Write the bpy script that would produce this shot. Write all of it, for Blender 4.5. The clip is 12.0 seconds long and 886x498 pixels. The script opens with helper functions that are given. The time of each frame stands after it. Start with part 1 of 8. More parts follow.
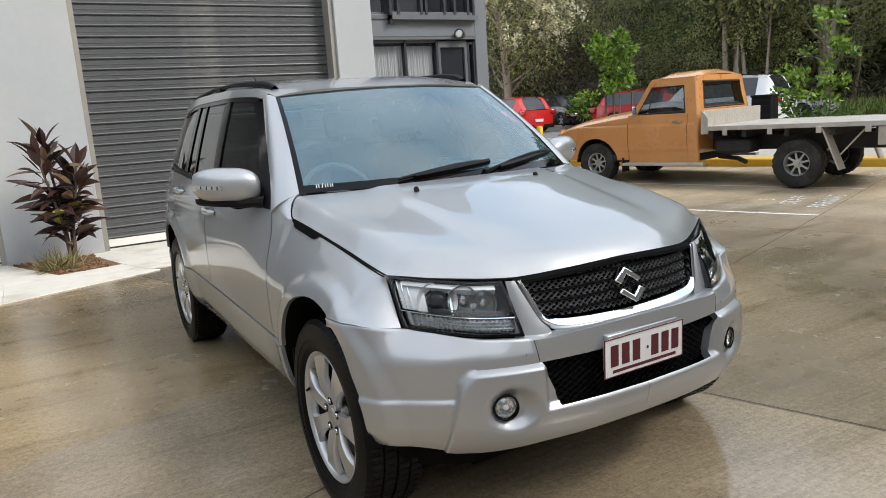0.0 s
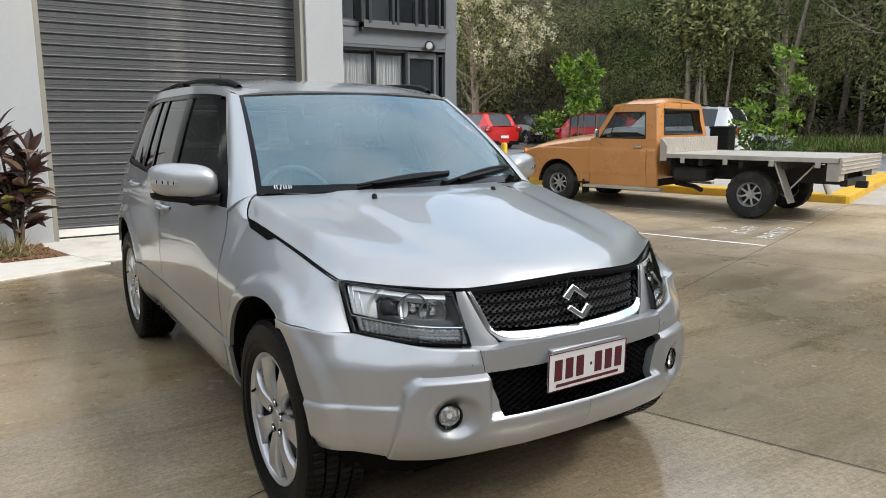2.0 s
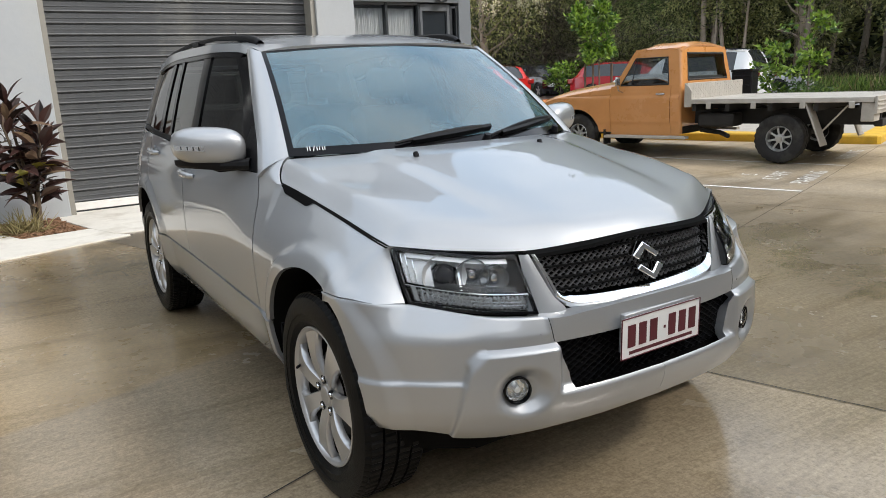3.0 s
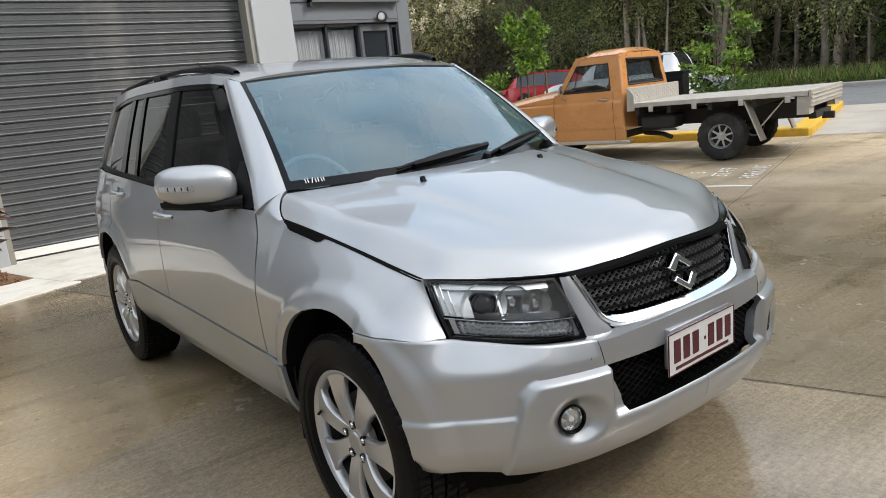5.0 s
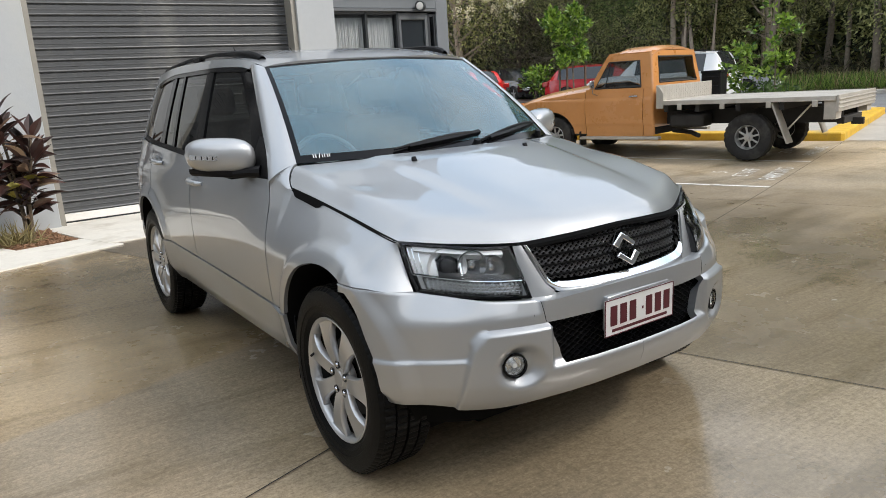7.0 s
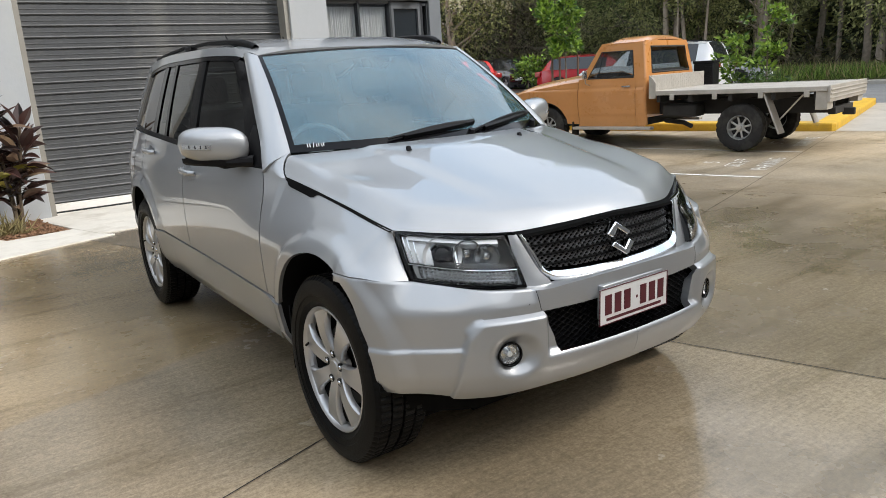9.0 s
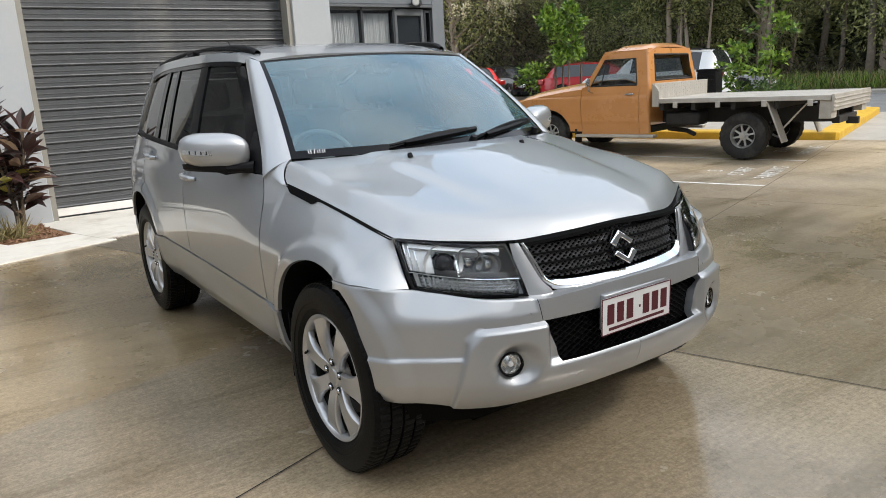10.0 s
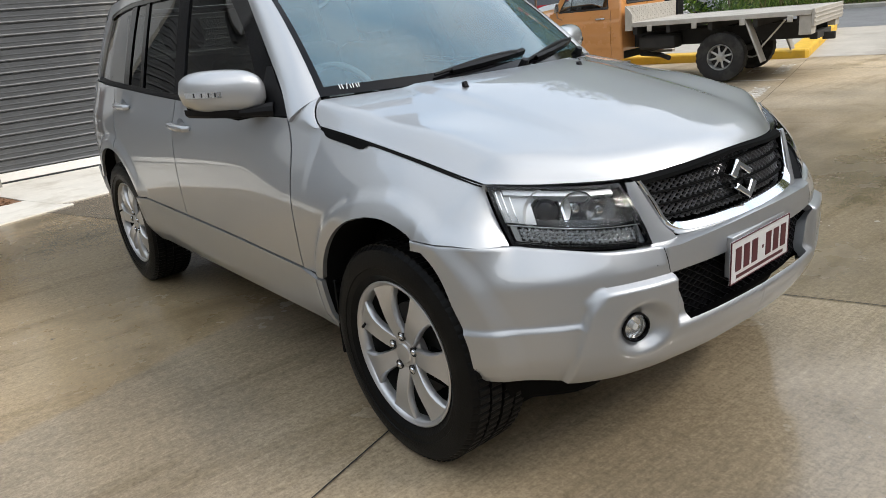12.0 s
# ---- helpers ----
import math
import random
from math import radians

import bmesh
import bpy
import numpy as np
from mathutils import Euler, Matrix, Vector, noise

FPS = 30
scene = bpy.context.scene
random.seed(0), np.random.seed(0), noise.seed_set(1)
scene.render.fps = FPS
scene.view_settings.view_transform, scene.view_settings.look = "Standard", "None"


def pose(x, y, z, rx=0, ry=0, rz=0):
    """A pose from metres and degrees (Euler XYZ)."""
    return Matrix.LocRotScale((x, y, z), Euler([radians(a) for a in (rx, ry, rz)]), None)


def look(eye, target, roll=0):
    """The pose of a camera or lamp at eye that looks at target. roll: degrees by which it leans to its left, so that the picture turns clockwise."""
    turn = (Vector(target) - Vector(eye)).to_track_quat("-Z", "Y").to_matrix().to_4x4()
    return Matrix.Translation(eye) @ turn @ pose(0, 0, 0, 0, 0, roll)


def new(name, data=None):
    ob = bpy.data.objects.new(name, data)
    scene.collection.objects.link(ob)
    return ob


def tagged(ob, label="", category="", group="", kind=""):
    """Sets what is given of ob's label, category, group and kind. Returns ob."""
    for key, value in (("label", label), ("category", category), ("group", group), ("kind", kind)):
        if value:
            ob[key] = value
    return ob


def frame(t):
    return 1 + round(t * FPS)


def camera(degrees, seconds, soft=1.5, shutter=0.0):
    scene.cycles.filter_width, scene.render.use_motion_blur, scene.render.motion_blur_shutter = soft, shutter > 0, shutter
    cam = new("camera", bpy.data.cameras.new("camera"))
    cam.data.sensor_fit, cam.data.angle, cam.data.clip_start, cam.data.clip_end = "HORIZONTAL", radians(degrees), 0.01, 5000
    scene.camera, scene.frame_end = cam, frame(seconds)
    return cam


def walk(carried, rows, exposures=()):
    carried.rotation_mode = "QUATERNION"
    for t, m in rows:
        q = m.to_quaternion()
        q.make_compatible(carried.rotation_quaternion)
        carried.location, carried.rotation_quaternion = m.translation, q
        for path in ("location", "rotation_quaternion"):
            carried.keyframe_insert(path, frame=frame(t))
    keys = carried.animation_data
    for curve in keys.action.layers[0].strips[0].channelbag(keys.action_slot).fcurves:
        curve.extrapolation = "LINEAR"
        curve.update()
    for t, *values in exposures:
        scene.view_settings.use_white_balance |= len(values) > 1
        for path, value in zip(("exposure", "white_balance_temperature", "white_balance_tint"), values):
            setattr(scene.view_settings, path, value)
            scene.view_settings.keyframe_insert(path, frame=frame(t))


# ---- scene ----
cam = camera(63.7, 12.0, soft=0.5)
PATH = [
    (0, (-1.669, -3.643, 1.396), (-0.696, -1.935, 1.025), -3.9),
    (0.5, (-1.822, -3.672, 1.4), (-0.819, -1.987, 1.007), -2.4),
    (1, (-1.86, -3.695, 1.393), (-0.838, -2.023, 0.996), -1.4),
    (1.5, (-1.803, -3.687, 1.389), (-0.722, -2.052, 0.99), -2.0),
    (2, (-1.666, -3.679, 1.393), (-0.594, -2.026, 1.049), -0.1),
    (2.5, (-1.562, -3.602, 1.38), (-0.621, -1.892, 0.943), -5.7),
    (3, (-1.677, -3.439, 1.37), (-0.649, -1.786, 0.912), -2.5),
    (3.2, (-1.71, -3.349, 1.39), (-0.614, -1.742, 0.927), -5.8),
    (4.8, (-1.764, -3.175, 1.397), (-0.626, -1.581, 0.993), -5.1),
    (5, (-1.831, -3.192, 1.403), (-0.659, -1.628, 0.976), -5.9),
    (5.5, (-1.883, -3.272, 1.401), (-0.687, -1.73, 0.966), -2.8),
    (6, (-1.855, -3.517, 1.384), (-0.703, -1.949, 0.922), -3.5),
    (6.5, (-1.879, -3.61, 1.406), (-0.781, -2.005, 0.941), -3.8),
    (7, (-1.883, -3.617, 1.399), (-0.803, -1.995, 0.95), -3.5),
    (9, (-1.893, -3.613, 1.396), (-0.8, -2.008, 0.92), -3.4),
    (9.5, (-1.881, -3.606, 1.393), (-0.781, -2.004, 0.922), -3.3),
    (10, (-1.875, -3.596, 1.395), (-0.784, -1.984, 0.937), -3.1),
    (10.5, (-1.859, -3.581, 1.389), (-0.772, -1.967, 0.927), -3.5),
    (11, (-1.822, -3.517, 1.374), (-0.783, -1.881, 0.881), -5.8),
    (11.5, (-1.943, -3.311, 1.369), (-0.889, -1.699, 0.829), -3.5),
    (12, (-1.972, -3.002, 1.346), (-0.803, -1.505, 0.721), -5.7),
]
walk(cam, [(t, look(eye, target, roll)) for t, eye, target, roll in PATH])

# ---- world and light ----
SUN_EL, SUN_AZ = 42.0, 143.0      # degrees; azimuth from +y towards +x
world = bpy.data.worlds.new("sky")
scene.world = world
world.use_nodes = True
wn, wl = world.node_tree.nodes, world.node_tree.links
wbg = wn["Background"]
sky = wn.new("ShaderNodeTexSky")
sky.sky_type, sky.sun_disc = "NISHITA", False
sky.sun_elevation, sky.sun_rotation = radians(SUN_EL), radians(SUN_AZ)
sky.dust_density, sky.air_density = 3.0, 1.0
wco = wn.new("ShaderNodeTexCoord")
wno = wn.new("ShaderNodeTexNoise")
wno.inputs["Scale"].default_value, wno.inputs["Detail"].default_value = 2.6, 6.0
wl.new(wco.outputs["Generated"], wno.inputs["Vector"])
wra = wn.new("ShaderNodeValToRGB")
wra.color_ramp.elements[0].position, wra.color_ramp.elements[0].color = 0.30, (5.0, 6.6, 8.6, 1)
wra.color_ramp.elements[1].position, wra.color_ramp.elements[1].color = 0.70, (13.2, 12.9, 12.5, 1)
wl.new(wno.outputs["Fac"], wra.inputs["Fac"])
wmi = wn.new("ShaderNodeMixRGB")
wse, wmr = wn.new("ShaderNodeSeparateXYZ"), wn.new("ShaderNodeMapRange")
wl.new(wco.outputs["Generated"], wse.inputs[0]), wl.new(wse.outputs["Z"], wmr.inputs[0])
wmr.inputs[1].default_value, wmr.inputs[2].default_value = 0.45, 0.98   # haze low down, bluer overhead
wmr.inputs[3].default_value, wmr.inputs[4].default_value = 0.80, 0.66
wl.new(wmr.outputs[0], wmi.inputs["Fac"])
wl.new(sky.outputs["Color"], wmi.inputs["Color1"])
wl.new(wra.outputs["Color"], wmi.inputs["Color2"])
wl.new(wmi.outputs["Color"], wbg.inputs["Color"])
wbg.inputs["Strength"].default_value = 0.177

sun = new("sun", bpy.data.lights.new("sun", "SUN"))
sun.data.energy, sun.data.angle, sun.data.color = 2.9, radians(18), (1.0, 0.94, 0.87)
sun_way = Vector((math.sin(radians(SUN_AZ)) * math.cos(radians(SUN_EL)), math.cos(radians(SUN_AZ)) * math.cos(radians(SUN_EL)), math.sin(radians(SUN_EL))))
sun.matrix_world = look(sun_way * 50, (0, 0, 0))


# ---- materials ----
def mat(name, color, rough=0.6, metal=0.0, vary=0.0, scale=6.0, bump=0.0, bscale=60.0, coat=0.0, dirt=None, dirt_scale=1.3, dirt_at=(0.5, 0.7), spec=0.5, rvary=0.0, random_tint=0.0):
    """A surface with colour variation at two scales, an optional stain colour, fine relief and uneven gloss."""
    m = bpy.data.materials.new(name)
    m.use_nodes = True
    n, k = m.node_tree.nodes, m.node_tree.links
    b = n["Principled BSDF"]
    b.inputs["Base Color"].default_value = (*color, 1)
    b.inputs["Roughness"].default_value, b.inputs["Metallic"].default_value = rough, metal
    b.inputs["Coat Weight"].default_value, b.inputs["Specular IOR Level"].default_value = coat, spec
    b.inputs["Coat Roughness"].default_value = 0.03
    co = n.new("ShaderNodeTexCoord")
    out = None
    if vary:
        a, c = n.new("ShaderNodeTexNoise"), n.new("ShaderNodeTexNoise")
        for node, s in ((a, scale), (c, scale * 9)):
            node.inputs["Scale"].default_value, node.inputs["Detail"].default_value = s, 6
            k.new(co.outputs["Object"], node.inputs["Vector"])
        mixed = n.new("ShaderNodeMath")
        mixed.operation = "MULTIPLY_ADD"
        mixed.inputs[1].default_value = 0.45
        k.new(c.outputs["Fac"], mixed.inputs[0]), k.new(a.outputs["Fac"], mixed.inputs[2])
        ramp = n.new("ShaderNodeValToRGB")
        lo, hi = ramp.color_ramp.elements
        lo.position, lo.color = 0.42, (*(v * (1 - vary) for v in color), 1)
        hi.position, hi.color = 1.02, (*(min(1, v * (1 + vary)) for v in color), 1)
        k.new(mixed.outputs[0], ramp.inputs["Fac"])
        out = ramp.outputs["Color"]
        if rvary:
            mr = n.new("ShaderNodeMapRange")
            mr.inputs[1].default_value, mr.inputs[2].default_value = 0.45, 1.0
            mr.inputs[3].default_value, mr.inputs[4].default_value = rough - rvary, rough + rvary
            k.new(mixed.outputs[0], mr.inputs[0]), k.new(mr.outputs[0], b.inputs["Roughness"])
    if dirt:
        d = n.new("ShaderNodeTexNoise")
        d.inputs["Scale"].default_value, d.inputs["Detail"].default_value, d.inputs["Roughness"].default_value = dirt_scale, 8, 0.62
        k.new(co.outputs["Object"], d.inputs["Vector"])
        dr = n.new("ShaderNodeValToRGB")
        dr.color_ramp.elements[0].position, dr.color_ramp.elements[1].position = dirt_at
        dr.color_ramp.elements[0].color, dr.color_ramp.elements[1].color = (0, 0, 0, 1), (1, 1, 1, 1)
        k.new(d.outputs["Fac"], dr.inputs["Fac"])
        mx = n.new("ShaderNodeMixRGB")
        mx.inputs["Color1"].default_value, mx.inputs["Color2"].default_value = (*color, 1), (*dirt, 1)
        k.new(dr.outputs["Color"], mx.inputs["Fac"])
        if out:
            k.new(out, mx.inputs["Color1"])
        out = mx.outputs["Color"]
    if random_tint:
        oi, hs = n.new("ShaderNodeObjectInfo"), n.new("ShaderNodeHueSaturation")
        mr2 = n.new("ShaderNodeMapRange")
        mr2.inputs[3].default_value, mr2.inputs[4].default_value = 1 - random_tint, 1 + random_tint
        k.new(oi.outputs["Random"], mr2.inputs[0]), k.new(mr2.outputs[0], hs.inputs["Value"])
        hs.inputs["Color"].default_value = (*color, 1)
        if out:
            k.new(out, hs.inputs["Color"])
        out = hs.outputs["Color"]
    if out:
        k.new(out, b.inputs["Base Color"])
    if bump:
        t, bu = n.new("ShaderNodeTexNoise"), n.new("ShaderNodeBump")
        t.inputs["Scale"].default_value, t.inputs["Detail"].default_value = bscale, 5
        bu.inputs["Strength"].default_value, bu.inputs["Distance"].default_value = bump, 0.01
        k.new(co.outputs["Object"], t.inputs["Vector"])
        k.new(t.outputs["Fac"], bu.inputs["Height"]), k.new(bu.outputs["Normal"], b.inputs["Normal"])
    return m


def thin_glass(name, tint, ior=1.6, mirror=(1, 1, 1), film=None, share=0.0):
    """A thin pane: it lets tinted light through and mirrors more at a slant."""
    m = bpy.data.materials.new(name)
    m.use_nodes = True
    n, k = m.node_tree.nodes, m.node_tree.links
    tr, gl, fr, mx = n.new("ShaderNodeBsdfTransparent"), n.new("ShaderNodeBsdfGlossy"), n.new("ShaderNodeFresnel"), n.new("ShaderNodeMixShader")
    tr.inputs["Color"].default_value, gl.inputs["Color"].default_value = (*tint, 1), (*mirror, 1)
    gl.inputs["Roughness"].default_value, fr.inputs["IOR"].default_value = 0.0, ior
    k.new(fr.outputs[0], mx.inputs["Fac"]), k.new(tr.outputs[0], mx.inputs[1]), k.new(gl.outputs[0], mx.inputs[2])
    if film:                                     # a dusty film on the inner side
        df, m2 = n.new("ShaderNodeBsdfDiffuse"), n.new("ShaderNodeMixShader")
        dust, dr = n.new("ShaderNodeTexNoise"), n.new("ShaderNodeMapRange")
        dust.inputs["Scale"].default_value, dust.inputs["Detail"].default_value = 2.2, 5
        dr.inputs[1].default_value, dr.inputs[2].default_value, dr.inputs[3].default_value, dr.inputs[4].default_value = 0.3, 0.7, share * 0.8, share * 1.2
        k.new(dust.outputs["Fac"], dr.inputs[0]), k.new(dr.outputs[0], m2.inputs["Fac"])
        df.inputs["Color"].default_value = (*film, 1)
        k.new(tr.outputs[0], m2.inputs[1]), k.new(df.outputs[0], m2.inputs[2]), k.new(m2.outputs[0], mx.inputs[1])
    k.new(mx.outputs[0], n["Material Output"].inputs["Surface"])
    return m


def leaf_mat(name, lo, hi, rough=0.5, trans=0.25):
    """Leaves: two greens by island, with some light through them."""
    m = bpy.data.materials.new(name)
    m.use_nodes = True
    n, k = m.node_tree.nodes, m.node_tree.links
    b = n["Principled BSDF"]
    g = n.new("ShaderNodeNewGeometry")
    r = n.new("ShaderNodeValToRGB")
    r.color_ramp.elements[0].color, r.color_ramp.elements[1].color = (*lo, 1), (*hi, 1)
    r.color_ramp.elements[0].position, r.color_ramp.elements[1].position = 0.20, 0.85
    k.new(g.outputs["Random Per Island"], r.inputs["Fac"])
    k.new(r.outputs["Color"], b.inputs["Base Color"])
    b.inputs["Roughness"].default_value = rough
    t, mx = n.new("ShaderNodeBsdfTranslucent"), n.new("ShaderNodeMixShader")
    k.new(r.outputs["Color"], t.inputs["Color"])
    mx.inputs["Fac"].default_value = trans
    k.new(b.outputs[0], mx.inputs[1]), k.new(t.outputs[0], mx.inputs[2])
    k.new(mx.outputs[0], n["Material Output"].inputs["Surface"])
    return m


# ---- mesh helpers ----
def put(name, bm, material, parent=None, smooth=False, label=""):
    """Links a bmesh as one mesh object."""
    me = bpy.data.meshes.new(name)
    if smooth:
        for f in bm.faces:
            f.smooth = True
    bm.to_mesh(me)
    bm.free()
    if material:
        me.materials.append(material)
    ob = new(name, me)
    if parent is not None:
        ob.parent = parent
    if label:
        ob["label"] = label
    return ob


def part(name, bm, material, parent, label="", smooth=True, bevel=0.0, sharp=35):
    """Links a bmesh as a part under a thing or under a part."""
    ob = put(name, bm, material, parent, False, label)
    if smooth:
        for p in ob.data.polygons:
            p.use_smooth = True
        ob.data.set_sharp_from_angle(angle=radians(sharp))
    if bevel:
        md = ob.modifiers.new("bevel", "BEVEL")
        md.width, md.segments, md.limit_method, md.angle_limit = bevel, 2, "ANGLE", radians(40)
    return ob


def box(bm, x0, x1, y0, y1, z0, z1, m=None):
    v = [bm.verts.new((x, y, z) if m is None else m @ Vector((x, y, z))) for x in (x0, x1) for y in (y0, y1) for z in (z0, z1)]
    for f in ((0, 1, 3, 2), (4, 6, 7, 5), (0, 4, 5, 1), (2, 3, 7, 6), (0, 2, 6, 4), (1, 5, 7, 3)):
        bm.faces.new([v[i] for i in f])
    return bm


def boxes(*dims, m=None):
    bm = bmesh.new()
    for d in dims:
        box(bm, *d, m=m)
    return bm


def grid_mesh(rows, bm=None, close=False, skip=None):
    """Quads over rows of points; skip(i, j) leaves a face out."""
    bm = bm or bmesh.new()
    vs = [[bm.verts.new(p) for p in row] for row in rows]
    for i in range(len(vs) - 1):
        last = len(vs[i]) - (0 if close else 1)
        for j in range(last):
            j2 = (j + 1) % len(vs[i])
            if skip and skip(i, j):
                continue
            bm.faces.new((vs[i][j], vs[i][j2], vs[i + 1][j2], vs[i + 1][j]))
    return bm


def tube(points, radius, bm=None, sides=8, caps=True):
    """A round bar along points; radius: a number or one for each point."""
    bm = bm or bmesh.new()
    pts = [Vector(p) for p in points]
    rad = radius if isinstance(radius, (list, tuple)) else [radius] * len(pts)
    rings, ref = [], Vector((0, 0, 1))
    for i, p in enumerate(pts):
        way = (pts[min(i + 1, len(pts) - 1)] - pts[max(i - 1, 0)]).normalized()
        side = way.cross(ref if abs(way.dot(ref)) < 0.95 else Vector((1, 0, 0))).normalized()
        up = side.cross(way)
        rings.append([bm.verts.new(p + rad[i] * (math.cos(a) * side + math.sin(a) * up)) for a in (2 * math.pi * s / sides for s in range(sides))])
    for a, b in zip(rings, rings[1:]):
        for s in range(sides):
            bm.faces.new((a[s], a[(s + 1) % sides], b[(s + 1) % sides], b[s]))
    if caps:
        bm.faces.new(rings[0][::-1]), bm.faces.new(rings[-1])
    return bm


def lathe(profile, bm=None, sides=32, axis="x", center=(0, 0, 0), sign=1):
    """Turns (along, radius) pairs round an axis through center."""
    bm = bm or bmesh.new()
    rows = []
    for s in range(sides):
        a = 2 * math.pi * s / sides
        row = []
        for d, r in profile:
            c, q = r * math.cos(a), r * math.sin(a)
            row.append(Vector(center) + Vector({"x": (sign * d, c, q), "y": (c, sign * d, q), "z": (c, q, d)}[axis]))
        rows.append(row)
    vs = [[bm.verts.new(p) for p in row] for row in rows]
    for i in range(sides):
        a, b = vs[i], vs[(i + 1) % sides]
        for j in range(len(profile) - 1):
            bm.faces.new((a[j], a[j + 1], b[j + 1], b[j]))
    bmesh.ops.remove_doubles(bm, verts=bm.verts, dist=1e-5)
    bmesh.ops.recalc_face_normals(bm, faces=bm.faces)
    return bm


def lerp(table, v):
    """Smooth reading of a table of (at, value) pairs."""
    return float(smooth_read([a for a, _ in table], [b for _, b in table], v))


def smooth_read(xs, ys, v):
    """Monotone-ish cubic reading, flat beyond the ends."""
    if v <= xs[0]:
        return ys[0]
    if v >= xs[-1]:
        return ys[-1]
    i = max(j for j in range(len(xs) - 1) if xs[j] <= v)
    h = xs[i + 1] - xs[i]
    d = (ys[i + 1] - ys[i]) / h

    def slope(j):
        if j == 0:
            return (ys[1] - ys[0]) / (xs[1] - xs[0])
        if j == len(xs) - 1:
            return (ys[-1] - ys[-2]) / (xs[-1] - xs[-2])
        a, b = (ys[j] - ys[j - 1]) / (xs[j] - xs[j - 1]), (ys[j + 1] - ys[j]) / (xs[j + 1] - xs[j])
        return 0.0 if a * b <= 0 else 2 * a * b / (a + b)

    t, m0, m1 = (v - xs[i]) / h, slope(i), slope(i + 1)
    return ys[i] * (2 * t**3 - 3 * t**2 + 1) + m0 * h * (t**3 - 2 * t**2 + t) + ys[i + 1] * (3 * t**2 - 2 * t**3) + m1 * h * (t**3 - t**2)


def thing(name, label, category, group="", at=None):
    ob = new(name)
    ob.empty_display_size = 0.1
    if at is not None:
        ob.matrix_world = at
    return tagged(ob, label, category, group)


# ---- plan: the yard's own axes, u to the street and v along the bays, turned against the parked car ----
UX, UY = 0.949, 0.316


def yard(u, v):
    return (UX * u - UY * v, UY * u + UX * v)


def rise(x, y):
    """The height of the ground, which climbs gently towards the street."""
    u, v = UX * x + UY * y, -UY * x + UX * y
    d = 0.8 * u + 0.6 * v - 6.0
    return 0.02 * (d if d > 3 else 0.0 if d < -3 else (d + 3) ** 2 / 12)


def on_yard(u, v, turn=0.0, z=0.0):
    """A pose on the ground at (u, v), turned against the yard's axes."""
    x, y = yard(u, v)
    return pose(x, y, rise(x, y) + z, 0, 0, math.degrees(math.atan2(UY, UX)) + turn)

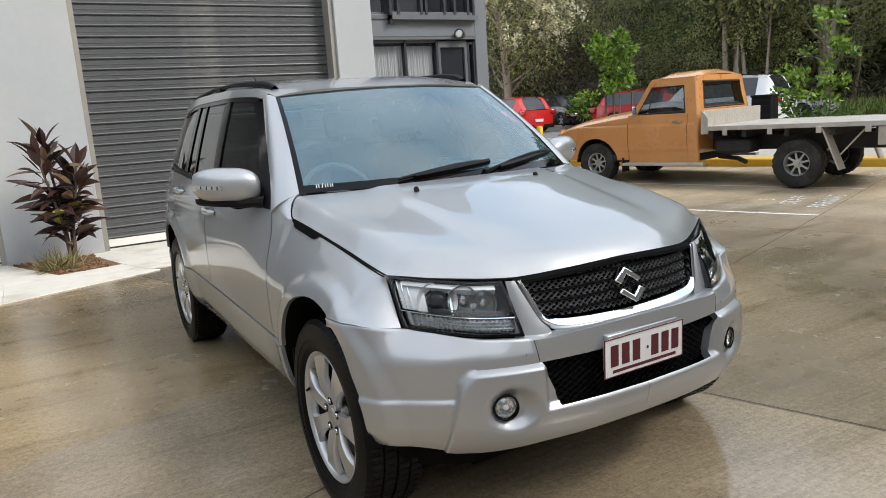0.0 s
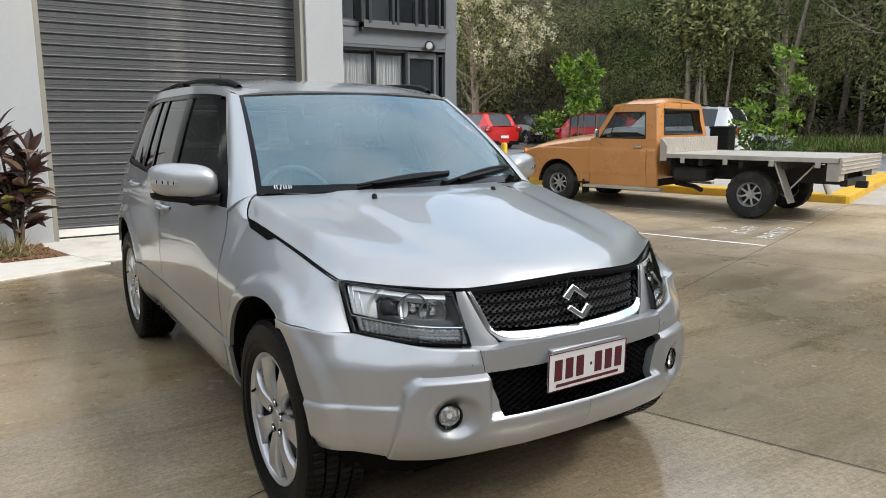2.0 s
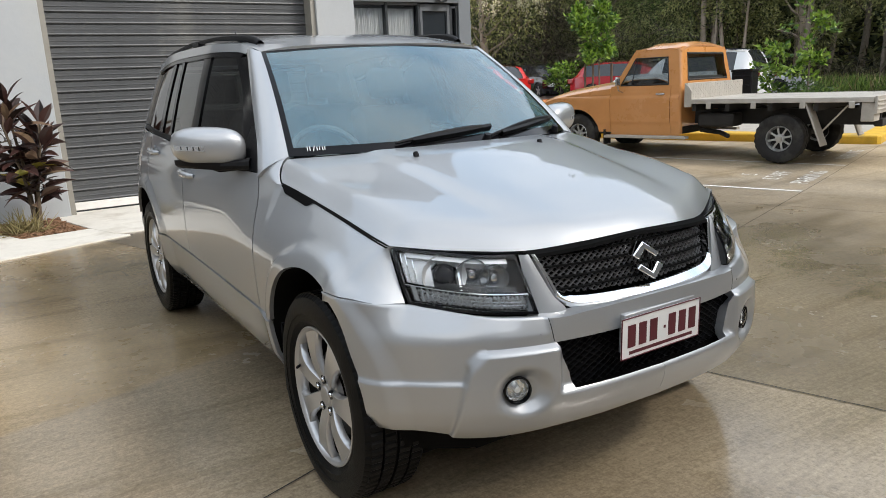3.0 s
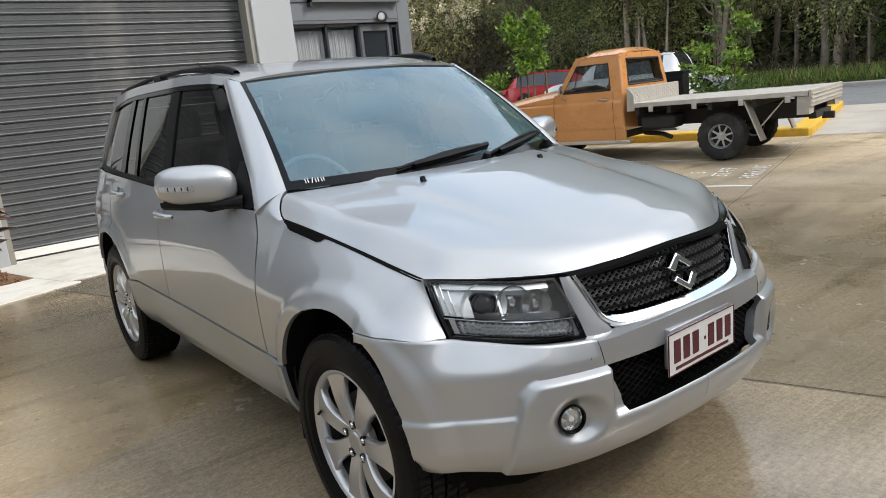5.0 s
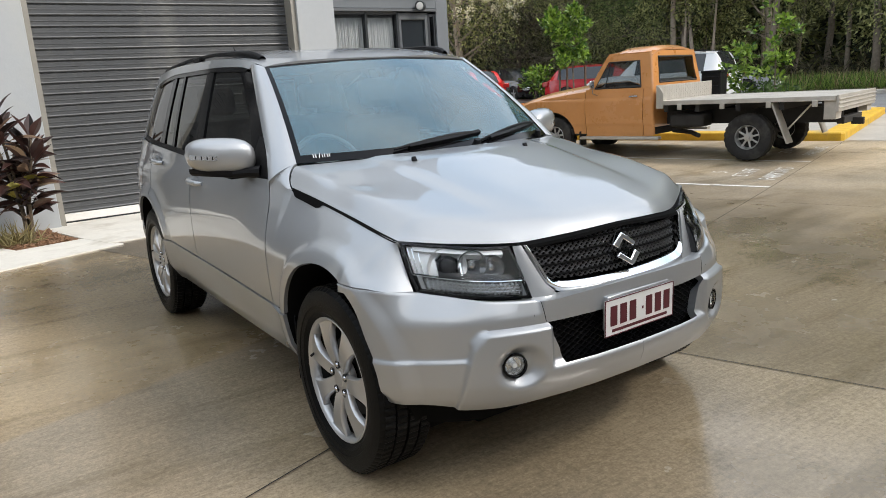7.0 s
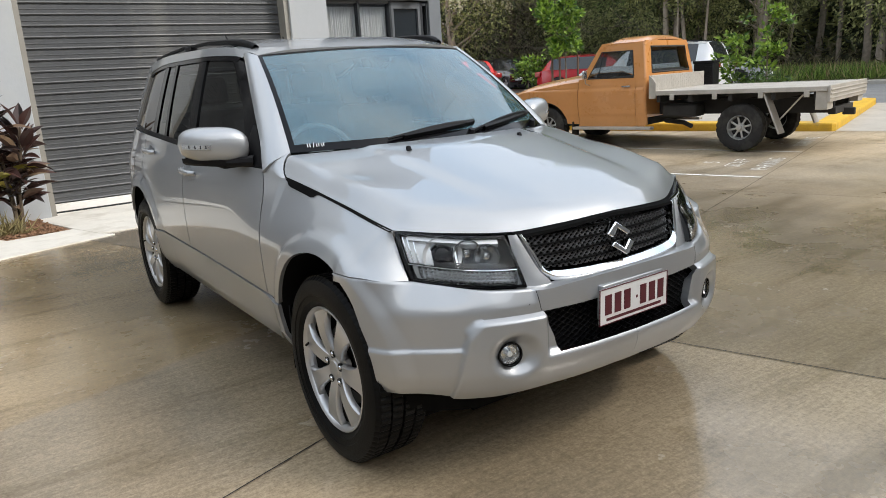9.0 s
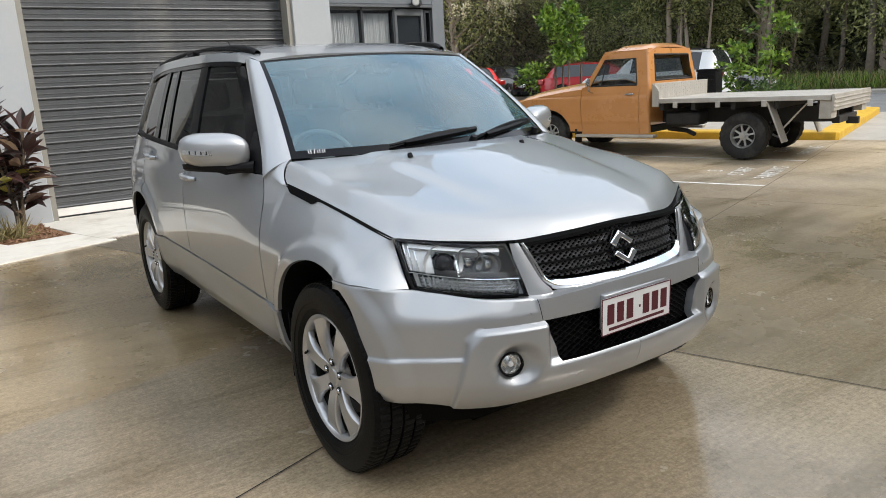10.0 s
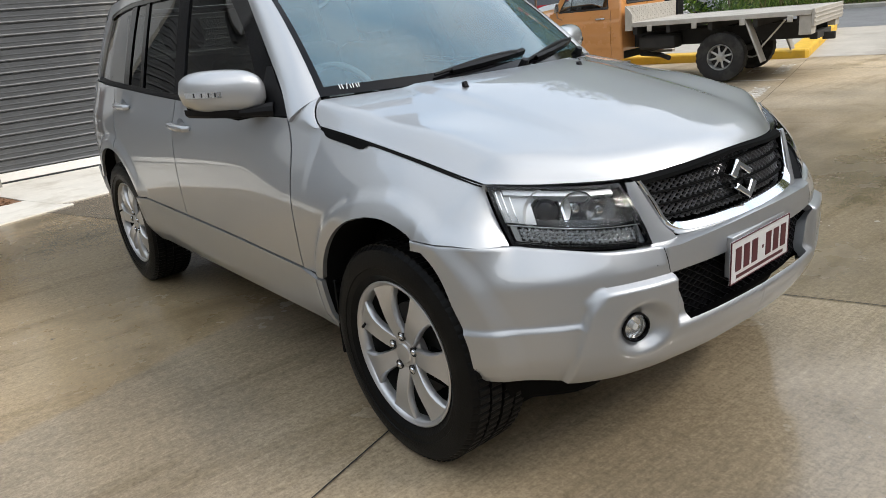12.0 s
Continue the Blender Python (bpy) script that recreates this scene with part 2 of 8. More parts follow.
# ---- ground ----
def concrete_mat(name="sealed_concrete"):
    """Sealed broom-finished concrete: tan with olive stains, glossy in patches, dark specks."""
    m = bpy.data.materials.new(name)
    m.use_nodes = True
    n, k = m.node_tree.nodes, m.node_tree.links
    b = n["Principled BSDF"]
    co = n.new("ShaderNodeTexCoord")

    def tex(scale, detail=6, rough=0.6, stretch=None):
        t = n.new("ShaderNodeTexNoise")
        t.inputs["Scale"].default_value, t.inputs["Detail"].default_value, t.inputs["Roughness"].default_value = scale, detail, rough
        if stretch:
            mp = n.new("ShaderNodeMapping")
            mp.inputs["Scale"].default_value, mp.inputs["Rotation"].default_value = stretch, (0, 0, radians(-18.4))
            k.new(co.outputs["Object"], mp.inputs["Vector"]), k.new(mp.outputs[0], t.inputs["Vector"])
        else:
            k.new(co.outputs["Object"], t.inputs["Vector"])
        return t.outputs["Fac"]

    def ramp(src, *stops):
        r = n.new("ShaderNodeValToRGB")
        while len(r.color_ramp.elements) < len(stops):
            r.color_ramp.elements.new(0.5)
        for e, (p, c) in zip(r.color_ramp.elements, stops):
            e.position, e.color = p, (*c, 1)
        k.new(src, r.inputs["Fac"])
        return r.outputs["Color"]

    def mix(kind, fac, a, c):
        x = n.new("ShaderNodeMixRGB")
        x.blend_type = kind
        if isinstance(fac, float):
            x.inputs["Fac"].default_value = fac
        else:
            k.new(fac, x.inputs["Fac"])
        k.new(a, x.inputs["Color1"]), k.new(c, x.inputs["Color2"])
        return x.outputs["Color"]

    base = ramp(tex(0.55, 7), (0.30, (0.166, 0.142, 0.105)), (0.5, (0.256, 0.218, 0.164)), (0.70, (0.350, 0.302, 0.230)))
    tan = ramp(tex(0.16, 4), (0.40, (0.8, 0.8, 0.8)), (0.60, (1.12, 1.06, 0.97)))
    col = mix("MULTIPLY", 1.0, base, tan)
    fine = ramp(tex(34, 8, 0.7), (0.32, (0.74, 0.74, 0.74)), (0.68, (1.20, 1.20, 1.20)))
    col = mix("MULTIPLY", 1.0, col, fine)
    broom = ramp(tex(9, 4, 0.6, (0.35, 9, 1)), (0.35, (0.84, 0.84, 0.83)), (0.65, (1.11, 1.11, 1.11)))
    col = mix("MULTIPLY", 0.6, col, broom)
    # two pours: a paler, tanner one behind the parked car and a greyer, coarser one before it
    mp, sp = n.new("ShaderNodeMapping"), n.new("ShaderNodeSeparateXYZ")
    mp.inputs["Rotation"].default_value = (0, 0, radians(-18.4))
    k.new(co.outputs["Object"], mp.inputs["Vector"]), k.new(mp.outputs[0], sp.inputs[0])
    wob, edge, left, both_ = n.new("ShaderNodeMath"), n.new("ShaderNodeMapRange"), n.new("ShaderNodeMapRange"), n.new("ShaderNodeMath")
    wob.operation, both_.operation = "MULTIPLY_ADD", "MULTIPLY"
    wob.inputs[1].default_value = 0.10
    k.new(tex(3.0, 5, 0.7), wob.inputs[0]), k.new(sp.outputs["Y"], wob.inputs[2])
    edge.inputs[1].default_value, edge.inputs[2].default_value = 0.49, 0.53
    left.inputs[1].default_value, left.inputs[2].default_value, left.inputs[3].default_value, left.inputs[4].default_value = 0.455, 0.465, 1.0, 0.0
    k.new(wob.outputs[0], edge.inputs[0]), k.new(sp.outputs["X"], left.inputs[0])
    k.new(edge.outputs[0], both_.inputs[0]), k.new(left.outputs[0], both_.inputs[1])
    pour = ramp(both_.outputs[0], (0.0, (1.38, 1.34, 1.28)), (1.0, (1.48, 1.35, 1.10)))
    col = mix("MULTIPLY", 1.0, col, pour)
    # next slab darker brown, street side lighter grey: reflected light put into colour
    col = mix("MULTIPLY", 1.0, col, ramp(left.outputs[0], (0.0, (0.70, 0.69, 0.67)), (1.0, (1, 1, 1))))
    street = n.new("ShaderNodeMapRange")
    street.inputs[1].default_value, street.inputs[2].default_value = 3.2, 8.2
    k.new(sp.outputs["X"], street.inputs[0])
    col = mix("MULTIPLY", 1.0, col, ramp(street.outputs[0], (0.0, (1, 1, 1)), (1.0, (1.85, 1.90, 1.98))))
    grit = ramp(tex(85, 4, 0.75), (0.36, (0.66, 0.65, 0.63)), (0.62, (1.16, 1.16, 1.15)))
    col = mix("MULTIPLY", 0.55, col, grit)
    streak = ramp(tex(1.6, 6, 0.62, (0.22, 1.6, 1)), (0.52, (1, 1, 1)), (0.64, (0.70, 0.68, 0.62)))
    col = mix("MULTIPLY", 1.0, col, streak)
    blot = ramp(tex(0.9, 9, 0.7), (0.56, (1, 1, 1)), (0.63, (0.74, 0.72, 0.66)))
    col = mix("MULTIPLY", 1.0, col, blot)
    speck = ramp(tex(5.5, 3, 0.5), (0.745, (0, 0, 0)), (0.78, (1, 1, 1)))
    dark = ramp(tex(2, 1), (0.0, (0.09, 0.08, 0.06)), (1.0, (0.10, 0.085, 0.065)))
    col = mix("MIX", speck, col, dark)
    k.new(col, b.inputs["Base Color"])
    mr = n.new("ShaderNodeMapRange")
    mr.inputs[1].default_value, mr.inputs[2].default_value, mr.inputs[3].default_value, mr.inputs[4].default_value = 0.35, 0.66, 0.12, 0.34
    worn = n.new("ShaderNodeMath")
    worn.operation, worn.inputs[1].default_value = "MULTIPLY_ADD", 0.30
    k.new(street.outputs[0], worn.inputs[0]), k.new(mr.outputs[0], worn.inputs[2])
    k.new(tex(0.8, 6, 0.65), mr.inputs[0]), k.new(worn.outputs[0], b.inputs["Roughness"])
    b.inputs["Specular IOR Level"].default_value = 0.5
    b.inputs["Coat Roughness"].default_value, b.inputs["Coat IOR"].default_value = 0.10, 1.5
    seal = n.new("ShaderNodeMapRange")   # the sealer is worn off towards the street
    seal.inputs[3].default_value, seal.inputs[4].default_value = 0.40, 0.08
    k.new(street.outputs[0], seal.inputs[0]), k.new(seal.outputs[0], b.inputs["Coat Weight"])
    bu = n.new("ShaderNodeBump")
    bu.inputs["Strength"].default_value, bu.inputs["Distance"].default_value = 0.10, 0.006
    k.new(tex(60, 5, 0.65, (1, 3, 1)), bu.inputs["Height"]), k.new(bu.outputs["Normal"], b.inputs["Normal"])
    return m


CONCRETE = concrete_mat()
APRON = mat("apron_concrete", (0.66, 0.635, 0.575), 0.75, vary=0.10, scale=2.5, bump=0.15, bscale=90, dirt=(0.50, 0.465, 0.40), dirt_scale=2.2)
DRIVE = mat("driveway_concrete", (0.40, 0.37, 0.32), 0.7, vary=0.14, scale=1.2, bump=0.15, bscale=80, dirt=(0.28, 0.25, 0.21), dirt_scale=0.9)
JOINT = mat("joint_sealant", (0.022, 0.019, 0.016), 0.9, vary=0.3, scale=12)
ASPHALT = mat("asphalt", (0.16, 0.165, 0.17), 0.85, vary=0.15, scale=1.5, bump=0.3, bscale=120)
KERB_YELLOW = mat("yellow_kerb_paint", (0.62, 0.38, 0.03), 0.6, vary=0.18, scale=5, dirt=(0.32, 0.24, 0.10), dirt_scale=3, dirt_at=(0.55, 0.75), bump=0.1)
KERB_GREY = mat("kerb_concrete", (0.36, 0.34, 0.30), 0.8, vary=0.15, scale=4, bump=0.2)
LINE_WHITE = mat("line_paint", (0.66, 0.65, 0.61), 0.6, vary=0.1, scale=8, dirt=(0.36, 0.32, 0.26), dirt_scale=9, dirt_at=(0.56, 0.7))
SOIL = mat("ground_soil", (0.10, 0.075, 0.05), 0.95, vary=0.35, scale=6, bump=0.5, bscale=30)
MULCH = mat("bark_mulch", (0.20, 0.11, 0.06), 0.9, vary=0.4, scale=14)

# the ground: one sheet to the horizon, finer near the yard
def ticks(near, far, step):
    out, v = [0.0], 0.0
    while v < far:
        v += step if v < near else max(step, (v - near) * 0.25 + step)
        out.append(v)
    return [-a for a in out[:0:-1]] + out


us, vs_ = ticks(44, 900, 2.0), ticks(44, 900, 2.0)
bm = grid_mesh([[(*yard(u, v), rise(*yard(u, v)) if abs(u) < 60 and abs(v) < 60 else min(1.4, rise(*yard(u, v)))) for u in us] for v in vs_])
bmesh.ops.recalc_face_normals(bm, faces=bm.faces)
for f in bm.faces:
    if f.normal.z < 0:
        f.normal_flip()
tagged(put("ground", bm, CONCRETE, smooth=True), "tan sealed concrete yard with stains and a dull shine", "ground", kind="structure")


def sheet(name, u0, u1, v0, v1, lift, material, label, category, step=1.0, thick=0.0):
    """A thin slab that follows the ground."""
    nu, nv = max(1, math.ceil((u1 - u0) / step)), max(1, math.ceil((v1 - v0) / step))
    pts = [[(*yard(u0 + (u1 - u0) * i / nu, v0 + (v1 - v0) * j / nv),) for i in range(nu + 1)] for j in range(nv + 1)]
    bm = grid_mesh([[(x, y, rise(x, y) + lift) for x, y in row] for row in pts])
    if thick:
        r = bmesh.ops.extrude_face_region(bm, geom=bm.faces[:])
        for e in r["geom"]:
            if isinstance(e, bmesh.types.BMVert):
                e.co.z -= thick
    bmesh.ops.recalc_face_normals(bm, faces=bm.faces)
    if not thick:
        for f in bm.faces:
            if f.normal.z < 0:
                f.normal_flip()
    return tagged(put(name, bm, material), label, category, kind="structure")


# slab joints: dark sawn lines
for u0, u1, v0, v1 in ((-14, 11.0, -0.833, -0.827), (0.462, 0.468, -16, 6.0), (4.947, 4.953, -16, 7.5), (-4.04, -4.028, -16, 3.0), (-14, 16.0, -5.34, -5.328), (9.4, 9.412, -16, -0.84)):
    sheet("slab_joint", u0, u1, v0, v1, 0.004, JOINT, "dark sawn joint between the concrete slabs", "joint")
# bay lines
for u in (5.93, 8.28):
    sheet("bay_line", u - 0.035, u + 0.035, -0.815, 4.6, 0.005, LINE_WHITE, "white painted parking bay line, slightly worn", "road marking", step=0.6)

# street beyond the kerb, the driveway apron across it, the far verge
sheet("driveway", 11.06, 16.9, -9.0, -0.82, 0.006, DRIVE, "pale concrete driveway apron with tyre marks", "driveway")
sheet("road", 16.9, 24.2, -60, 60, 0.008, ASPHALT, "grey asphalt street", "road", step=2.0)


def kerb(name, pts, width, height, material, label):
    """A kerb of rounded section along (u, v) points on the ground."""
    bm = bmesh.new()
    rows = []
    for i, (u, v) in enumerate(pts):
        a, b = pts[max(0, i - 1)], pts[min(len(pts) - 1, i + 1)]
        d = Vector((b[0] - a[0], b[1] - a[1])).normalized()
        nrm = Vector((-d.y, d.x))
        row = []
        for off, z in ((0, -0.1), (0, height - 0.03), (0.012, height - 0.008), (0.04, height), (width, height), (width, -0.1)):
            x, y = yard(u + nrm.x * off, v + nrm.y * off)
            row.append((x, y, rise(x, y) + z))
        rows.append(row)
    grid_mesh(rows, bm, close=True)
    bm.faces.new([v for v in bm.verts][:6])
    bm.verts.ensure_lookup_table()
    bm.faces.new([bm.verts[len(bm.verts) - 6 + i] for i in range(6)])
    bmesh.ops.recalc_face_normals(bm, faces=bm.faces)
    return tagged(put(name, bm, material), label, "kerb", kind="structure")


kerb("kerb_bays", [(10.94 - 0.06 * (14 - i), 14 - i * 1.0) for i in range(15)] + [(10.97, -0.55), (10.985, -0.77), (11.04, -0.82)] + [(11.5 + i, -0.82) for i in range(6)], 0.32, 0.15, KERB_YELLOW, "yellow painted concrete kerb along the bays, scuffed")
kerb("kerb_street", [(24.2, 60 - 3 * i) for i in range(41)], 0.3, 0.14, KERB_GREY, "grey concrete street kerb")
sheet("verge_path", 11.22, 16.9, -0.6, 14.0, 0.145, KERB_GREY, "grey concrete path and planting strip behind the yellow kerb", "pavement", thick=0.14)
sheet("verge", 24.45, 60.0, -60, 60, 0.13, SOIL, "dark leaf-littered soil under the trees", "verge", step=3.0)

# ---- building ----
WALL = mat("painted_panel", (0.39, 0.41, 0.425), 0.7, vary=0.05, scale=1.6, bump=0.12, bscale=45, dirt=(0.42, 0.43, 0.42), dirt_scale=0.9)
WALL_BASE = mat("painted_panel_grey", (0.27, 0.29, 0.31), 0.7, vary=0.07, scale=2.0, bump=0.12, bscale=45)
SHUTTER = mat("shutter_steel", (0.096, 0.100, 0.104), 0.38, 0.25, vary=0.10, scale=3, rvary=0.08, dirt=(0.15, 0.15, 0.145), dirt_scale=2.5)
SHUTTER_RAIL = mat("shutter_rail", (0.30, 0.285, 0.25), 0.5, 0.2, vary=0.1, scale=4)
FACADE = mat("facade_grey", (0.15, 0.165, 0.18), 0.6, vary=0.07, scale=2, bump=0.1, bscale=50)
ALU_DARK = mat("dark_aluminium", (0.05, 0.055, 0.06), 0.4, 0.5, vary=0.1, scale=8)
WINDOW_GLASS = mat("window_glass", (0.02, 0.025, 0.03), 0.02, 0.0, spec=0.9, vary=0.05, scale=2)
CURTAIN = mat("white_curtain", (0.80, 0.80, 0.80), 0.9, vary=0.06, scale=10)
CHROME_PLAIN = mat("satin_steel", (0.55, 0.55, 0.55), 0.25, 1.0)
WHITE_PAINT = mat("white_trim", (0.74, 0.73, 0.70), 0.5, vary=0.06, scale=5)

PIER_Y, SHUT_Y, TOP = 5.90, 6.16, 7.3


def wall_piece(name, x0, x1, y0, y1, z0, z1, material, label, bevel=0.008):
    ob = put(name, boxes((x0, x1, y0, y1, z0, z1)), material)
    md = ob.modifiers.new("bevel", "BEVEL")
    md.width, md.segments = bevel, 2
    return tagged(ob, label, "wall", kind="structure")


wall_piece("wall_pier_1", -2.02, -0.985, PIER_Y, 6.9, -0.1, TOP, WALL, "pale grey painted concrete pier between two roller doors")
wall_piece("wall_pier_2", 2.30, 2.86, PIER_Y, 6.9, -0.1, TOP, WALL, "pale grey painted concrete pier beside the roller door")
wall_piece("wall_pier_3", -7.2, -6.15, PIER_Y, 6.9, -0.1, TOP, WALL, "pale grey painted concrete pier")
wall_piece("wall_lintel_1", -0.985, 2.30, PIER_Y + 0.05, 6.9, 4.55, TOP, WALL, "pale grey painted lintel over the roller door")
wall_piece("wall_lintel_2", -6.15, -2.02, PIER_Y + 0.05, 6.9, 4.55, TOP, WALL, "pale grey painted lintel over the roller door")
wall_piece("wall_back", -16, 4.92, 6.9, 7.1, -0.1, TOP, WALL, "plain back of the workshop wall")


def roller_door(x0, x1, label):
    """A roller door: a curtain of ribbed slats, bottom bar and side rails."""
    door = thing("roller_door", label, "roller door", at=pose(0, SHUT_Y, 0))
    z, pitch = 0.13, 0.129
    sl = bmesh.new()
    rows = []
    prof = ((0.008, 0.0), (0.004, 0.005), (-0.012, 0.010), (-0.016, 0.018), (-0.012, 0.026), (-0.004, 0.032), (-0.004, 0.062), (-0.009, 0.067), (-0.009, 0.076), (-0.004, 0.081), (-0.004, 0.118), (0.008, 0.123), (0.008, 0.129))
    rows = [[(x, y, zz) for x in (x0, x1)] for y, zz in prof]
    grid_mesh(rows, sl)
    bmesh.ops.recalc_face_normals(sl, faces=sl.faces)
    for f in sl.faces:
        if f.normal.y > 0:
            f.normal_flip()
    me = bpy.data.meshes.new("slat")
    sl.to_mesh(me), sl.free()
    me.materials.append(SHUTTER)
    n = int((4.6 - z) / pitch) + 1
    for i in range(n):
        ob = new("slat", me)
        ob.parent, ob.location = door, (0, 0, z + i * pitch)
    part("bottom_bar", boxes((x0, x1, -0.035, 0.02, 0.035, 0.128)), WHITE_PAINT, door, "pale painted bottom bar", bevel=0.006)
    part("rubber_seal", boxes((x0, x1, -0.02, 0.012, 0.012, 0.036)), ALU_DARK, door, "black rubber seal")
    return door


roller_door(-0.93, 2.24, "dark grey ribbed steel roller door, fully closed")
roller_door(-6.1, -2.07, "dark grey ribbed steel roller door, closed, beyond the pier")
for x0, x1, nm in ((2.235, 2.298, "a"), (-0.983, -0.925, "b"), (-2.078, -2.022, "c"), (-6.148, -6.095, "d")):
    ob = put("door_rail", boxes((x0, x1, PIER_Y + 0.04, SHUT_Y + 0.06, 0.0, 4.56)), SHUTTER_RAIL)
    tagged(ob, "beige steel guide rail of the roller door", "door rail", kind="structure")


# raised apron in front of the doors, with a planter cut-out at the pier
def slab(name, pts, z0, z1, material, label):
    bm = bmesh.new()
    a = [bm.verts.new((x, y, z0)) for x, y in pts]
    b = [bm.verts.new((x, y, z1)) for x, y in pts]
    bm.faces.new(a[::-1]), bm.faces.new(b)
    for i in range(len(pts)):
        j = (i + 1) % len(pts)
        bm.faces.new((a[i], a[j], b[j], b[i]))
    bmesh.ops.recalc_face_normals(bm, faces=bm.faces)
    ob = put(name, bm, material)
    md = ob.modifiers.new("bevel", "BEVEL")
    md.width, md.segments = 0.006, 2
    return tagged(ob, label, "slab", kind="structure")


slab("apron_strip", [(-2.03, 3.66), (-0.62, 4.16), (-0.74, 4.32), (-0.91, 4.84), (-1.54, 4.72), (-2.03, 4.60)], -0.08, 0.012, APRON, "pale concrete edging strip round the planter")
slab("apron_door", [(-0.91, 4.84), (-0.74, 4.32), (-0.56, 4.30), (3.2, 4.9), (3.2, SHUT_Y + 0.08), (-0.985, SHUT_Y + 0.08), (-0.985, PIER_Y), (-1.12, PIER_Y), (-1.12, 5.66)], -0.08, 0.014, APRON, "pale concrete apron before the roller door")
slab("apron_left", [(-9, 1.6), (-2.03, 3.66), (-2.03, 4.60), (-1.54, 4.72), (-2.0, PIER_Y), (-2.03, SHUT_Y + 0.08), (-9, SHUT_Y + 0.08)], -0.08, 0.013, APRON, "pale concrete apron before the next roller door")

# office front beside the pier
OX0, OX1, OY = 2.86, 4.93, 6.08
wall_piece("wall_office_band", OX0, OX1 - 0.22, OY, OY + 0.5, 2.56, 2.88, FACADE, "grey rendered band between the storeys")
wall_piece("wall_office_corner", OX1 - 0.22, OX1, OY, OY + 12, -0.1, 7.3, FACADE, "grey rendered corner of the office front")
wall_piece("wall_office_side", OX1 - 0.24, OX1 - 0.01, OY + 0.5, OY + 12, -0.1, 7.3, FACADE, "grey rendered flank of the office")
wall_piece("wall_office_top", OX0, OX1 - 0.22, OY, OY + 0.5, 4.35, 7.3, FACADE, "grey rendered wall over the upper windows")
wall_piece("wall_office_back", OX0, OX1 - 0.24, OY + 0.75, OY + 0.8, -0.1, 7.3, FACADE, "dark room wall behind the windows")


SHOP_GLASS = thin_glass("shop_glass", (0.86, 0.88, 0.89), 1.5)
FRAME_GREY = mat("grey_window_frame", (0.13, 0.14, 0.15), 0.45, 0.3, vary=0.06, scale=6)


def window_unit(name, xs, z0, z1, y, label, wide=0.022):
    """A glazed front: dark mullions, grey head and sill, one pane for each bay."""
    win = thing(name, label, "window")
    win["kind"] = "structure"
    for x in xs:
        part("mullion", boxes((x - wide, x + wide, y - 0.03, y + 0.08, z0, z1)), ALU_DARK, win, bevel=0.004)
    for a, b in zip(xs, xs[1:]):
        part("head", boxes((a + wide, b - wide, y - 0.02, y + 0.07, z1 - 0.035, z1)), FRAME_GREY, win, bevel=0.004)
        part("sill", boxes((a + wide, b - wide, y - 0.02, y + 0.07, z0, z0 + 0.05)), FRAME_GREY, win, bevel=0.004)
        ob = part("pane", boxes((a + wide, b - wide, y + 0.03, y + 0.036, z0 + 0.05, z1 - 0.035)), SHOP_GLASS, win)
        ob.visible_shadow = False
    return win


GY = OY + 0.06
window_unit("window_1", [OX0 + 0.02, 3.475, 4.02], 0.25, 2.515, GY, "ground-floor window in dark aluminium before white curtains", 0.017)
window_unit("window_2", [OX0 + 0.025, 3.20], 2.86, 4.4, GY, "upper office window in dark aluminium")
window_unit("window_3", [3.245, 3.37, 3.76, 3.84, 4.16, 4.34, 4.58, 4.68], 2.86, 4.4, OY - 0.02, "projecting upper office window with dark mullions")
window_unit("window_4", [4.585, 4.695], 0.02, 2.48, GY, "narrow dark side light beside the glazed door", 0.02)
for x0, x1, y0, z0, z1, lab in ((3.20, 4.72, OY - 0.10, 2.795, 2.86, "grey sill frame of the projecting window"), (OX0, 4.71, OY - 0.03, 2.515, 2.555, "grey head trim over the ground-floor windows"), (OX0, 3.20, OY - 0.02, 2.81, 2.86, "grey sill trim under the upper window")):
    tagged(put("trim", boxes((x0, x1, y0, OY + 0.2, z0, z1)), FRAME_GREY), lab, "trim", kind="structure")
tagged(put("trim", boxes((3.20, 3.235, OY - 0.10, OY + 0.1, 2.74, 4.4)), ALU_DARK), "dark edge of the projecting window frame", "trim", kind="structure")

# glazed office door with its transom
door = thing("door_1", "glazed office door in grey aluminium, closed", "door")
door["kind"] = "structure"
for d in ((4.04, 4.080, GY - 0.03, GY + 0.06, 0.02, 2.50), (4.515, 4.562, GY - 0.03, GY + 0.06, 0.02, 2.50)):
    part("stile", boxes(d), FRAME_GREY, door, bevel=0.004)
for z0, z1 in ((0.02, 0.20), (2.40, 2.50)):
    part("rail", boxes((4.080, 4.515, GY - 0.03, GY + 0.06, z0, z1)), FRAME_GREY, door, bevel=0.004)
part("pane", boxes((4.080, 4.515, GY + 0.01, GY + 0.016, 0.20, 2.40)), WINDOW_GLASS, door, "dark reflecting glass")
part("door_handle", tube([(4.115, GY - 0.07, 0.95), (4.115, GY - 0.07, 1.35)], 0.014), CHROME_PLAIN, door)

# curtains in pleats
for x0, x1 in ((2.89, 3.455), (3.495, 4.00)):
    n = int((x1 - x0) / 0.006)
    pts = [(x0 + (x1 - x0) * i / n, GY + 0.10 + 0.022 * math.sin(i * 1.05) + 0.012 * math.sin(i * 0.37 + 1)) for i in range(n + 1)]
    bm = grid_mesh([[(x, y, 0.1), (x, y, 2.44)] for x, y in pts])
    tagged(put("curtain", bm, CURTAIN, smooth=True), "white pleated curtain behind the window", "curtain", "curtains")

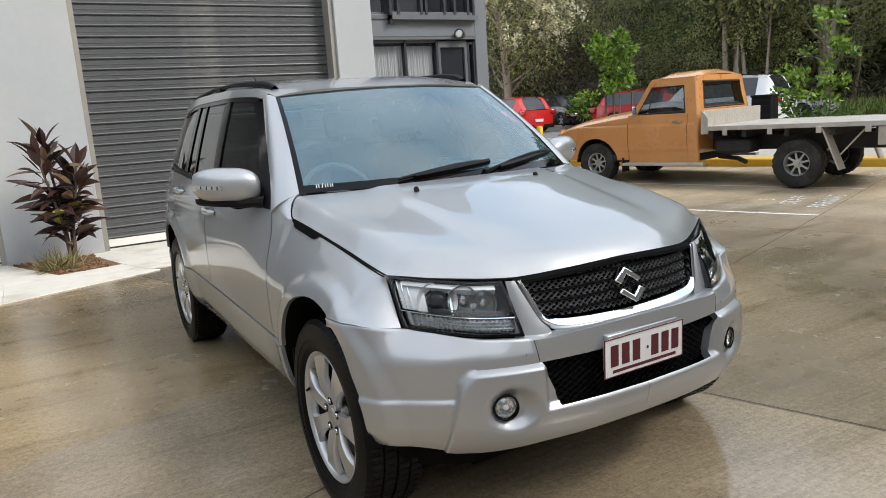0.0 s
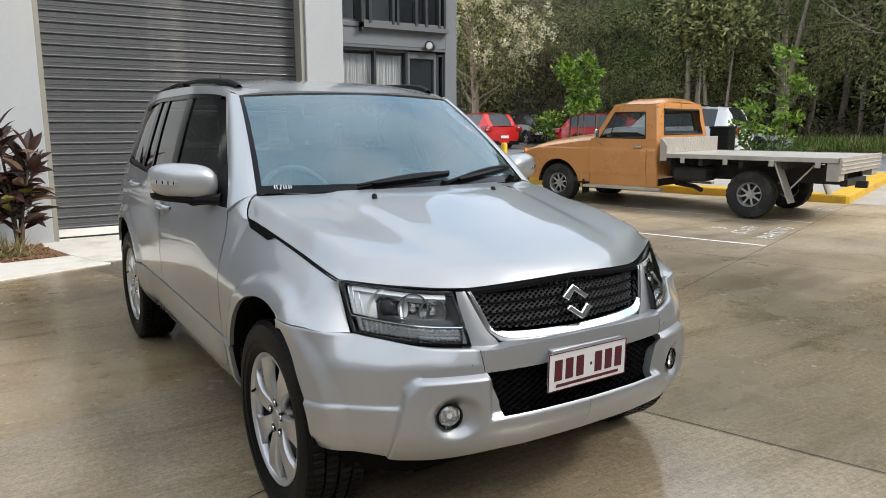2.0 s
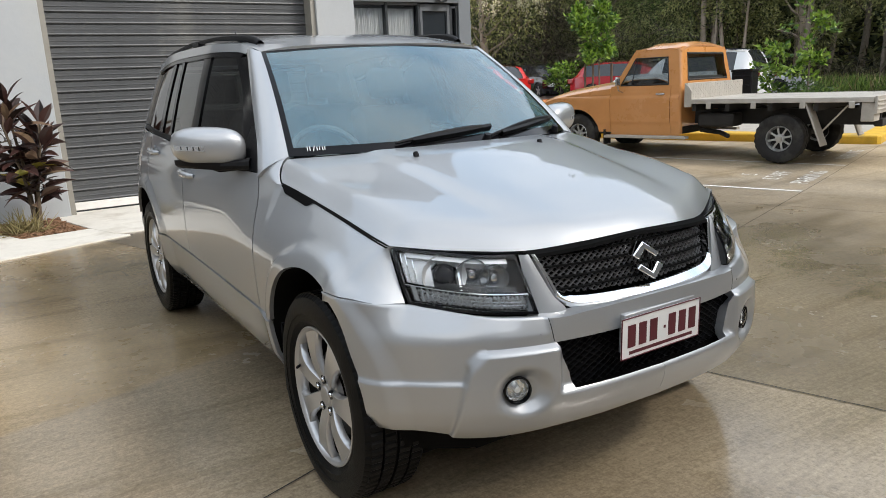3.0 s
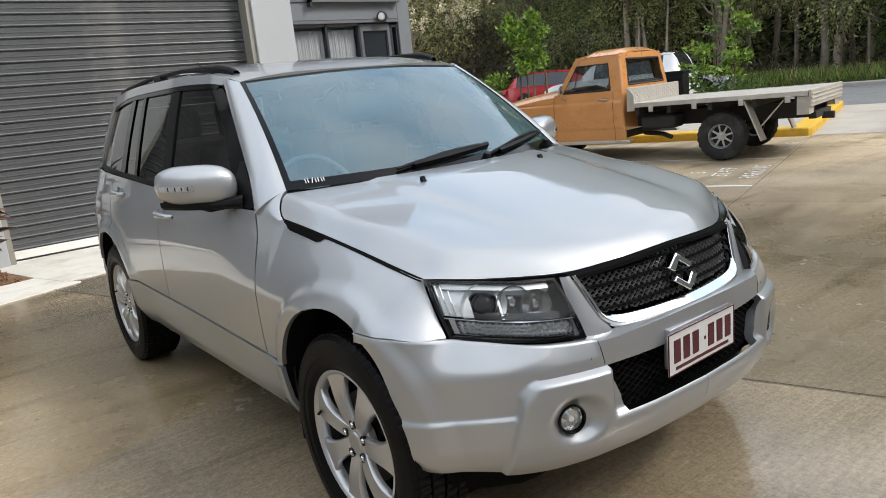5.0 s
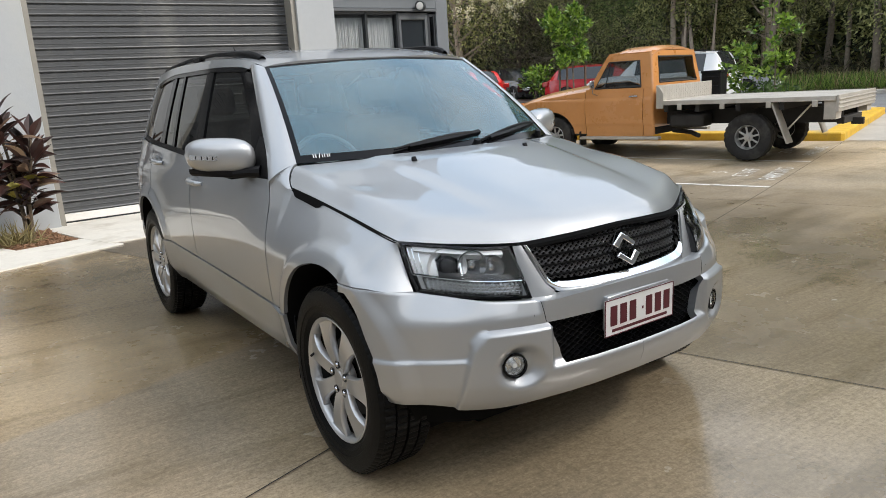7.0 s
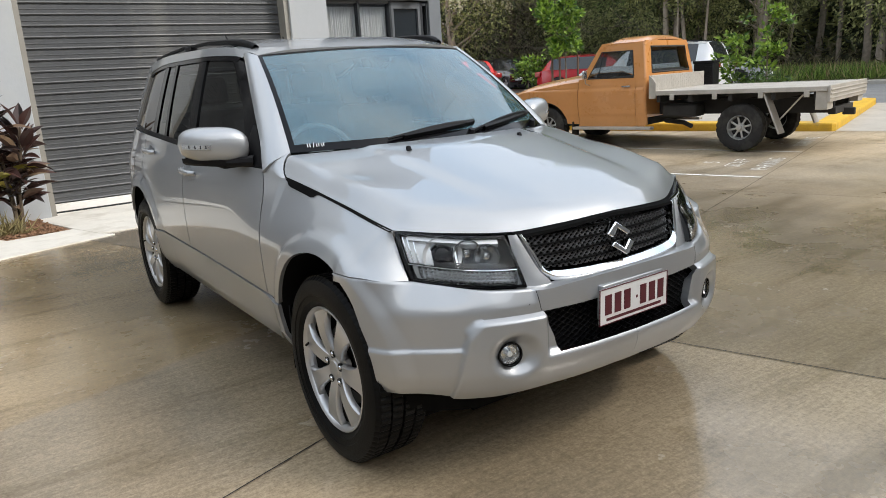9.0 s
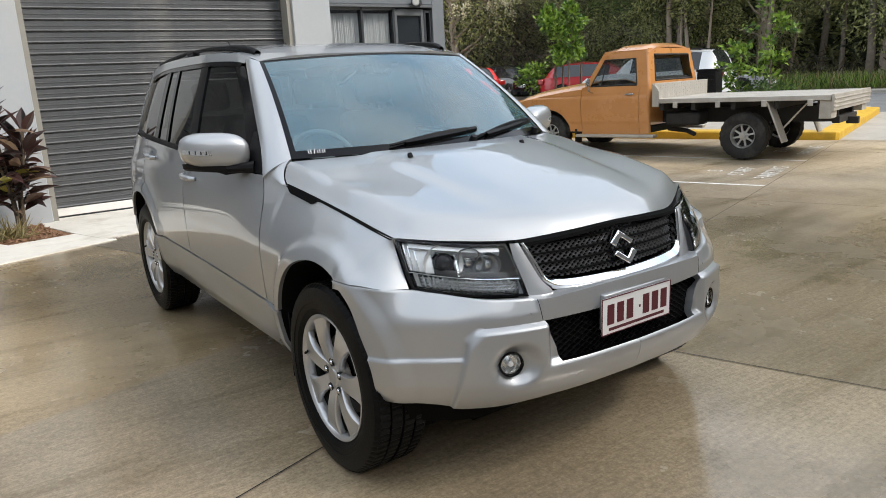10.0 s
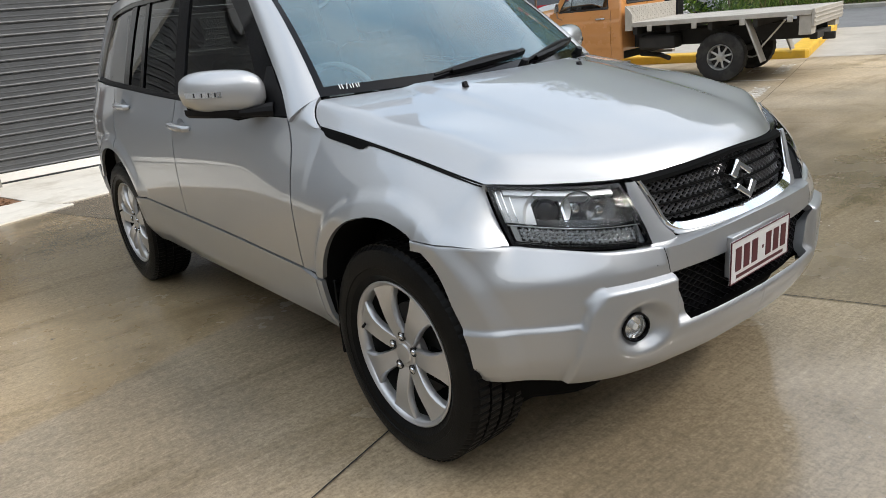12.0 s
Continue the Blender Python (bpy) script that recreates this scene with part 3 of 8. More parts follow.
# bulkhead lamp on the band
lamp_m = pose(4.36, OY - 0.10, 2.585) @ Vector((-0.75, -0.66, 0.0)).to_track_quat("Z", "Y").to_matrix().to_4x4()
lampb = thing("wall_lamp", "round black wall lamp with a white lens", "wall lamp")
bm = lathe([(-0.10, 0.0), (-0.10, 0.065), (0.02, 0.075), (0.03, 0.075), (0.03, 0.062), (0.018, 0.060)], axis="z", sides=28)
bm.transform(lamp_m)
part("housing", bm, ALU_DARK, lampb)
bm = lathe([(0.012, 0.060), (0.030, 0.048), (0.036, 0.0)], axis="z", sides=28)
bm.transform(lamp_m)
part("lens", bm, WHITE_PAINT, lampb, "white lens")
part("bracket", boxes((4.36, 4.42, OY - 0.07, OY, 2.555, 2.615)), ALU_DARK, lampb)

# added walls out of view: they close the yard and cut its light
wall_piece("wall_shade_west", -9.8, -9.5, -30, 7.0, -0.1, 7.3, WALL_BASE, "added grey wall out of view, dims the yard's west side")
BLOCK = mat("grey_render", (0.21, 0.205, 0.195), 0.8, vary=0.1, scale=1.5, bump=0.1, bscale=40)
# unseen block set to shade the yard's front from the sun
ob = wall_piece("wall_shade_south", -2.9, 2.9, -7.0, 0.0, -0.1, 12.0, BLOCK, "added plain grey block out of view, shades the yard from the sun")
ob.matrix_world = on_yard(4.1, -13.3)
ob = wall_piece("wall_shade_row", -34.0, 34.0, -6.0, 0.0, -0.1, 9.0, BLOCK, "added grey wall row out of view, blocks low sky behind the yard")
ob.matrix_world = on_yard(2.0, -16.6)


# ---- the silver wagon: x across, front towards -y, axles at y = -1.32 and 1.32 ----
def paint_mat(name, color, flake=0.05):
    """Metallic lacquer: flakes under a clear coat with slight orange peel."""
    m = bpy.data.materials.new(name)
    m.use_nodes = True
    n, k = m.node_tree.nodes, m.node_tree.links
    b = n["Principled BSDF"]
    co, no, r = n.new("ShaderNodeTexCoord"), n.new("ShaderNodeTexNoise"), n.new("ShaderNodeValToRGB")
    no.inputs["Scale"].default_value, no.inputs["Detail"].default_value = 900, 2
    k.new(co.outputs["Object"], no.inputs["Vector"]), k.new(no.outputs["Fac"], r.inputs["Fac"])
    r.color_ramp.elements[0].color = (*(v * (1 - flake) for v in color), 1)
    r.color_ramp.elements[1].color = (*(v * (1 + flake) for v in color), 1)
    k.new(r.outputs["Color"], b.inputs["Base Color"])
    b.inputs["Metallic"].default_value, b.inputs["Roughness"].default_value = 0.72, 0.47
    b.inputs["Coat IOR"].default_value = 1.85
    b.inputs["Coat Weight"].default_value, b.inputs["Coat Roughness"].default_value = 1.0, 0.008
    pe, bu = n.new("ShaderNodeTexNoise"), n.new("ShaderNodeBump")
    pe.inputs["Scale"].default_value = 120
    bu.inputs["Strength"].default_value, bu.inputs["Distance"].default_value = 0.012, 0.002
    k.new(co.outputs["Object"], pe.inputs["Vector"]), k.new(pe.outputs["Fac"], bu.inputs["Height"])
    k.new(bu.outputs["Normal"], b.inputs["Coat Normal"])
    return m


SILVER = paint_mat("silver_lacquer", (0.41, 0.425, 0.44))
CHROME = mat("chrome", (0.84, 0.85, 0.86), 0.09, 1.0)
ALLOY = mat("alloy_paint", (0.55, 0.55, 0.55), 0.30, 0.75, vary=0.04, scale=20, coat=0.3)
BLACK_PLASTIC = mat("black_plastic", (0.008, 0.008, 0.009), 0.45, spec=0.15, vary=0.15, scale=30, bump=0.12, bscale=300)
GLOSS_BLACK = mat("gloss_black", (0.004, 0.004, 0.005), 0.12, spec=0.22, vary=0.1, scale=10)
DARK_VOID = mat("dark_liner", (0.006, 0.006, 0.006), 0.9, spec=0.05, vary=0.2, scale=8)
RUBBER = mat("tyre_rubber", (0.005, 0.005, 0.005), 0.42, spec=0.10, vary=0.25, scale=10, bump=0.15, bscale=160, dirt=(0.010, 0.010, 0.009), dirt_scale=5)
GRILLE_GREY = mat("grille_lattice", (0.15, 0.15, 0.156), 0.30, 0.4, vary=0.1, scale=30)
CABIN = mat("cabin_trim", (0.05, 0.052, 0.055), 0.75, vary=0.12, scale=20, bump=0.1, bscale=200)
SEAT_CLOTH = mat("seat_cloth", (0.06, 0.06, 0.064), 0.9, vary=0.2, scale=30, bump=0.2, bscale=250)
# film colour is blue: the sky's reflection put into the dust
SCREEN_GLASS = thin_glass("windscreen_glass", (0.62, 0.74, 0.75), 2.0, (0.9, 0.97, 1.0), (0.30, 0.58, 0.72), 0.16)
TINT_GLASS = thin_glass("tinted_glass", (0.26, 0.28, 0.27), 1.5)
LAMP_GLASS = thin_glass("lamp_cover", (0.97, 0.98, 0.98), 1.30)
REFLECTOR = mat("lamp_reflector", (0.74, 0.75, 0.76), 0.14, 0.9)
DIM_REFLECTOR = mat("smoked_reflector", (0.55, 0.555, 0.56), 0.10, 1.0)
SATIN = mat("lamp_satin", (0.78, 0.79, 0.80), 0.32, 0.35)
LAMP_DARK = mat("lamp_housing", (0.045, 0.046, 0.048), 0.18, 0.6, vary=0.1, scale=20)
RED_LENS = mat("red_lens", (0.30, 0.012, 0.012), 0.12, coat=0.6, vary=0.1, scale=40)
PLATE_WHITE = mat("plate_white", (0.72, 0.72, 0.71), 0.35, vary=0.03, scale=20)
PLATE_MAROON = mat("plate_maroon", (0.085, 0.010, 0.018), 0.4, vary=0.05, scale=30)
STEEL_DARK = mat("disc_steel", (0.035, 0.034, 0.033), 0.5, 0.6, vary=0.2, scale=12)

car = thing("car", "silver metallic wagon with black roof rails, parked on the concrete yard", "car")
HUBS = (-1.32, 1.32)
ARCH_Z, ARCH_R = 0.430, 0.374

SIDE = [(0.24, 0.775), (0.32, 0.825), (0.40, 0.858), (0.50, 0.876), (0.60, 0.886), (0.74, 0.890), (0.86, 0.886), (0.96, 0.872), (1.06, 0.838), (1.18, 0.800)]
NARROW = [(-1.62, 0.19), (-1.40, 0.125), (-1.125, 0.095), (-0.90, 0.070), (-0.70, 0.03), (-0.45, 0.0)]
NOSE = [(-1.75, 0.09), (-1.62, 0.046), (-1.45, 0.018), (-1.2, 0.0)]
TAIL = [(1.45, 0.0), (1.75, 0.030), (1.95, 0.085), (2.10, 0.20)]


def bell(v, w):
    return math.exp(-((v / w) ** 2))


def ramp01(a, b, v):
    t = min(1.0, max(0.0, (v - a) / (b - a)))
    return t * t * (3 - 2 * t)


def flare(y, z):
    """The flat band that stands out round a wheel arch."""
    out = 0.0
    for hub in HUBS:
        r = math.hypot(y - hub, z - ARCH_Z)
        out += 0.021 * (1 - ramp01(ARCH_R + 0.042, ARCH_R + 0.082, r)) * ramp01(0.25, 0.4, z)
    return out


def bumper_flare(y, z):
    """The bumper's end swells gently out to the arch."""
    r = math.hypot(y - HUBS[0], z - ARCH_Z)
    return 0.0175 * (1 - ramp01(ARCH_R + 0.032, ARCH_R + 0.080, r)) * ramp01(0.25, 0.4, z)


def side_x(y, z):
    """Half width of the body at (y, z), with flared arches."""
    return lerp(SIDE, z) - lerp(NARROW, y) * ramp01(0.76, 1.02, z) - lerp(NOSE, y) - lerp(TAIL, y) + flare(y, z)


def orient(bm, c=(0.0, 0.25, 0.75)):
    """Faces look away from the middle of the car."""
    bm.normal_update()
    c = Vector(c)
    for f in bm.faces:
        if f.normal.dot(f.calc_center_median() - c) < 0:
            f.normal_flip()
    bm.normal_update()
    return bm


def lip(bm, depth=0.016):
    """Folds the open edges of a panel inwards, for a real thickness at the gaps."""
    bm.normal_update()
    normals = {v: v.normal.copy() for v in bm.verts}
    edges = [e for e in bm.edges if len(e.link_faces) == 1]
    made = {}
    for e in edges:
        for v in e.verts:
            if v not in made:
                made[v] = bm.verts.new(v.co - normals[v] * depth)
    for e in edges:
        a, b = e.verts
        loop = e.link_loops[0]
        if loop.vert is a:
            a, b = b, a
        bm.faces.new((a, b, made[b], made[a]))
    return bm


def both(name, make, material, label="", folded=True, parent=None, **kw):
    """A panel on each side of the car."""
    out = []
    for s in (-1, 1):
        bm = make(s)
        orient(bm)
        if folded:
            lip(bm)
        out.append(part(name, bm, material, parent or car, label, **kw))
    return out


def arch_or(zlow):
    """The lower border of a side panel: over a wheel, the arch; else zlow(y)."""
    def border(y):
        for hub in HUBS:
            d = abs(y - hub)
            if d < ARCH_R:
                return max(zlow(y), ARCH_Z + math.sqrt(max(0.0, ARCH_R**2 - d * d)))
        return zlow(y)
    return border


def columns(y0, y1, n):
    """Columns from y0 to y1, closer where an arch begins or ends."""
    ys = {round(y0 + (y1 - y0) * i / n, 5) for i in range(n + 1)}
    for hub in HUBS:
        for i in range(33):
            y = hub - ARCH_R * math.cos(math.pi * i / 32)
            if y0 < y < y1:
                ys.add(round(y, 5))
    ys = sorted(ys)
    return [y for i, y in enumerate(ys) if i in (0, len(ys) - 1) or y - ys[i - 1] > 0.0004]


def side_panel(s, y0, y1, low, high, lean0=None, lean1=None, n=16, rows=18, off=0.0):
    """A panel of the body side between two borders; lean0 and lean1 shift its ends by height."""
    out = []
    for y in columns(y0, y1, n):
        a = (y - y0) / (y1 - y0)
        zb, zt = low(y), high(y)
        row = []
        for j in range(rows + 1):
            z = zb + (zt - zb) * j / rows
            yy = y + ((lean0(z) * (1 - a)) if lean0 else 0) + ((lean1(z) * a) if lean1 else 0)
            row.append((s * (side_x(yy, z) + off), yy, z))
        out.append(row)
    return grid_mesh(out)


def belt(y):
    return lerp([(-0.80, 1.050), (0.3, 1.088), (1.1, 1.125), (1.75, 1.160)], y)


def sill_line(y):
    return lerp([(-1.0, 0.528), (0.0, 0.555), (1.0, 0.566)], y)


door_lean = lambda z: lerp([(0.3, 0.0), (0.75, 0.0), (0.95, 0.03), (1.06, 0.085)], z)
GAP = 0.004
# front wing, doors, rear quarter, sill
# bonnet
FRONT_Z = [(0.0, 0.893), (0.3, 0.885), (0.53, 0.872), (0.8, 0.884), (1.0, 0.904)]


def bonnet_front(q):
    x = 0.727 * q
    a = abs(q)
    return x, lerp([(0.0, -1.905), (0.25, -1.893), (0.53, -1.828), (0.80, -1.715), (1.0, -1.618)], a), lerp(FRONT_Z, a)


def bonnet_rear(q):
    return 0.773 * q, lerp([(0.0, -1.016), (0.3, -0.996), (0.45, -0.964), (0.7, -0.887), (0.83, -0.834), (0.90, -0.806), (0.945, -0.800), (0.972, -0.812), (0.989, -0.834), (1.0, -0.868)], abs(q))


def bonnet_pt(q, t):
    xf, yf, zf = bonnet_front(q)
    xr, yr = bonnet_rear(q)
    y = yf + (yr - yf) * t
    x = xf + (xr - xf) * (t**0.8)
    zc = lerp([(0.0, 0.893), (0.025, 0.916), (0.06, 0.937), (0.12, 0.956), (0.2, 0.974), (0.4, 1.015), (0.6, 1.054), (0.82, 1.094), (1.0, 1.116)], t)
    zs = lerp([(0.0, 0.904), (0.12, 0.920), (0.35, 0.953), (0.7, 0.996), (0.9, 1.017), (1.0, 1.026)], t)
    a = abs(q)

    def top(b):
        crown = 0.016 * b * b
        ridge = 0.026 * ramp01(0.0, 0.11, t) * (1 - ramp01(0.30, 0.68, t)) * ramp01(0.50, 0.90, b)
        fade = (1 - min(1.0, t / 0.16)) ** 2
        fold = 0.56 - 0.06 * (1 - t)
        plateau = 0.009 * ramp01(fold + 0.035, fold - 0.035, b) * ramp01(0.10, 0.35, t)
        return zc - crown + ridge + plateau + (lerp(FRONT_Z, b) - 0.893 + 0.016 * b * b) * fade

    start = 0.885 + 0.050 * t
    side = max(0.0, (a - start) / (1 - start))
    z = top(a) - max(0.0, top(1.0) - zs) * side**1.35
    return Vector((x, y, z))


HOOD_EDGE = [bonnet_pt(1.0, i / 60) for i in range(61)]


def hood_edge(y):
    """The bonnet's side edge at y: half width and height."""
    k = max(i for i in range(60) if HOOD_EDGE[i].y <= max(y, HOOD_EDGE[0].y))
    a, b = HOOD_EDGE[k], HOOD_EDGE[k + 1]
    t = min(1.0, max(0.0, (y - a.y) / max(1e-6, b.y - a.y)))
    return a.lerp(b, t)


PLAN = [(0.0, -2.006), (0.20, -1.998), (0.40, -1.970), (0.55, -1.920), (0.66, -1.856), (0.745, -1.789), (0.812, -1.720), (0.852, -1.650), (0.872, -1.585), (0.884, -1.480)]


def top_recess(x):
    """How far the bumper's upper edge leans back at its corner."""
    return 0.058 * ramp01(0.46, 0.70, x) * (1 - ramp01(0.77, 0.868, x))


def plan_x(y):
    """Half width of the bumper's upper edge at y."""
    lo, hi = 0.5, 0.884
    for _ in range(24):
        mid = (lo + hi) / 2
        lo, hi = (mid, hi) if lerp(PLAN, mid) + 0.68 * top_recess(mid) < y else (lo, mid)
    return lo - 0.73 * top_recess(lo) - 0.008 * (1 - ramp01(0.74, 0.86, lo)) + bumper_flare(y, 0.757)


LAMP_TOP = ((0.428, -1.826, 0.866), (0.52, -1.785, 0.873), (0.61, -1.722, 0.884), (0.727, -1.620, 0.899))
LAMP_LOW = ((0.425, -1.930, 0.712), (0.53, -1.880, 0.718), (0.635, -1.797, 0.731), (0.726, -1.703, 0.749))


def wing_pt(y, z, w):
    """The wing's side, drawn in to the bonnet's edge at its top (w = 1)."""
    e = hood_edge(y)
    return Vector((side_x(y, z) + (e.x + 0.002 - side_x(y, e.z)) * w**4, y, z))


def front_wing(s):
    """The wing: its side over the wheel, and the nose that wraps round to the headlamp."""
    low = arch_or(lambda y: lerp([(-1.62, 0.770), (-1.5, 0.770), (-1.3, 0.535), (-0.8, 0.535)], y))
    rows, out, y0, y1 = 18, [], -1.56, -0.795
    for k in range(14):
        t = k / 14
        row = []
        for j in range(rows + 1):
            w = j / rows
            z0 = 0.770 + (hood_edge(y0).z - 0.004 - 0.770) * w
            a = wing_pt(y0, z0, w)
            way = (a - wing_pt(y0 + 0.05, z0 + 0.008 * w, w)).normalized()
            b = Vector(LAMP_LOW[3]).lerp(Vector(LAMP_TOP[3]), w) + Vector((0.007, 0.003, 0.003 * w))
            b += Vector((-0.006, 0.014, 0.0)) * math.sin(math.pi * w)
            c = a + way * (0.5 * (b - a).length)
            p = b * (1 - t) ** 2 + c * 2 * t * (1 - t) + a * t * t
            if w == 0:
                fit = (plan_x(p.y) - 0.003 - p.x) * ramp01(0.0, 0.25, t)
            p.x += fit * (1 - w) ** 3
            row.append((s * p.x, p.y, p.z))
        out.append(row)
    corner = []
    for y in columns(y0, y1, 62):
        a = ramp01(0.86, 1.0, (y - y0) / (y1 - y0))
        zb = low(y)
        fit = (plan_x(y) - 0.003 - side_x(y, zb)) * ramp01(-1.46, -1.50, y)
        zt = hood_edge(y).z - 0.004 if y < -0.872 else lerp([(-0.872, 1.020), (-0.795, 1.040)], y)
        row = []
        for j in range(rows + 1):
            w = j / rows
            z = zb + (zt - zb) * w
            yy = y + door_lean(z) * a
            p = wing_pt(yy, z, w if y < -0.872 else 0.0)
            p.x += fit * (1 - w) ** 3
            row.append((s * p.x, p.y, p.z))
        out.append(row)
        if y >= -0.872:
            corner.append(row[-1])
    bm = grid_mesh(out)
    rows = []
    for i, b in enumerate(corner):
        t = i / (len(corner) - 1)
        b = Vector((s * b[0], b[1], b[2]))
        a = Vector((lerp([(0, 0.778), (0.25, 0.769), (0.45, 0.757), (0.65, 0.737), (0.82, 0.723), (1, 0.704)], t), lerp([(0, -0.868), (0.25, -0.833), (0.45, -0.811), (0.65, -0.796), (0.82, -0.786), (1, -0.772)], t), lerp([(0, 1.022), (0.25, 1.044), (0.45, 1.070), (0.65, 1.096), (0.82, 1.106), (1, 1.112)], t)))
        rows.append([((b.lerp(a, k)).x * s + s * 0.010 * min(1.0, 0.3 + t) * 4 * k * (1 - k), b.lerp(a, k).y - 0.012 * t * 4 * k * (1 - k), b.lerp(a, k).z + 0.010 * t * 4 * k * (1 - k)) for k in (j / 8 for j in range(9))])
    grid_mesh(rows, bm)
    bmesh.ops.remove_doubles(bm, verts=bm.verts, dist=0.0006)
    soft = [v for v in bm.verts if v.co.y < -1.36 and not v.is_boundary and math.hypot(v.co.y - HUBS[0], v.co.z - ARCH_Z) > ARCH_R + 0.085]
    for _ in range(25):
        bmesh.ops.smooth_vert(bm, verts=soft, factor=0.5, use_axis_x=True, use_axis_y=True, use_axis_z=True)
    return bm


both("front_wing", front_wing, SILVER, sharp=65)
both("front_door", lambda s: side_panel(s, -0.795 + 2 * GAP, 0.312, lambda y: sill_line(y) + 0.004, belt, lean0=door_lean, n=16), SILVER)
both("rear_door", lambda s: side_panel(s, 0.312 + 2 * GAP, 1.215, arch_or(lambda y: sill_line(y) + 0.004), belt, n=14, lean1=lambda z: lerp([(0.6, -0.0), (0.85, -0.01), (1.12, 0.04)], z)), SILVER)
both("rear_quarter", lambda s: side_panel(s, 1.215 + 2 * GAP, 2.06, arch_or(lambda y: 0.60), belt, n=16, lean0=lambda z: lerp([(0.6, -0.0), (0.85, -0.01), (1.12, 0.04)], z)), SILVER)


def sill(s):
    return side_panel(s, -0.915, 1.0, lambda y: 0.318, lambda y: sill_line(y) - 0.003, n=14, rows=8, off=0.006)


both("side_sill", sill, SILVER, "silver sill moulding below the doors")


# greenhouse: roof edge and side glass
def cant(y):
    """Height of the roof's side edge."""
    return lerp([(-0.225, 1.532), (-0.12, 1.560), (0.0, 1.580), (0.36, 1.600), (1.0, 1.603), (1.6, 1.575), (1.95, 1.52)], y)


def cant_x(y):
    return lerp([(-0.225, 0.589), (0.1, 0.625), (0.5, 0.645), (1.2, 0.640), (1.7, 0.615), (1.95, 0.58)], y)


def house_x(y, z):
    """Half width above the belt."""
    zb, zt = belt(y), cant(y)
    t = min(1.0, max(0.0, (z - zb) / (zt - zb)))
    return (side_x(y, zb) - 0.012) * (1 - t) + cant_x(y) * t + 0.030 * t * (1 - t)


def house_panel(s, lower, upper, n=14, rows=10, off=0.0, t0=0.0, t1=1.0):
    """A panel above the belt between two curves t -> (y, z)."""
    out = []
    for i in range(n + 1):
        t = t0 + (t1 - t0) * i / n
        (ya, za), (yb, zb) = lower(t), upper(t)
        row = []
        for j in range(rows + 1):
            w = j / rows
            y, z = ya + (yb - ya) * w, za + (zb - za) * w
            row.append((s * (house_x(y, z) + off), y, z))
        out.append(row)
    return grid_mesh(out)


def win_top(y):
    return cant(y) - lerp([(-0.2, 0.05), (0.3, 0.062), (1.2, 0.068), (1.7, 0.09)], y)


WIN = {  # bottom front, bottom rear, top front, top rear
    "front": (-0.565, 0.262, 0.005, 0.325),
    "rear": (0.368, 0.830, 0.425, 0.860),
    "vent": (0.868, 1.075, 0.898, 1.060),
    "quarter": (1.150, 1.690, 1.130, 1.560),
}
for key, (a0, a1, b0, b1) in WIN.items():
    both("quarter_glass" if key in ("vent", "quarter") else "door_glass",
         lambda s: house_panel(s, lambda t: (a0 + (a1 - a0) * t, belt(a0 + (a1 - a0) * t) + 0.018), lambda t: (b0 + (b1 - b0) * t, win_top(b0 + (b1 - b0) * t)), off=-0.010),
         TINT_GLASS, "dark tinted side glass", folded=False)
# black surrounds between and round the panes
STRIPS = {
    "sail_panel": ((-0.760, -0.575), (-0.118, -0.005)),
    "door_pillar_trim": ((0.257, 0.374), (0.320, 0.431)),
    "rear_pillar_trim": ((0.825, 0.874), (0.854, 0.904)),
    "quarter_trim": ((1.069, 1.157), (1.054, 1.137)),
}
for nm, ((a0, a1), (b0, b1)) in STRIPS.items():
    both(nm, lambda s: house_panel(s, lambda t: (a0 + (a1 - a0) * t, belt(a0 + (a1 - a0) * t) + 0.004), lambda t: (b0 + (b1 - b0) * t, win_top(b0 + (b1 - b0) * t) + 0.004), n=4, off=-0.003), GLOSS_BLACK, "black window pillar trim")
both("belt_strip", lambda s: house_panel(s, lambda t: (-0.66 + 2.48 * t, belt(-0.66 + 2.48 * t) + 0.001), lambda t: (-0.655 + 2.465 * t, belt(-0.655 + 2.465 * t) + 0.022), n=30, rows=3, off=0.002), BLACK_PLASTIC, "black weather strip under the windows")
both("window_frame", lambda s: house_panel(s, lambda t: (-0.07 + 1.73 * t, win_top(-0.07 + 1.73 * t) - 0.003), lambda t: (-0.09 + 1.76 * t, win_top(-0.09 + 1.76 * t) + 0.018), n=30, rows=3, off=0.0), GLOSS_BLACK, "black upper window frame")
both("roof_side", lambda s: house_panel(s, lambda t: (-0.11 + 1.80 * t, win_top(-0.11 + 1.80 * t) + 0.020), lambda t: (-0.16 + 1.99 * t, cant(-0.16 + 1.99 * t)), n=30, rows=4, off=0.003), SILVER)
both("rear_pillar", lambda s: house_panel(s, lambda t: (1.696 + 0.31 * t, belt(1.696 + 0.31 * t) + 0.004), lambda t: (1.57 + 0.28 * t, win_top(1.57 + 0.28 * t) + 0.02), n=6, rows=12, off=0.004), SILVER)


# windscreen and the pillars beside it
def screen_low(x):
    q = x / 0.705
    return Vector((x, -0.775 - 0.225 * (1 - q * q), 1.110 + 0.004 * (1 - q * q)))


def screen_top(x):
    q = x / 0.588
    return Vector((x, -0.225 - 0.085 * (1 - q * q), 1.532 + 0.020 * (1 - q * q)))


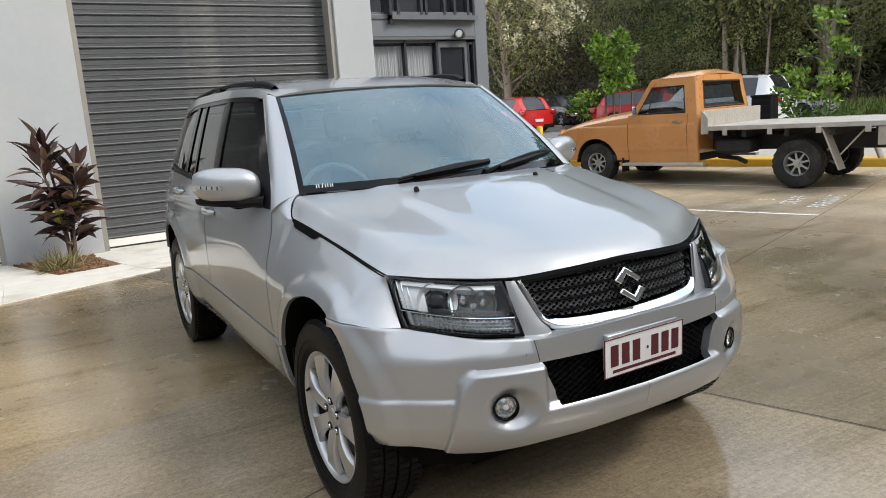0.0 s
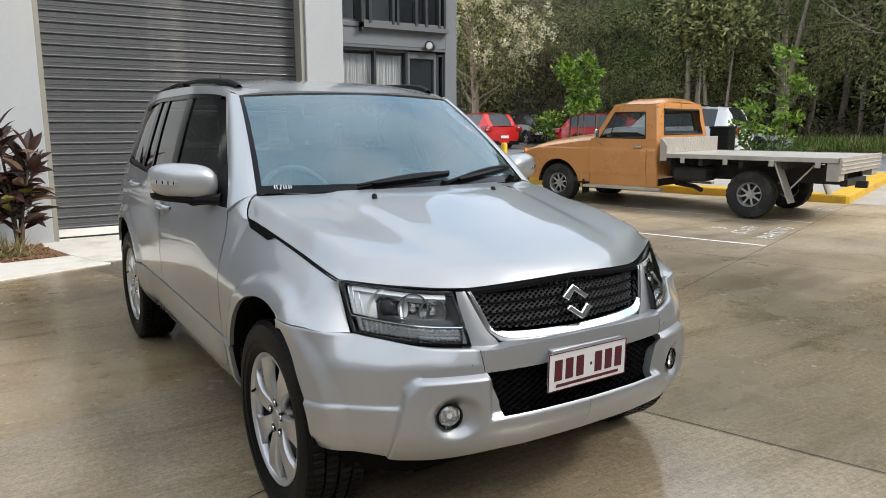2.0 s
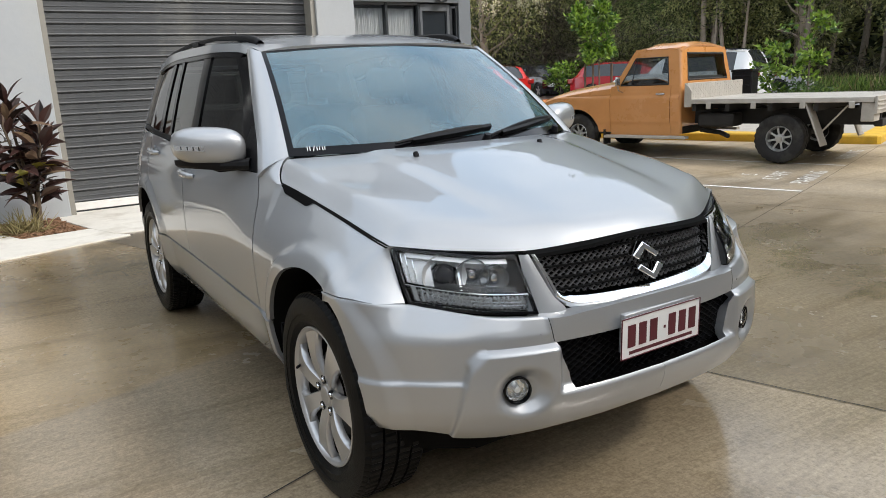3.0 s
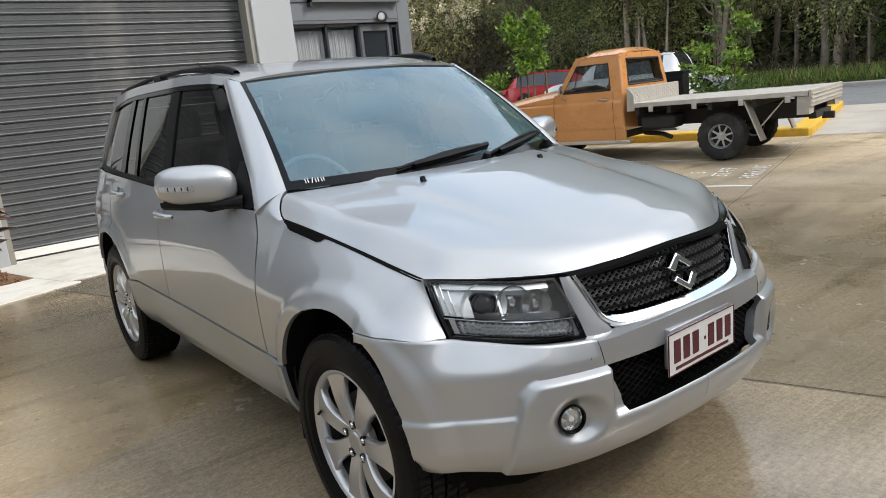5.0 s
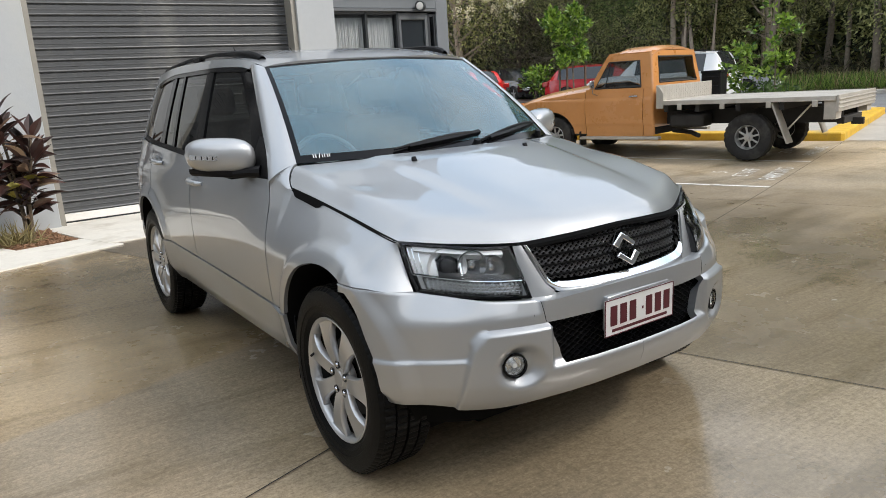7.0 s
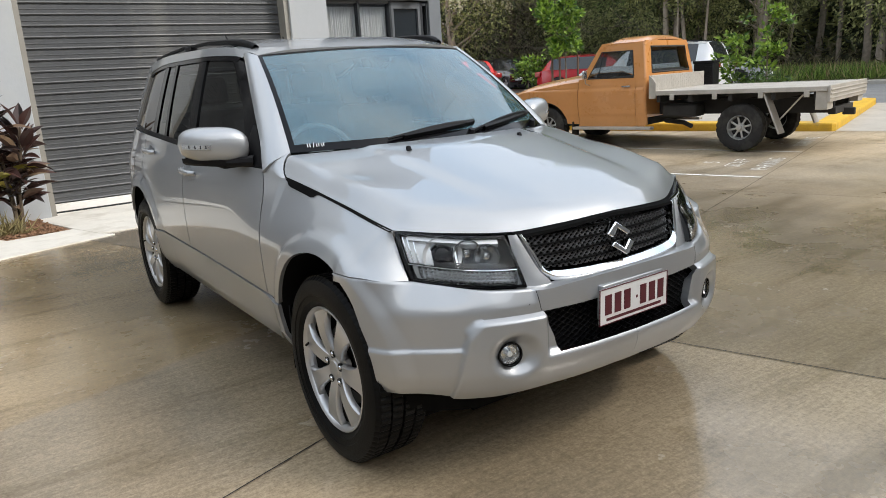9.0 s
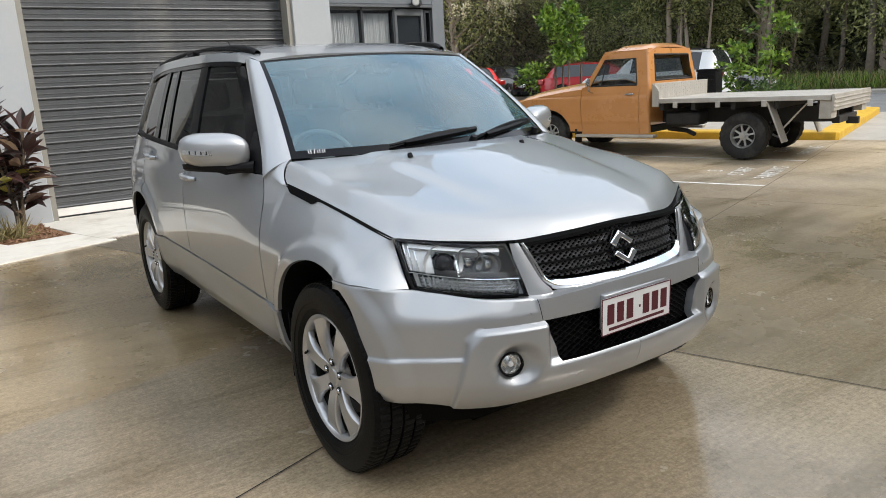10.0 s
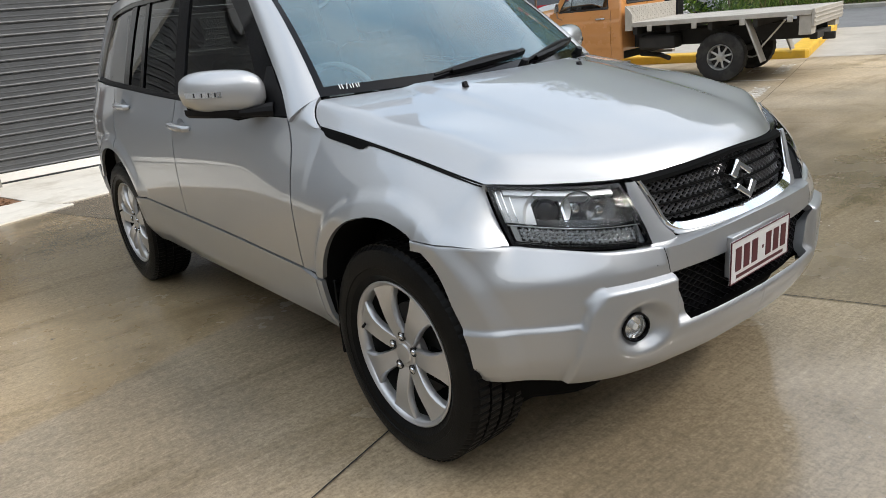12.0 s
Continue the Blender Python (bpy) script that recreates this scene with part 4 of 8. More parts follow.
def screen(q, t, off=0.0):
    """A point of the windscreen: q from -1 to 1 across, t from 0 to 1 upwards."""
    a, b = screen_low(0.705 * q), screen_top(0.588 * q)
    p = a.lerp(b, t)
    bow = 0.022 * 4 * t * (1 - t)
    return p + Vector((0, -0.6, 0.8)) * (bow + off)


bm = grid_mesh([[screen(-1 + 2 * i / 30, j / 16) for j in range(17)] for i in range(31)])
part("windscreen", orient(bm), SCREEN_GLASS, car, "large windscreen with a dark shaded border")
# black ceramic border along the inside of the glass
bm = bmesh.new()
for q0, q1, t0, t1 in ((-1, -0.970, 0, 1), (0.970, 1, 0, 1), (-0.970, 0.970, 0.0, 0.060), (-0.970, 0.970, 0.975, 1.0)):
    n, k = (2, 16) if q1 - q0 < 0.2 else (24, 2)
    grid_mesh([[screen(q0 + (q1 - q0) * i / n, t0 + (t1 - t0) * j / k, 0.0015) for j in range(k + 1)] for i in range(n + 1)], bm)
part("screen_border", orient(bm), GLOSS_BLACK, car, "black printed border of the windscreen")
bm = grid_mesh([[screen(-0.958 + 1.916 * i / 24, 0.865 + 0.10 * j / 4, -0.004) for j in range(5)] for i in range(25)])
part("shade_band", orient(bm), thin_glass("shade_band_film", (0.32, 0.40, 0.50), 1.1), car, "blue shade band along the top of the windscreen").visible_shadow = False
bm = grid_mesh([[screen(-0.06 + 0.12 * i / 4, 0.865 + 0.05 * j / 3, -0.012) for j in range(4)] for i in range(5)])
part("mirror_mount", lip(orient(bm), 0.02), BLACK_PLASTIC, car, "dark mount of the rear-view mirror behind the glass")


marks = bmesh.new()
for q, t0, t1, lean in ((-0.905, 0.030, 0.062, 0.0), (-0.893, 0.030, 0.062, 0.0), (-0.878, 0.028, 0.066, 0.010), (-0.858, 0.030, 0.056, 0.0), (-0.847, 0.032, 0.060, 0.002), (-0.831, 0.030, 0.058, 0.0), (-0.821, 0.034, 0.060, 0.002)):
    grid_mesh([[screen(q + lean * b + d, t0 + (t1 - t0) * b, 0.003) for b in (0, 1)] for d in (-0.0022, 0.0022)], marks)
part("chalk_marks", orient(marks), PLATE_WHITE, car, "small white marks on the windscreen corner")


def a_pillar(s):
    rows = []
    for i in range(19):
        t = i / 18
        w = screen(1.0, t)
        d = Vector((0.822 * (1 - t) + 0.618 * t + 0.01 * t * (1 - t), -0.724 - 0.056 * ramp01(-0.1, 0.25, t) + 0.66 * t, 1.044 + 0.531 * t - 0.03 * t * t))
        rows.append([((w.lerp(d, j / 6)).x * s + s * 0.016 * 4 * (j / 6) * (1 - j / 6), w.lerp(d, j / 6).y - 0.012 * 4 * (j / 6) * (1 - j / 6), w.lerp(d, j / 6).z + 0.008 * 4 * (j / 6) * (1 - j / 6)) for j in range(7)])
    return grid_mesh(rows)


both("screen_pillar", a_pillar, SILVER)


# roof with shallow ribs
def roof_pt(q, y):
    front = -0.225 - 0.085 * (1 - q * q) - 0.006
    yy = front + (y + 0.19) / 2.09 * (1.90 - front)
    zc = lerp([(-0.316, 1.556), (-0.22, 1.582), (-0.10, 1.606), (0.06, 1.626), (0.4, 1.645), (1.0, 1.647), (1.6, 1.615), (1.95, 1.56)], yy)
    ze = cant(yy)
    z = ze + (zc - ze) * (1 - abs(q) ** 2.6)
    z += 0.004 * (bell(abs(q) - 0.5, 0.06)) * ramp01(-0.1, 0.2, yy)
    return (q * cant_x(yy), yy, z)


bm = grid_mesh([[roof_pt(-1 + 2 * i / 36, -0.19 + 2.09 * j / 26) for j in range(27)] for i in range(37)])
part("roof", lip(orient(bm, (0, 0.5, 0))), SILVER, car)


def rail(s):
    pts = [(-0.110, 1.568, 0.0), (-0.075, 1.584, 0.0), (0.01, 1.602, 0.0), (0.16, 1.618, 0.0), (0.45, 1.633, 0.0), (0.95, 1.636, 0.0), (1.45, 1.616, 0.0), (1.68, 1.594, 0.0), (1.76, 1.562, 0.0)]
    bm = bmesh.new()
    rows = []
    for y, z, _ in pts:
        cx = cant_x(y) - 0.055
        h, w = 0.010 + 0.011 * ramp01(0.32, 0.02, y) + 0.012 * ramp01(1.45, 1.65, y), 0.018
        rows.append([(s * (cx + w * math.cos(a)), y, z + h * math.sin(a)) for a in (2 * math.pi * i / 10 for i in range(10))])
    grid_mesh(rows, bm, close=True)
    bm.verts.ensure_lookup_table()
    for y, z, dy in ((0.80, 1.61, 0.10),):
        cx = cant_x(y) - 0.055
        box(bm, s * cx - 0.019, s * cx + 0.019, y - dy / 2, y + dy / 2 + 0.03, z, z + 0.028)
    bmesh.ops.recalc_face_normals(bm, faces=bm.faces)
    return bm


for s in (-1, 1):
    part("roof_rail", rail(s), BLACK_PLASTIC, car, "black plastic roof rail", bevel=0.006)
part("antenna", tube([(0.25, 1.30, 1.63), (0.25, 1.42, 1.72)], 0.004, sides=6), BLACK_PLASTIC, car)
part("antenna", tube([(-0.40, 0.66, 1.630), (-0.40, 0.74, 1.690)], [0.006, 0.003], sides=6), BLACK_PLASTIC, car)


# bonnet
qs = [-1 + 2 * i / 60 for i in range(61)]
qs = sorted({math.copysign(1 - (1 - abs(q)) ** 1.5, q) for q in qs})
tsb = sorted([(i / 40) ** 1.5 for i in range(41)] + [0.97, 0.98, 0.99])
bm = grid_mesh([[bonnet_pt(q, t) for t in tsb] for q in qs])
part("bonnet", lip(orient(bm, (0, -1.0, 0.2)), 0.022), SILVER, car, "silver bonnet reflecting the sky", sharp=50)
part("engine_bay", boxes((-0.70, 0.70, -1.56, -0.95, 0.45, 0.88)), DARK_VOID, car)


def seam_gap(s):
    """The dark gap along the bonnet's side, wider at its rear end where the vent is."""
    rows = []
    for i in range(40):
        y = -1.615 + 0.737 * i / 39
        w = 0.003 + 0.019 * ramp01(-1.15, -1.11, y) * (1 - 0.9 * ramp01(-0.93, -0.885, y))
        e = hood_edge(y)
        lo = wing_pt(y, e.z - 0.004 - w, max(0.0, 1 - (w + 0.004) / 0.2))
        rows.append([(s * (lo.x + 0.002), y, lo.z), (s * (e.x + 0.004), y, e.z - 0.003), (s * (e.x - 0.008), y, e.z - 0.001)])
    return grid_mesh(rows)


both("bonnet_gap", seam_gap, DARK_VOID, "black gap and vent beside the bonnet", folded=False)


# cowl, wipers, washer nozzles
bm = grid_mesh([[Vector((0.70 * q, lerp([(0, -1.05), (1, -0.86)], abs(q)) + (0.10 - 0.02 * abs(q)) * j / 3, 1.085 + 0.02 * j / 3)) for j in range(4)] for q in [-1 + 2 * i / 24 for i in range(25)]])
part("cowl", orient(bm, (0, 0, 0)), BLACK_PLASTIC, car, "black plastic cowl under the windscreen")
for q0, q1, t1 in ((-0.46, 0.13, 0.095), (0.16, 0.84, 0.115)):
    arm = [screen(q0 + (q1 - q0) * i / 12, 0.030 + (t1 - 0.030) * math.sin(math.pi * 0.55 * i / 12), 0.014) for i in range(13)]
    wiper = part("wiper", tube(arm, [0.006 + 0.007 * (i / 12) for i in range(13)], sides=8), BLACK_PLASTIC, car, "black wiper arm and blade")
    blade = [[screen(q0 + 0.10 + (q1 - q0 - 0.02) * i / 14, 0.040 + (t1 - 0.035) * i / 14 + dt, h) for dt, h in ((-0.013, 0.004), (-0.010, 0.022), (0.010, 0.022), (0.013, 0.004))] for i in range(15)]
    bm = grid_mesh(blade, close=True)
    bmesh.ops.recalc_face_normals(bm, faces=bm.faces)
    part("wiper_blade", bm, BLACK_PLASTIC, wiper)
    part("wiper_hub", tube([screen(q1 - 0.01, 0.012, 0.0), screen(q1 - 0.01, 0.020, 0.03)], [0.020, 0.014], sides=10), BLACK_PLASTIC, wiper)
for x in (-0.335, 0.263):
    bm = tube([(x, -1.122, 1.098), (x, -1.116, 1.112), (x, -1.105, 1.114)], [0.012, 0.011, 0.004], sides=8)
    part("washer_nozzle", bm, BLACK_PLASTIC, car, "black washer nozzle")

# ---- the nose ----
def along(n):
    """Points with outward normals along the plan of the bumper, from the middle to the arch."""
    dense = [Vector((x, lerp(PLAN, x))) for x in [PLAN[-1][0] * (1 - (1 - i / 400) ** 1.9) for i in range(401)]]
    run = [0.0]
    for a, b in zip(dense, dense[1:]):
        run.append(run[-1] + (b - a).length)
    out = []
    for i in range(n + 1):
        want = run[-1] * i / n
        k = min(range(len(run)), key=lambda m: abs(run[m] - want))
        a, b = dense[max(0, k - 4)], dense[min(400, k + 4)]
        d = (b - a).normalized()
        out.append((dense[k], Vector((-d.y, d.x)) * -1 if Vector((-d.y, d.x)).y > 0 else Vector((-d.y, d.x))))
    return [(p, Vector((abs(nv.x), -abs(nv.y)))) for p, nv in out]


def bumper_top(x):
    return lerp([(0.0, 0.708), (0.30, 0.702), (0.36, 0.698), (0.42, 0.700), (0.53, 0.707), (0.635, 0.724), (0.72, 0.741), (0.76, 0.747), (0.81, 0.757), (0.85, 0.763), (0.88, 0.764)], x)


def bumper_bottom(x):
    return lerp([(0.0, 0.366), (0.4, 0.362), (0.62, 0.349), (0.70, 0.350), (0.80, 0.370), (0.87, 0.378)], x)


def pod_edge(z):
    return lerp([(0.28, 0.715), (0.40, 0.676), (0.53, 0.646), (0.585, 0.632), (0.625, 0.600)], z)


def bumper_out(x, z):
    """How far the bumper stands out from its plan line."""
    lean = min(1.0, max(0.0, (z - 0.640) / 0.112))
    d = -top_recess(x) * (lean * lean / 0.8 if lean < 0.4 else lean - 0.2) / 0.8
    d -= lerp([(0.34, 0.058), (0.37, 0.036), (0.40, 0.020), (0.45, 0.005), (0.52, 0.0)], z)
    d -= lerp([(0.52, 0.0), (0.60, 0.002), (0.655, 0.004), (0.72, 0.010), (0.76, 0.014)], z) * (1 - 0.9 * ramp01(0.66, 0.84, x))
    d -= 0.30 * max(0.0, z - 0.657) * ramp01(0.400, 0.425, x) * (1 - ramp01(0.50, 0.62, x))
    soft = 0.016 * ramp01(0.565, 0.600, z)
    pod = ramp01(pod_edge(z) + 0.004 + soft, pod_edge(z) - 0.010 - soft, x) * ramp01(0.628, 0.616, z)
    centre = ramp01(0.400, 0.372, x)
    bar = ramp01(0.500, 0.470, z)
    guard = pod * max(1 - centre, bar)
    d += 0.026 * guard
    if x > 0.62:
        d += 0.009 * ramp01(0.538, 0.530, z) * (1 - pod)
    r = math.hypot((x - 0.494) * 0.92, z - 0.498)
    d -= 0.034 * ramp01(0.084, 0.034, r)
    return d


def bumper_pt(s, p, nv, z):
    o = bumper_out(p.x, z)
    return Vector((s * (p.x + nv.x * o + bumper_flare(p.y, z)), p.y + nv.y * o, z))


def shelf_end(x, z):
    """Where the bumper's upper shelf ends: under the grille, the headlamp or the wing."""
    under = Vector((x, nose_y(x, z) + 0.004, z + 0.004))
    if x < 0.40:
        return under
    xs = [p[0] for p in LAMP_LOW]
    lamp = Vector((x, smooth_read(xs, [p[1] for p in LAMP_LOW], x) + 0.002, smooth_read(xs, [p[2] for p in LAMP_LOW], x) - 0.007))
    return under.lerp(lamp, ramp01(0.40, 0.43, x))


def nose_y(x, z):
    """The front surface between the headlamps."""
    return lerp([(0.0, -1.945), (0.2, -1.932), (0.40, -1.880), (0.60, -1.775)], abs(x)) + 0.30 * (z - 0.79) + 0.55 * max(0.0, z - 0.85) ** 1.5


def bumper_mesh():
    """Both halves, cut off along the wheel arch, with openings for the lower grille and the fog lamps."""
    bm = bmesh.new()
    fine = along(400)

    def at(f):
        k = min(399.0, max(0.0, f * 400))
        i = int(k)
        (p, a), (q, b) = fine[i], fine[min(400, i + 1)]
        return p.lerp(q, k - i), a.lerp(b, k - i).normalized()

    def limit(z):
        reach = ARCH_R - 0.004 - 0.027 * ramp01(0.72, 0.58, z)
        want = HUBS[0] - math.sqrt(max(0.0, reach**2 - (z - ARCH_Z) ** 2))
        i = next((i for i in range(401) if fine[i][0].y > want), 400)
        a, b = fine[max(0, i - 1)][0].y, fine[i][0].y
        return (i - 1 + min(1.0, (want - a) / max(1e-6, b - a))) / 400

    ends = [limit(0.25 + 0.55 * i / 110) for i in range(111)]
    n = 200
    for s in (-1, 1):
        rows = []
        for i in range(n + 1):
            p0, _ = at(i / n * 0.93)
            zb, zt = bumper_bottom(p0.x), bumper_top(p0.x)
            zs = [zb + (0.482 - zb) * j / 18 for j in range(18)] + [0.482 + 0.146 * j / 22 for j in range(22)] + [0.628 + (zt - 0.628) * j / 14 for j in range(15)]
            row = []
            for z in zs:
                k = (z - 0.25) / 0.55 * 110
                k = min(109.0, max(0.0, k))
                e = ends[int(k)] + (ends[int(k) + 1] - ends[int(k)]) * (k - int(k))
                f = i / n
                f += 0.016 * (z - 0.55) / 0.07 * bell(f - 0.372, 0.06) * (1 if 0.46 < z < 0.65 else 0)
                p, nv = at(f * e)
                row.append(bumper_pt(s, p, nv, z))
            edge = row[-1]
            end = shelf_end(abs(edge.x), edge.z)
            end.x *= s
            keep = 1 - ramp01(0.69, 0.73, abs(edge.x))
            end = (edge + Vector((-s * 0.008, 0.008, 0.002))).lerp(end, keep)
            end = end if end.y > edge.y else edge + Vector((0, 0.001, 0.0))
            row += [edge.lerp(end, 0.25) + Vector((0, 0, 0.002)), edge.lerp(end, 0.6) + Vector((0, 0, 0.001)), end]
            rows.append(row)

        def hole(i, j):
            v = rows[i][j]
            f = (i + 0.5) / n
            grille = f < 0.372 and 18 <= j < 40
            fog = math.hypot((abs(v[0]) - 0.515) * 0.95, (v[2] + rows[i][j + 1][2]) / 2 - 0.500) < 0.030
            return grille or fog

        grid_mesh(rows, bm, skip=hole)
    bmesh.ops.remove_doubles(bm, verts=bm.verts, dist=0.0004)
    return bm


shell = orient(bumper_mesh(), (0, -1.0, 0.36))
for f in shell.faces:                            # the shelf below the lamps looks up
    if f.calc_center_median().z > 0.69 and f.normal.z < -0.25:
        f.normal_flip()
part("front_bumper", lip(shell, 0.03), SILVER, car, "silver front bumper with raised guard and fog lamp pods", sharp=60)
for s in (-1, 1):
    pts = []
    for j in range(9):
        z = 0.700 - 0.068 * j / 8
        x = 0.412 - 0.012 * j / 8
        o = bumper_out(x, z)
        pts.append((s * (x + 0.22 * o), lerp(PLAN, x) - o + 0.0005, z))
    part("bumper_seam", tube(pts, 0.0016, sides=5), LAMP_DARK, car)
bm = bmesh.new()
for s in (-1, 1):
    grid_mesh([[(s * min(0.80, p.x * 0.95), p.y + 0.085 + 0.06 * (1 - j / 3), lerp([(0, 0.300), (0.45, 0.285), (0.6, 0.255), (0.87, 0.262)], p.x) + 0.12 * j / 3) for j in range(4)] for p, nv in along(30)], bm)
part("air_dam", lip(orient(bm, (0, -1.2, 0.5)), 0.02), DARK_VOID, car, "black plastic air dam under the bumper")


def mesh_bars(x0, x1, z0, z1, surf, pitch, half, depth, inside, slope=0.62, steps=10):
    """Crossing bars over a surface, kept inside an outline."""
    bm = bmesh.new()
    for sgn in (-1, 1):
        c = x0 - (z1 - z0) / slope - pitch
        while c < x1 + (z1 - z0) / slope + pitch:
            last = None
            for i in range(steps * 3 + 1):
                z = z0 + (z1 - z0) * i / (steps * 3)
                x = c + sgn * (z - (z0 + z1) / 2) / slope
                ok = inside(x, z)
                if ok:
                    ring = [bm.verts.new(surf(x + dx, z, dd)) for dx, dd in ((-half, 0.0), (half, 0.0), (half * 0.8, -depth), (-half * 0.8, -depth))]
                    if last:
                        for a in range(4):
                            b = (a + 1) % 4
                            bm.faces.new((last[a], last[b], ring[b], ring[a]))
                    last = ring
                else:
                    last = None
            c += pitch
    bmesh.ops.recalc_face_normals(bm, faces=bm.faces)
    return bm


# lower grille behind the plate
low_surf = lambda x, z, d=0.0: Vector((x, lerp(PLAN, abs(x)) + 0.030 - d, z))
part("lower_grille_back", lip(orient(grid_mesh([[low_surf(-0.44 + 0.88 * i / 22, 0.440 + 0.22 * j / 2, -0.014 + 0.040 * ramp01(0.385, 0.44, abs(-0.44 + 0.88 * i / 22))) for j in range(3)] for i in range(23)]), (0, -1, 0.5)), 0.01), DARK_VOID, car)
part("lower_grille", mesh_bars(-0.40, 0.40, 0.470, 0.634, low_surf, 0.036, 0.0022, 0.012, lambda x, z: abs(x) < 0.395, slope=0.60), BLACK_PLASTIC, car, "black diamond mesh of the lower grille")

# upper grille with its chrome frame
def grille_half(z):
    return lerp([(0.705, 0.300), (0.74, 0.335), (0.80, 0.358), (0.88, 0.392)], z)


def grille_low(x):
    return 0.722 + 0.012 * (abs(x) / 0.33) ** 2


grille_surf = lambda x, z, d=0.0: Vector((x, nose_y(x, z) + 0.022 - d, z))
in_grille = lambda x, z: abs(x) < grille_half(z) - 0.012 and z > grille_low(x) + 0.010 and z < 0.887 - 0.056 * abs(x)
part("grille_back", orient(grid_mesh([[grille_surf(-0.40 + 0.8 * i / 20, 0.70 + 0.205 * j / 6, -0.030) for j in range(7)] for i in range(21)]), (0, -1, 0.5)), DARK_VOID, car)
grille = part("grille", mesh_bars(-0.38, 0.38, 0.715, 0.890, grille_surf, 0.0235, 0.0015, 0.009, in_grille, slope=0.72, steps=16), GRILLE_GREY, car, "black diamond mesh grille")
for z in (0.757, 0.790, 0.823, 0.855):
    w = grille_half(z) - 0.014
    bm = grid_mesh([[grille_surf(-w + 2 * w * i / 24, z + dz, dd) for dz, dd in ((-0.0020, -0.004), (-0.0014, 0.010), (0.0014, 0.010), (0.0020, -0.004))] for i in range(25)])
    part("grille_bar", orient(bm, (0, -1, 0.5)), DARK_VOID, grille)


def frame_half(side, low):
    """Half of the grille's U outline: side and low push it out beside and below the mesh."""
    pts = [(grille_half(z) + side, z) for z in (0.868 - 0.108 * i / 12 for i in range(13))]
    x0, z0 = pts[-1]
    x2 = grille_half(0.735) - 0.060
    z2 = grille_low(x2) - low
    x1, z1 = grille_half(0.735) + side - 0.004, z2 + 0.004
    for i in range(1, 11):
        t = i / 10
        pts.append((x0 * (1 - t) ** 2 + 2 * x1 * t * (1 - t) + x2 * t * t, z0 * (1 - t) ** 2 + 2 * z1 * t * (1 - t) + z2 * t * t))
    return pts + [(x2 * (1 - i / 12), grille_low(x2 * (1 - i / 12)) - low) for i in range(1, 13)]


rows = []
inner, ridge, outer = frame_half(-0.004, -0.004), frame_half(0.005, 0.012), frame_half(0.015, 0.031)
for s, order in ((-1, 1), (1, -1)):
    line = list(zip(inner, ridge, outer))[:: order]
    for (xi, zi), (xr, zr), (xo, zo) in line[(0 if s < 0 else 1):]:
        low = ramp01(0.76, 0.735, zi)
        rows.append([(s * xi, nose_y(xi, zi) + 0.030, zi), (s * xi, nose_y(xi, zi) + 0.004, zi + 0.001), (s * (xi * 0.75 + xr * 0.25), nose_y(xi, zi) - 0.003, zi * 0.75 + zr * 0.25),
                     (s * xr, nose_y(xr, zr) - 0.007 - 0.008 * low, zr), (s * (xr * 0.7 + xo * 0.3), nose_y(xr, zr) - 0.006 - 0.008 * low, zr * 0.7 + zo * 0.3), (s * xo, nose_y(xo, zo) + 0.004, zo), (s * xo, nose_y(xo, zo) + 0.030, zo)])
part("grille_frame", orient(grid_mesh(rows), (0, -1.2, 0.79)), CHROME, car, "bright chrome frame under the grille", sharp=40)
part("grille_lip", orient(grid_mesh([[Vector((x, nose_y(x, z) + 0.010 * k - 0.004, z)) for x, z, k in ((0.40 * (-1 + 2 * i / 30), 0.884 - 0.056 * abs(0.40 * (-1 + 2 * i / 30)) + dz, k) for dz, k in ((0.012, 2), (0.004, 0), (-0.006, 0), (-0.008, 2)))] for i in range(31)]), (0, -1, 0.5)), DARK_VOID, car, "black lip under the bonnet edge")


# body-coloured strip between the grille frame and each headlamp
def surround(s):
    rows = []
    for i in range(17):
        z = 0.870 - 0.175 * i / 16
        xa = lerp([(0.69, 0.318), (0.715, 0.330), (0.74, 0.352), (0.80, 0.378), (0.88, 0.408)], z)
        xb = lerp([(0.69, 0.430), (0.74, 0.418), (0.80, 0.418), (0.88, 0.420)], z) + 0.012
        rows.append([(s * (xa + (xb - xa) * j / 6), nose_y(xa + (xb - xa) * j / 6, z) - 0.006 * math.sin(math.pi * j / 6) - 0.006, z) for j in range(7)])
    return grid_mesh(rows)


both("grille_surround", surround, SILVER)


# badge: a plain bright lozenge
bm = bmesh.new()
for dx0, dz0 in ((-0.012, 0.016), (0.012, -0.016)):
    ring = [(-0.052, 0.006), (-0.006, 0.040), (0.050, 0.002), (0.034, -0.010), (-0.004, 0.018), (-0.030, -0.008)]
    if dz0 < 0:
        ring = [(-a, -b) for a, b in ring]
    f = [bm.verts.new((a * 1.15 + dx0 * 0.3, nose_y(0, 0.800 + b + dz0) - 0.012, 0.800 + b * 1.10 + dz0)) for a, b in ring]
    g = [bm.verts.new((v.co.x, v.co.y + 0.03, v.co.z)) for v in f]
    bm.faces.new(f), bm.faces.new(g[::-1])
    for i in range(6):
        bm.faces.new((f[i], f[(i + 1) % 6], g[(i + 1) % 6], g[i]))
bmesh.ops.recalc_face_normals(bm, faces=bm.faces)
part("badge", bm, CHROME, car, "chrome badge", bevel=0.004)

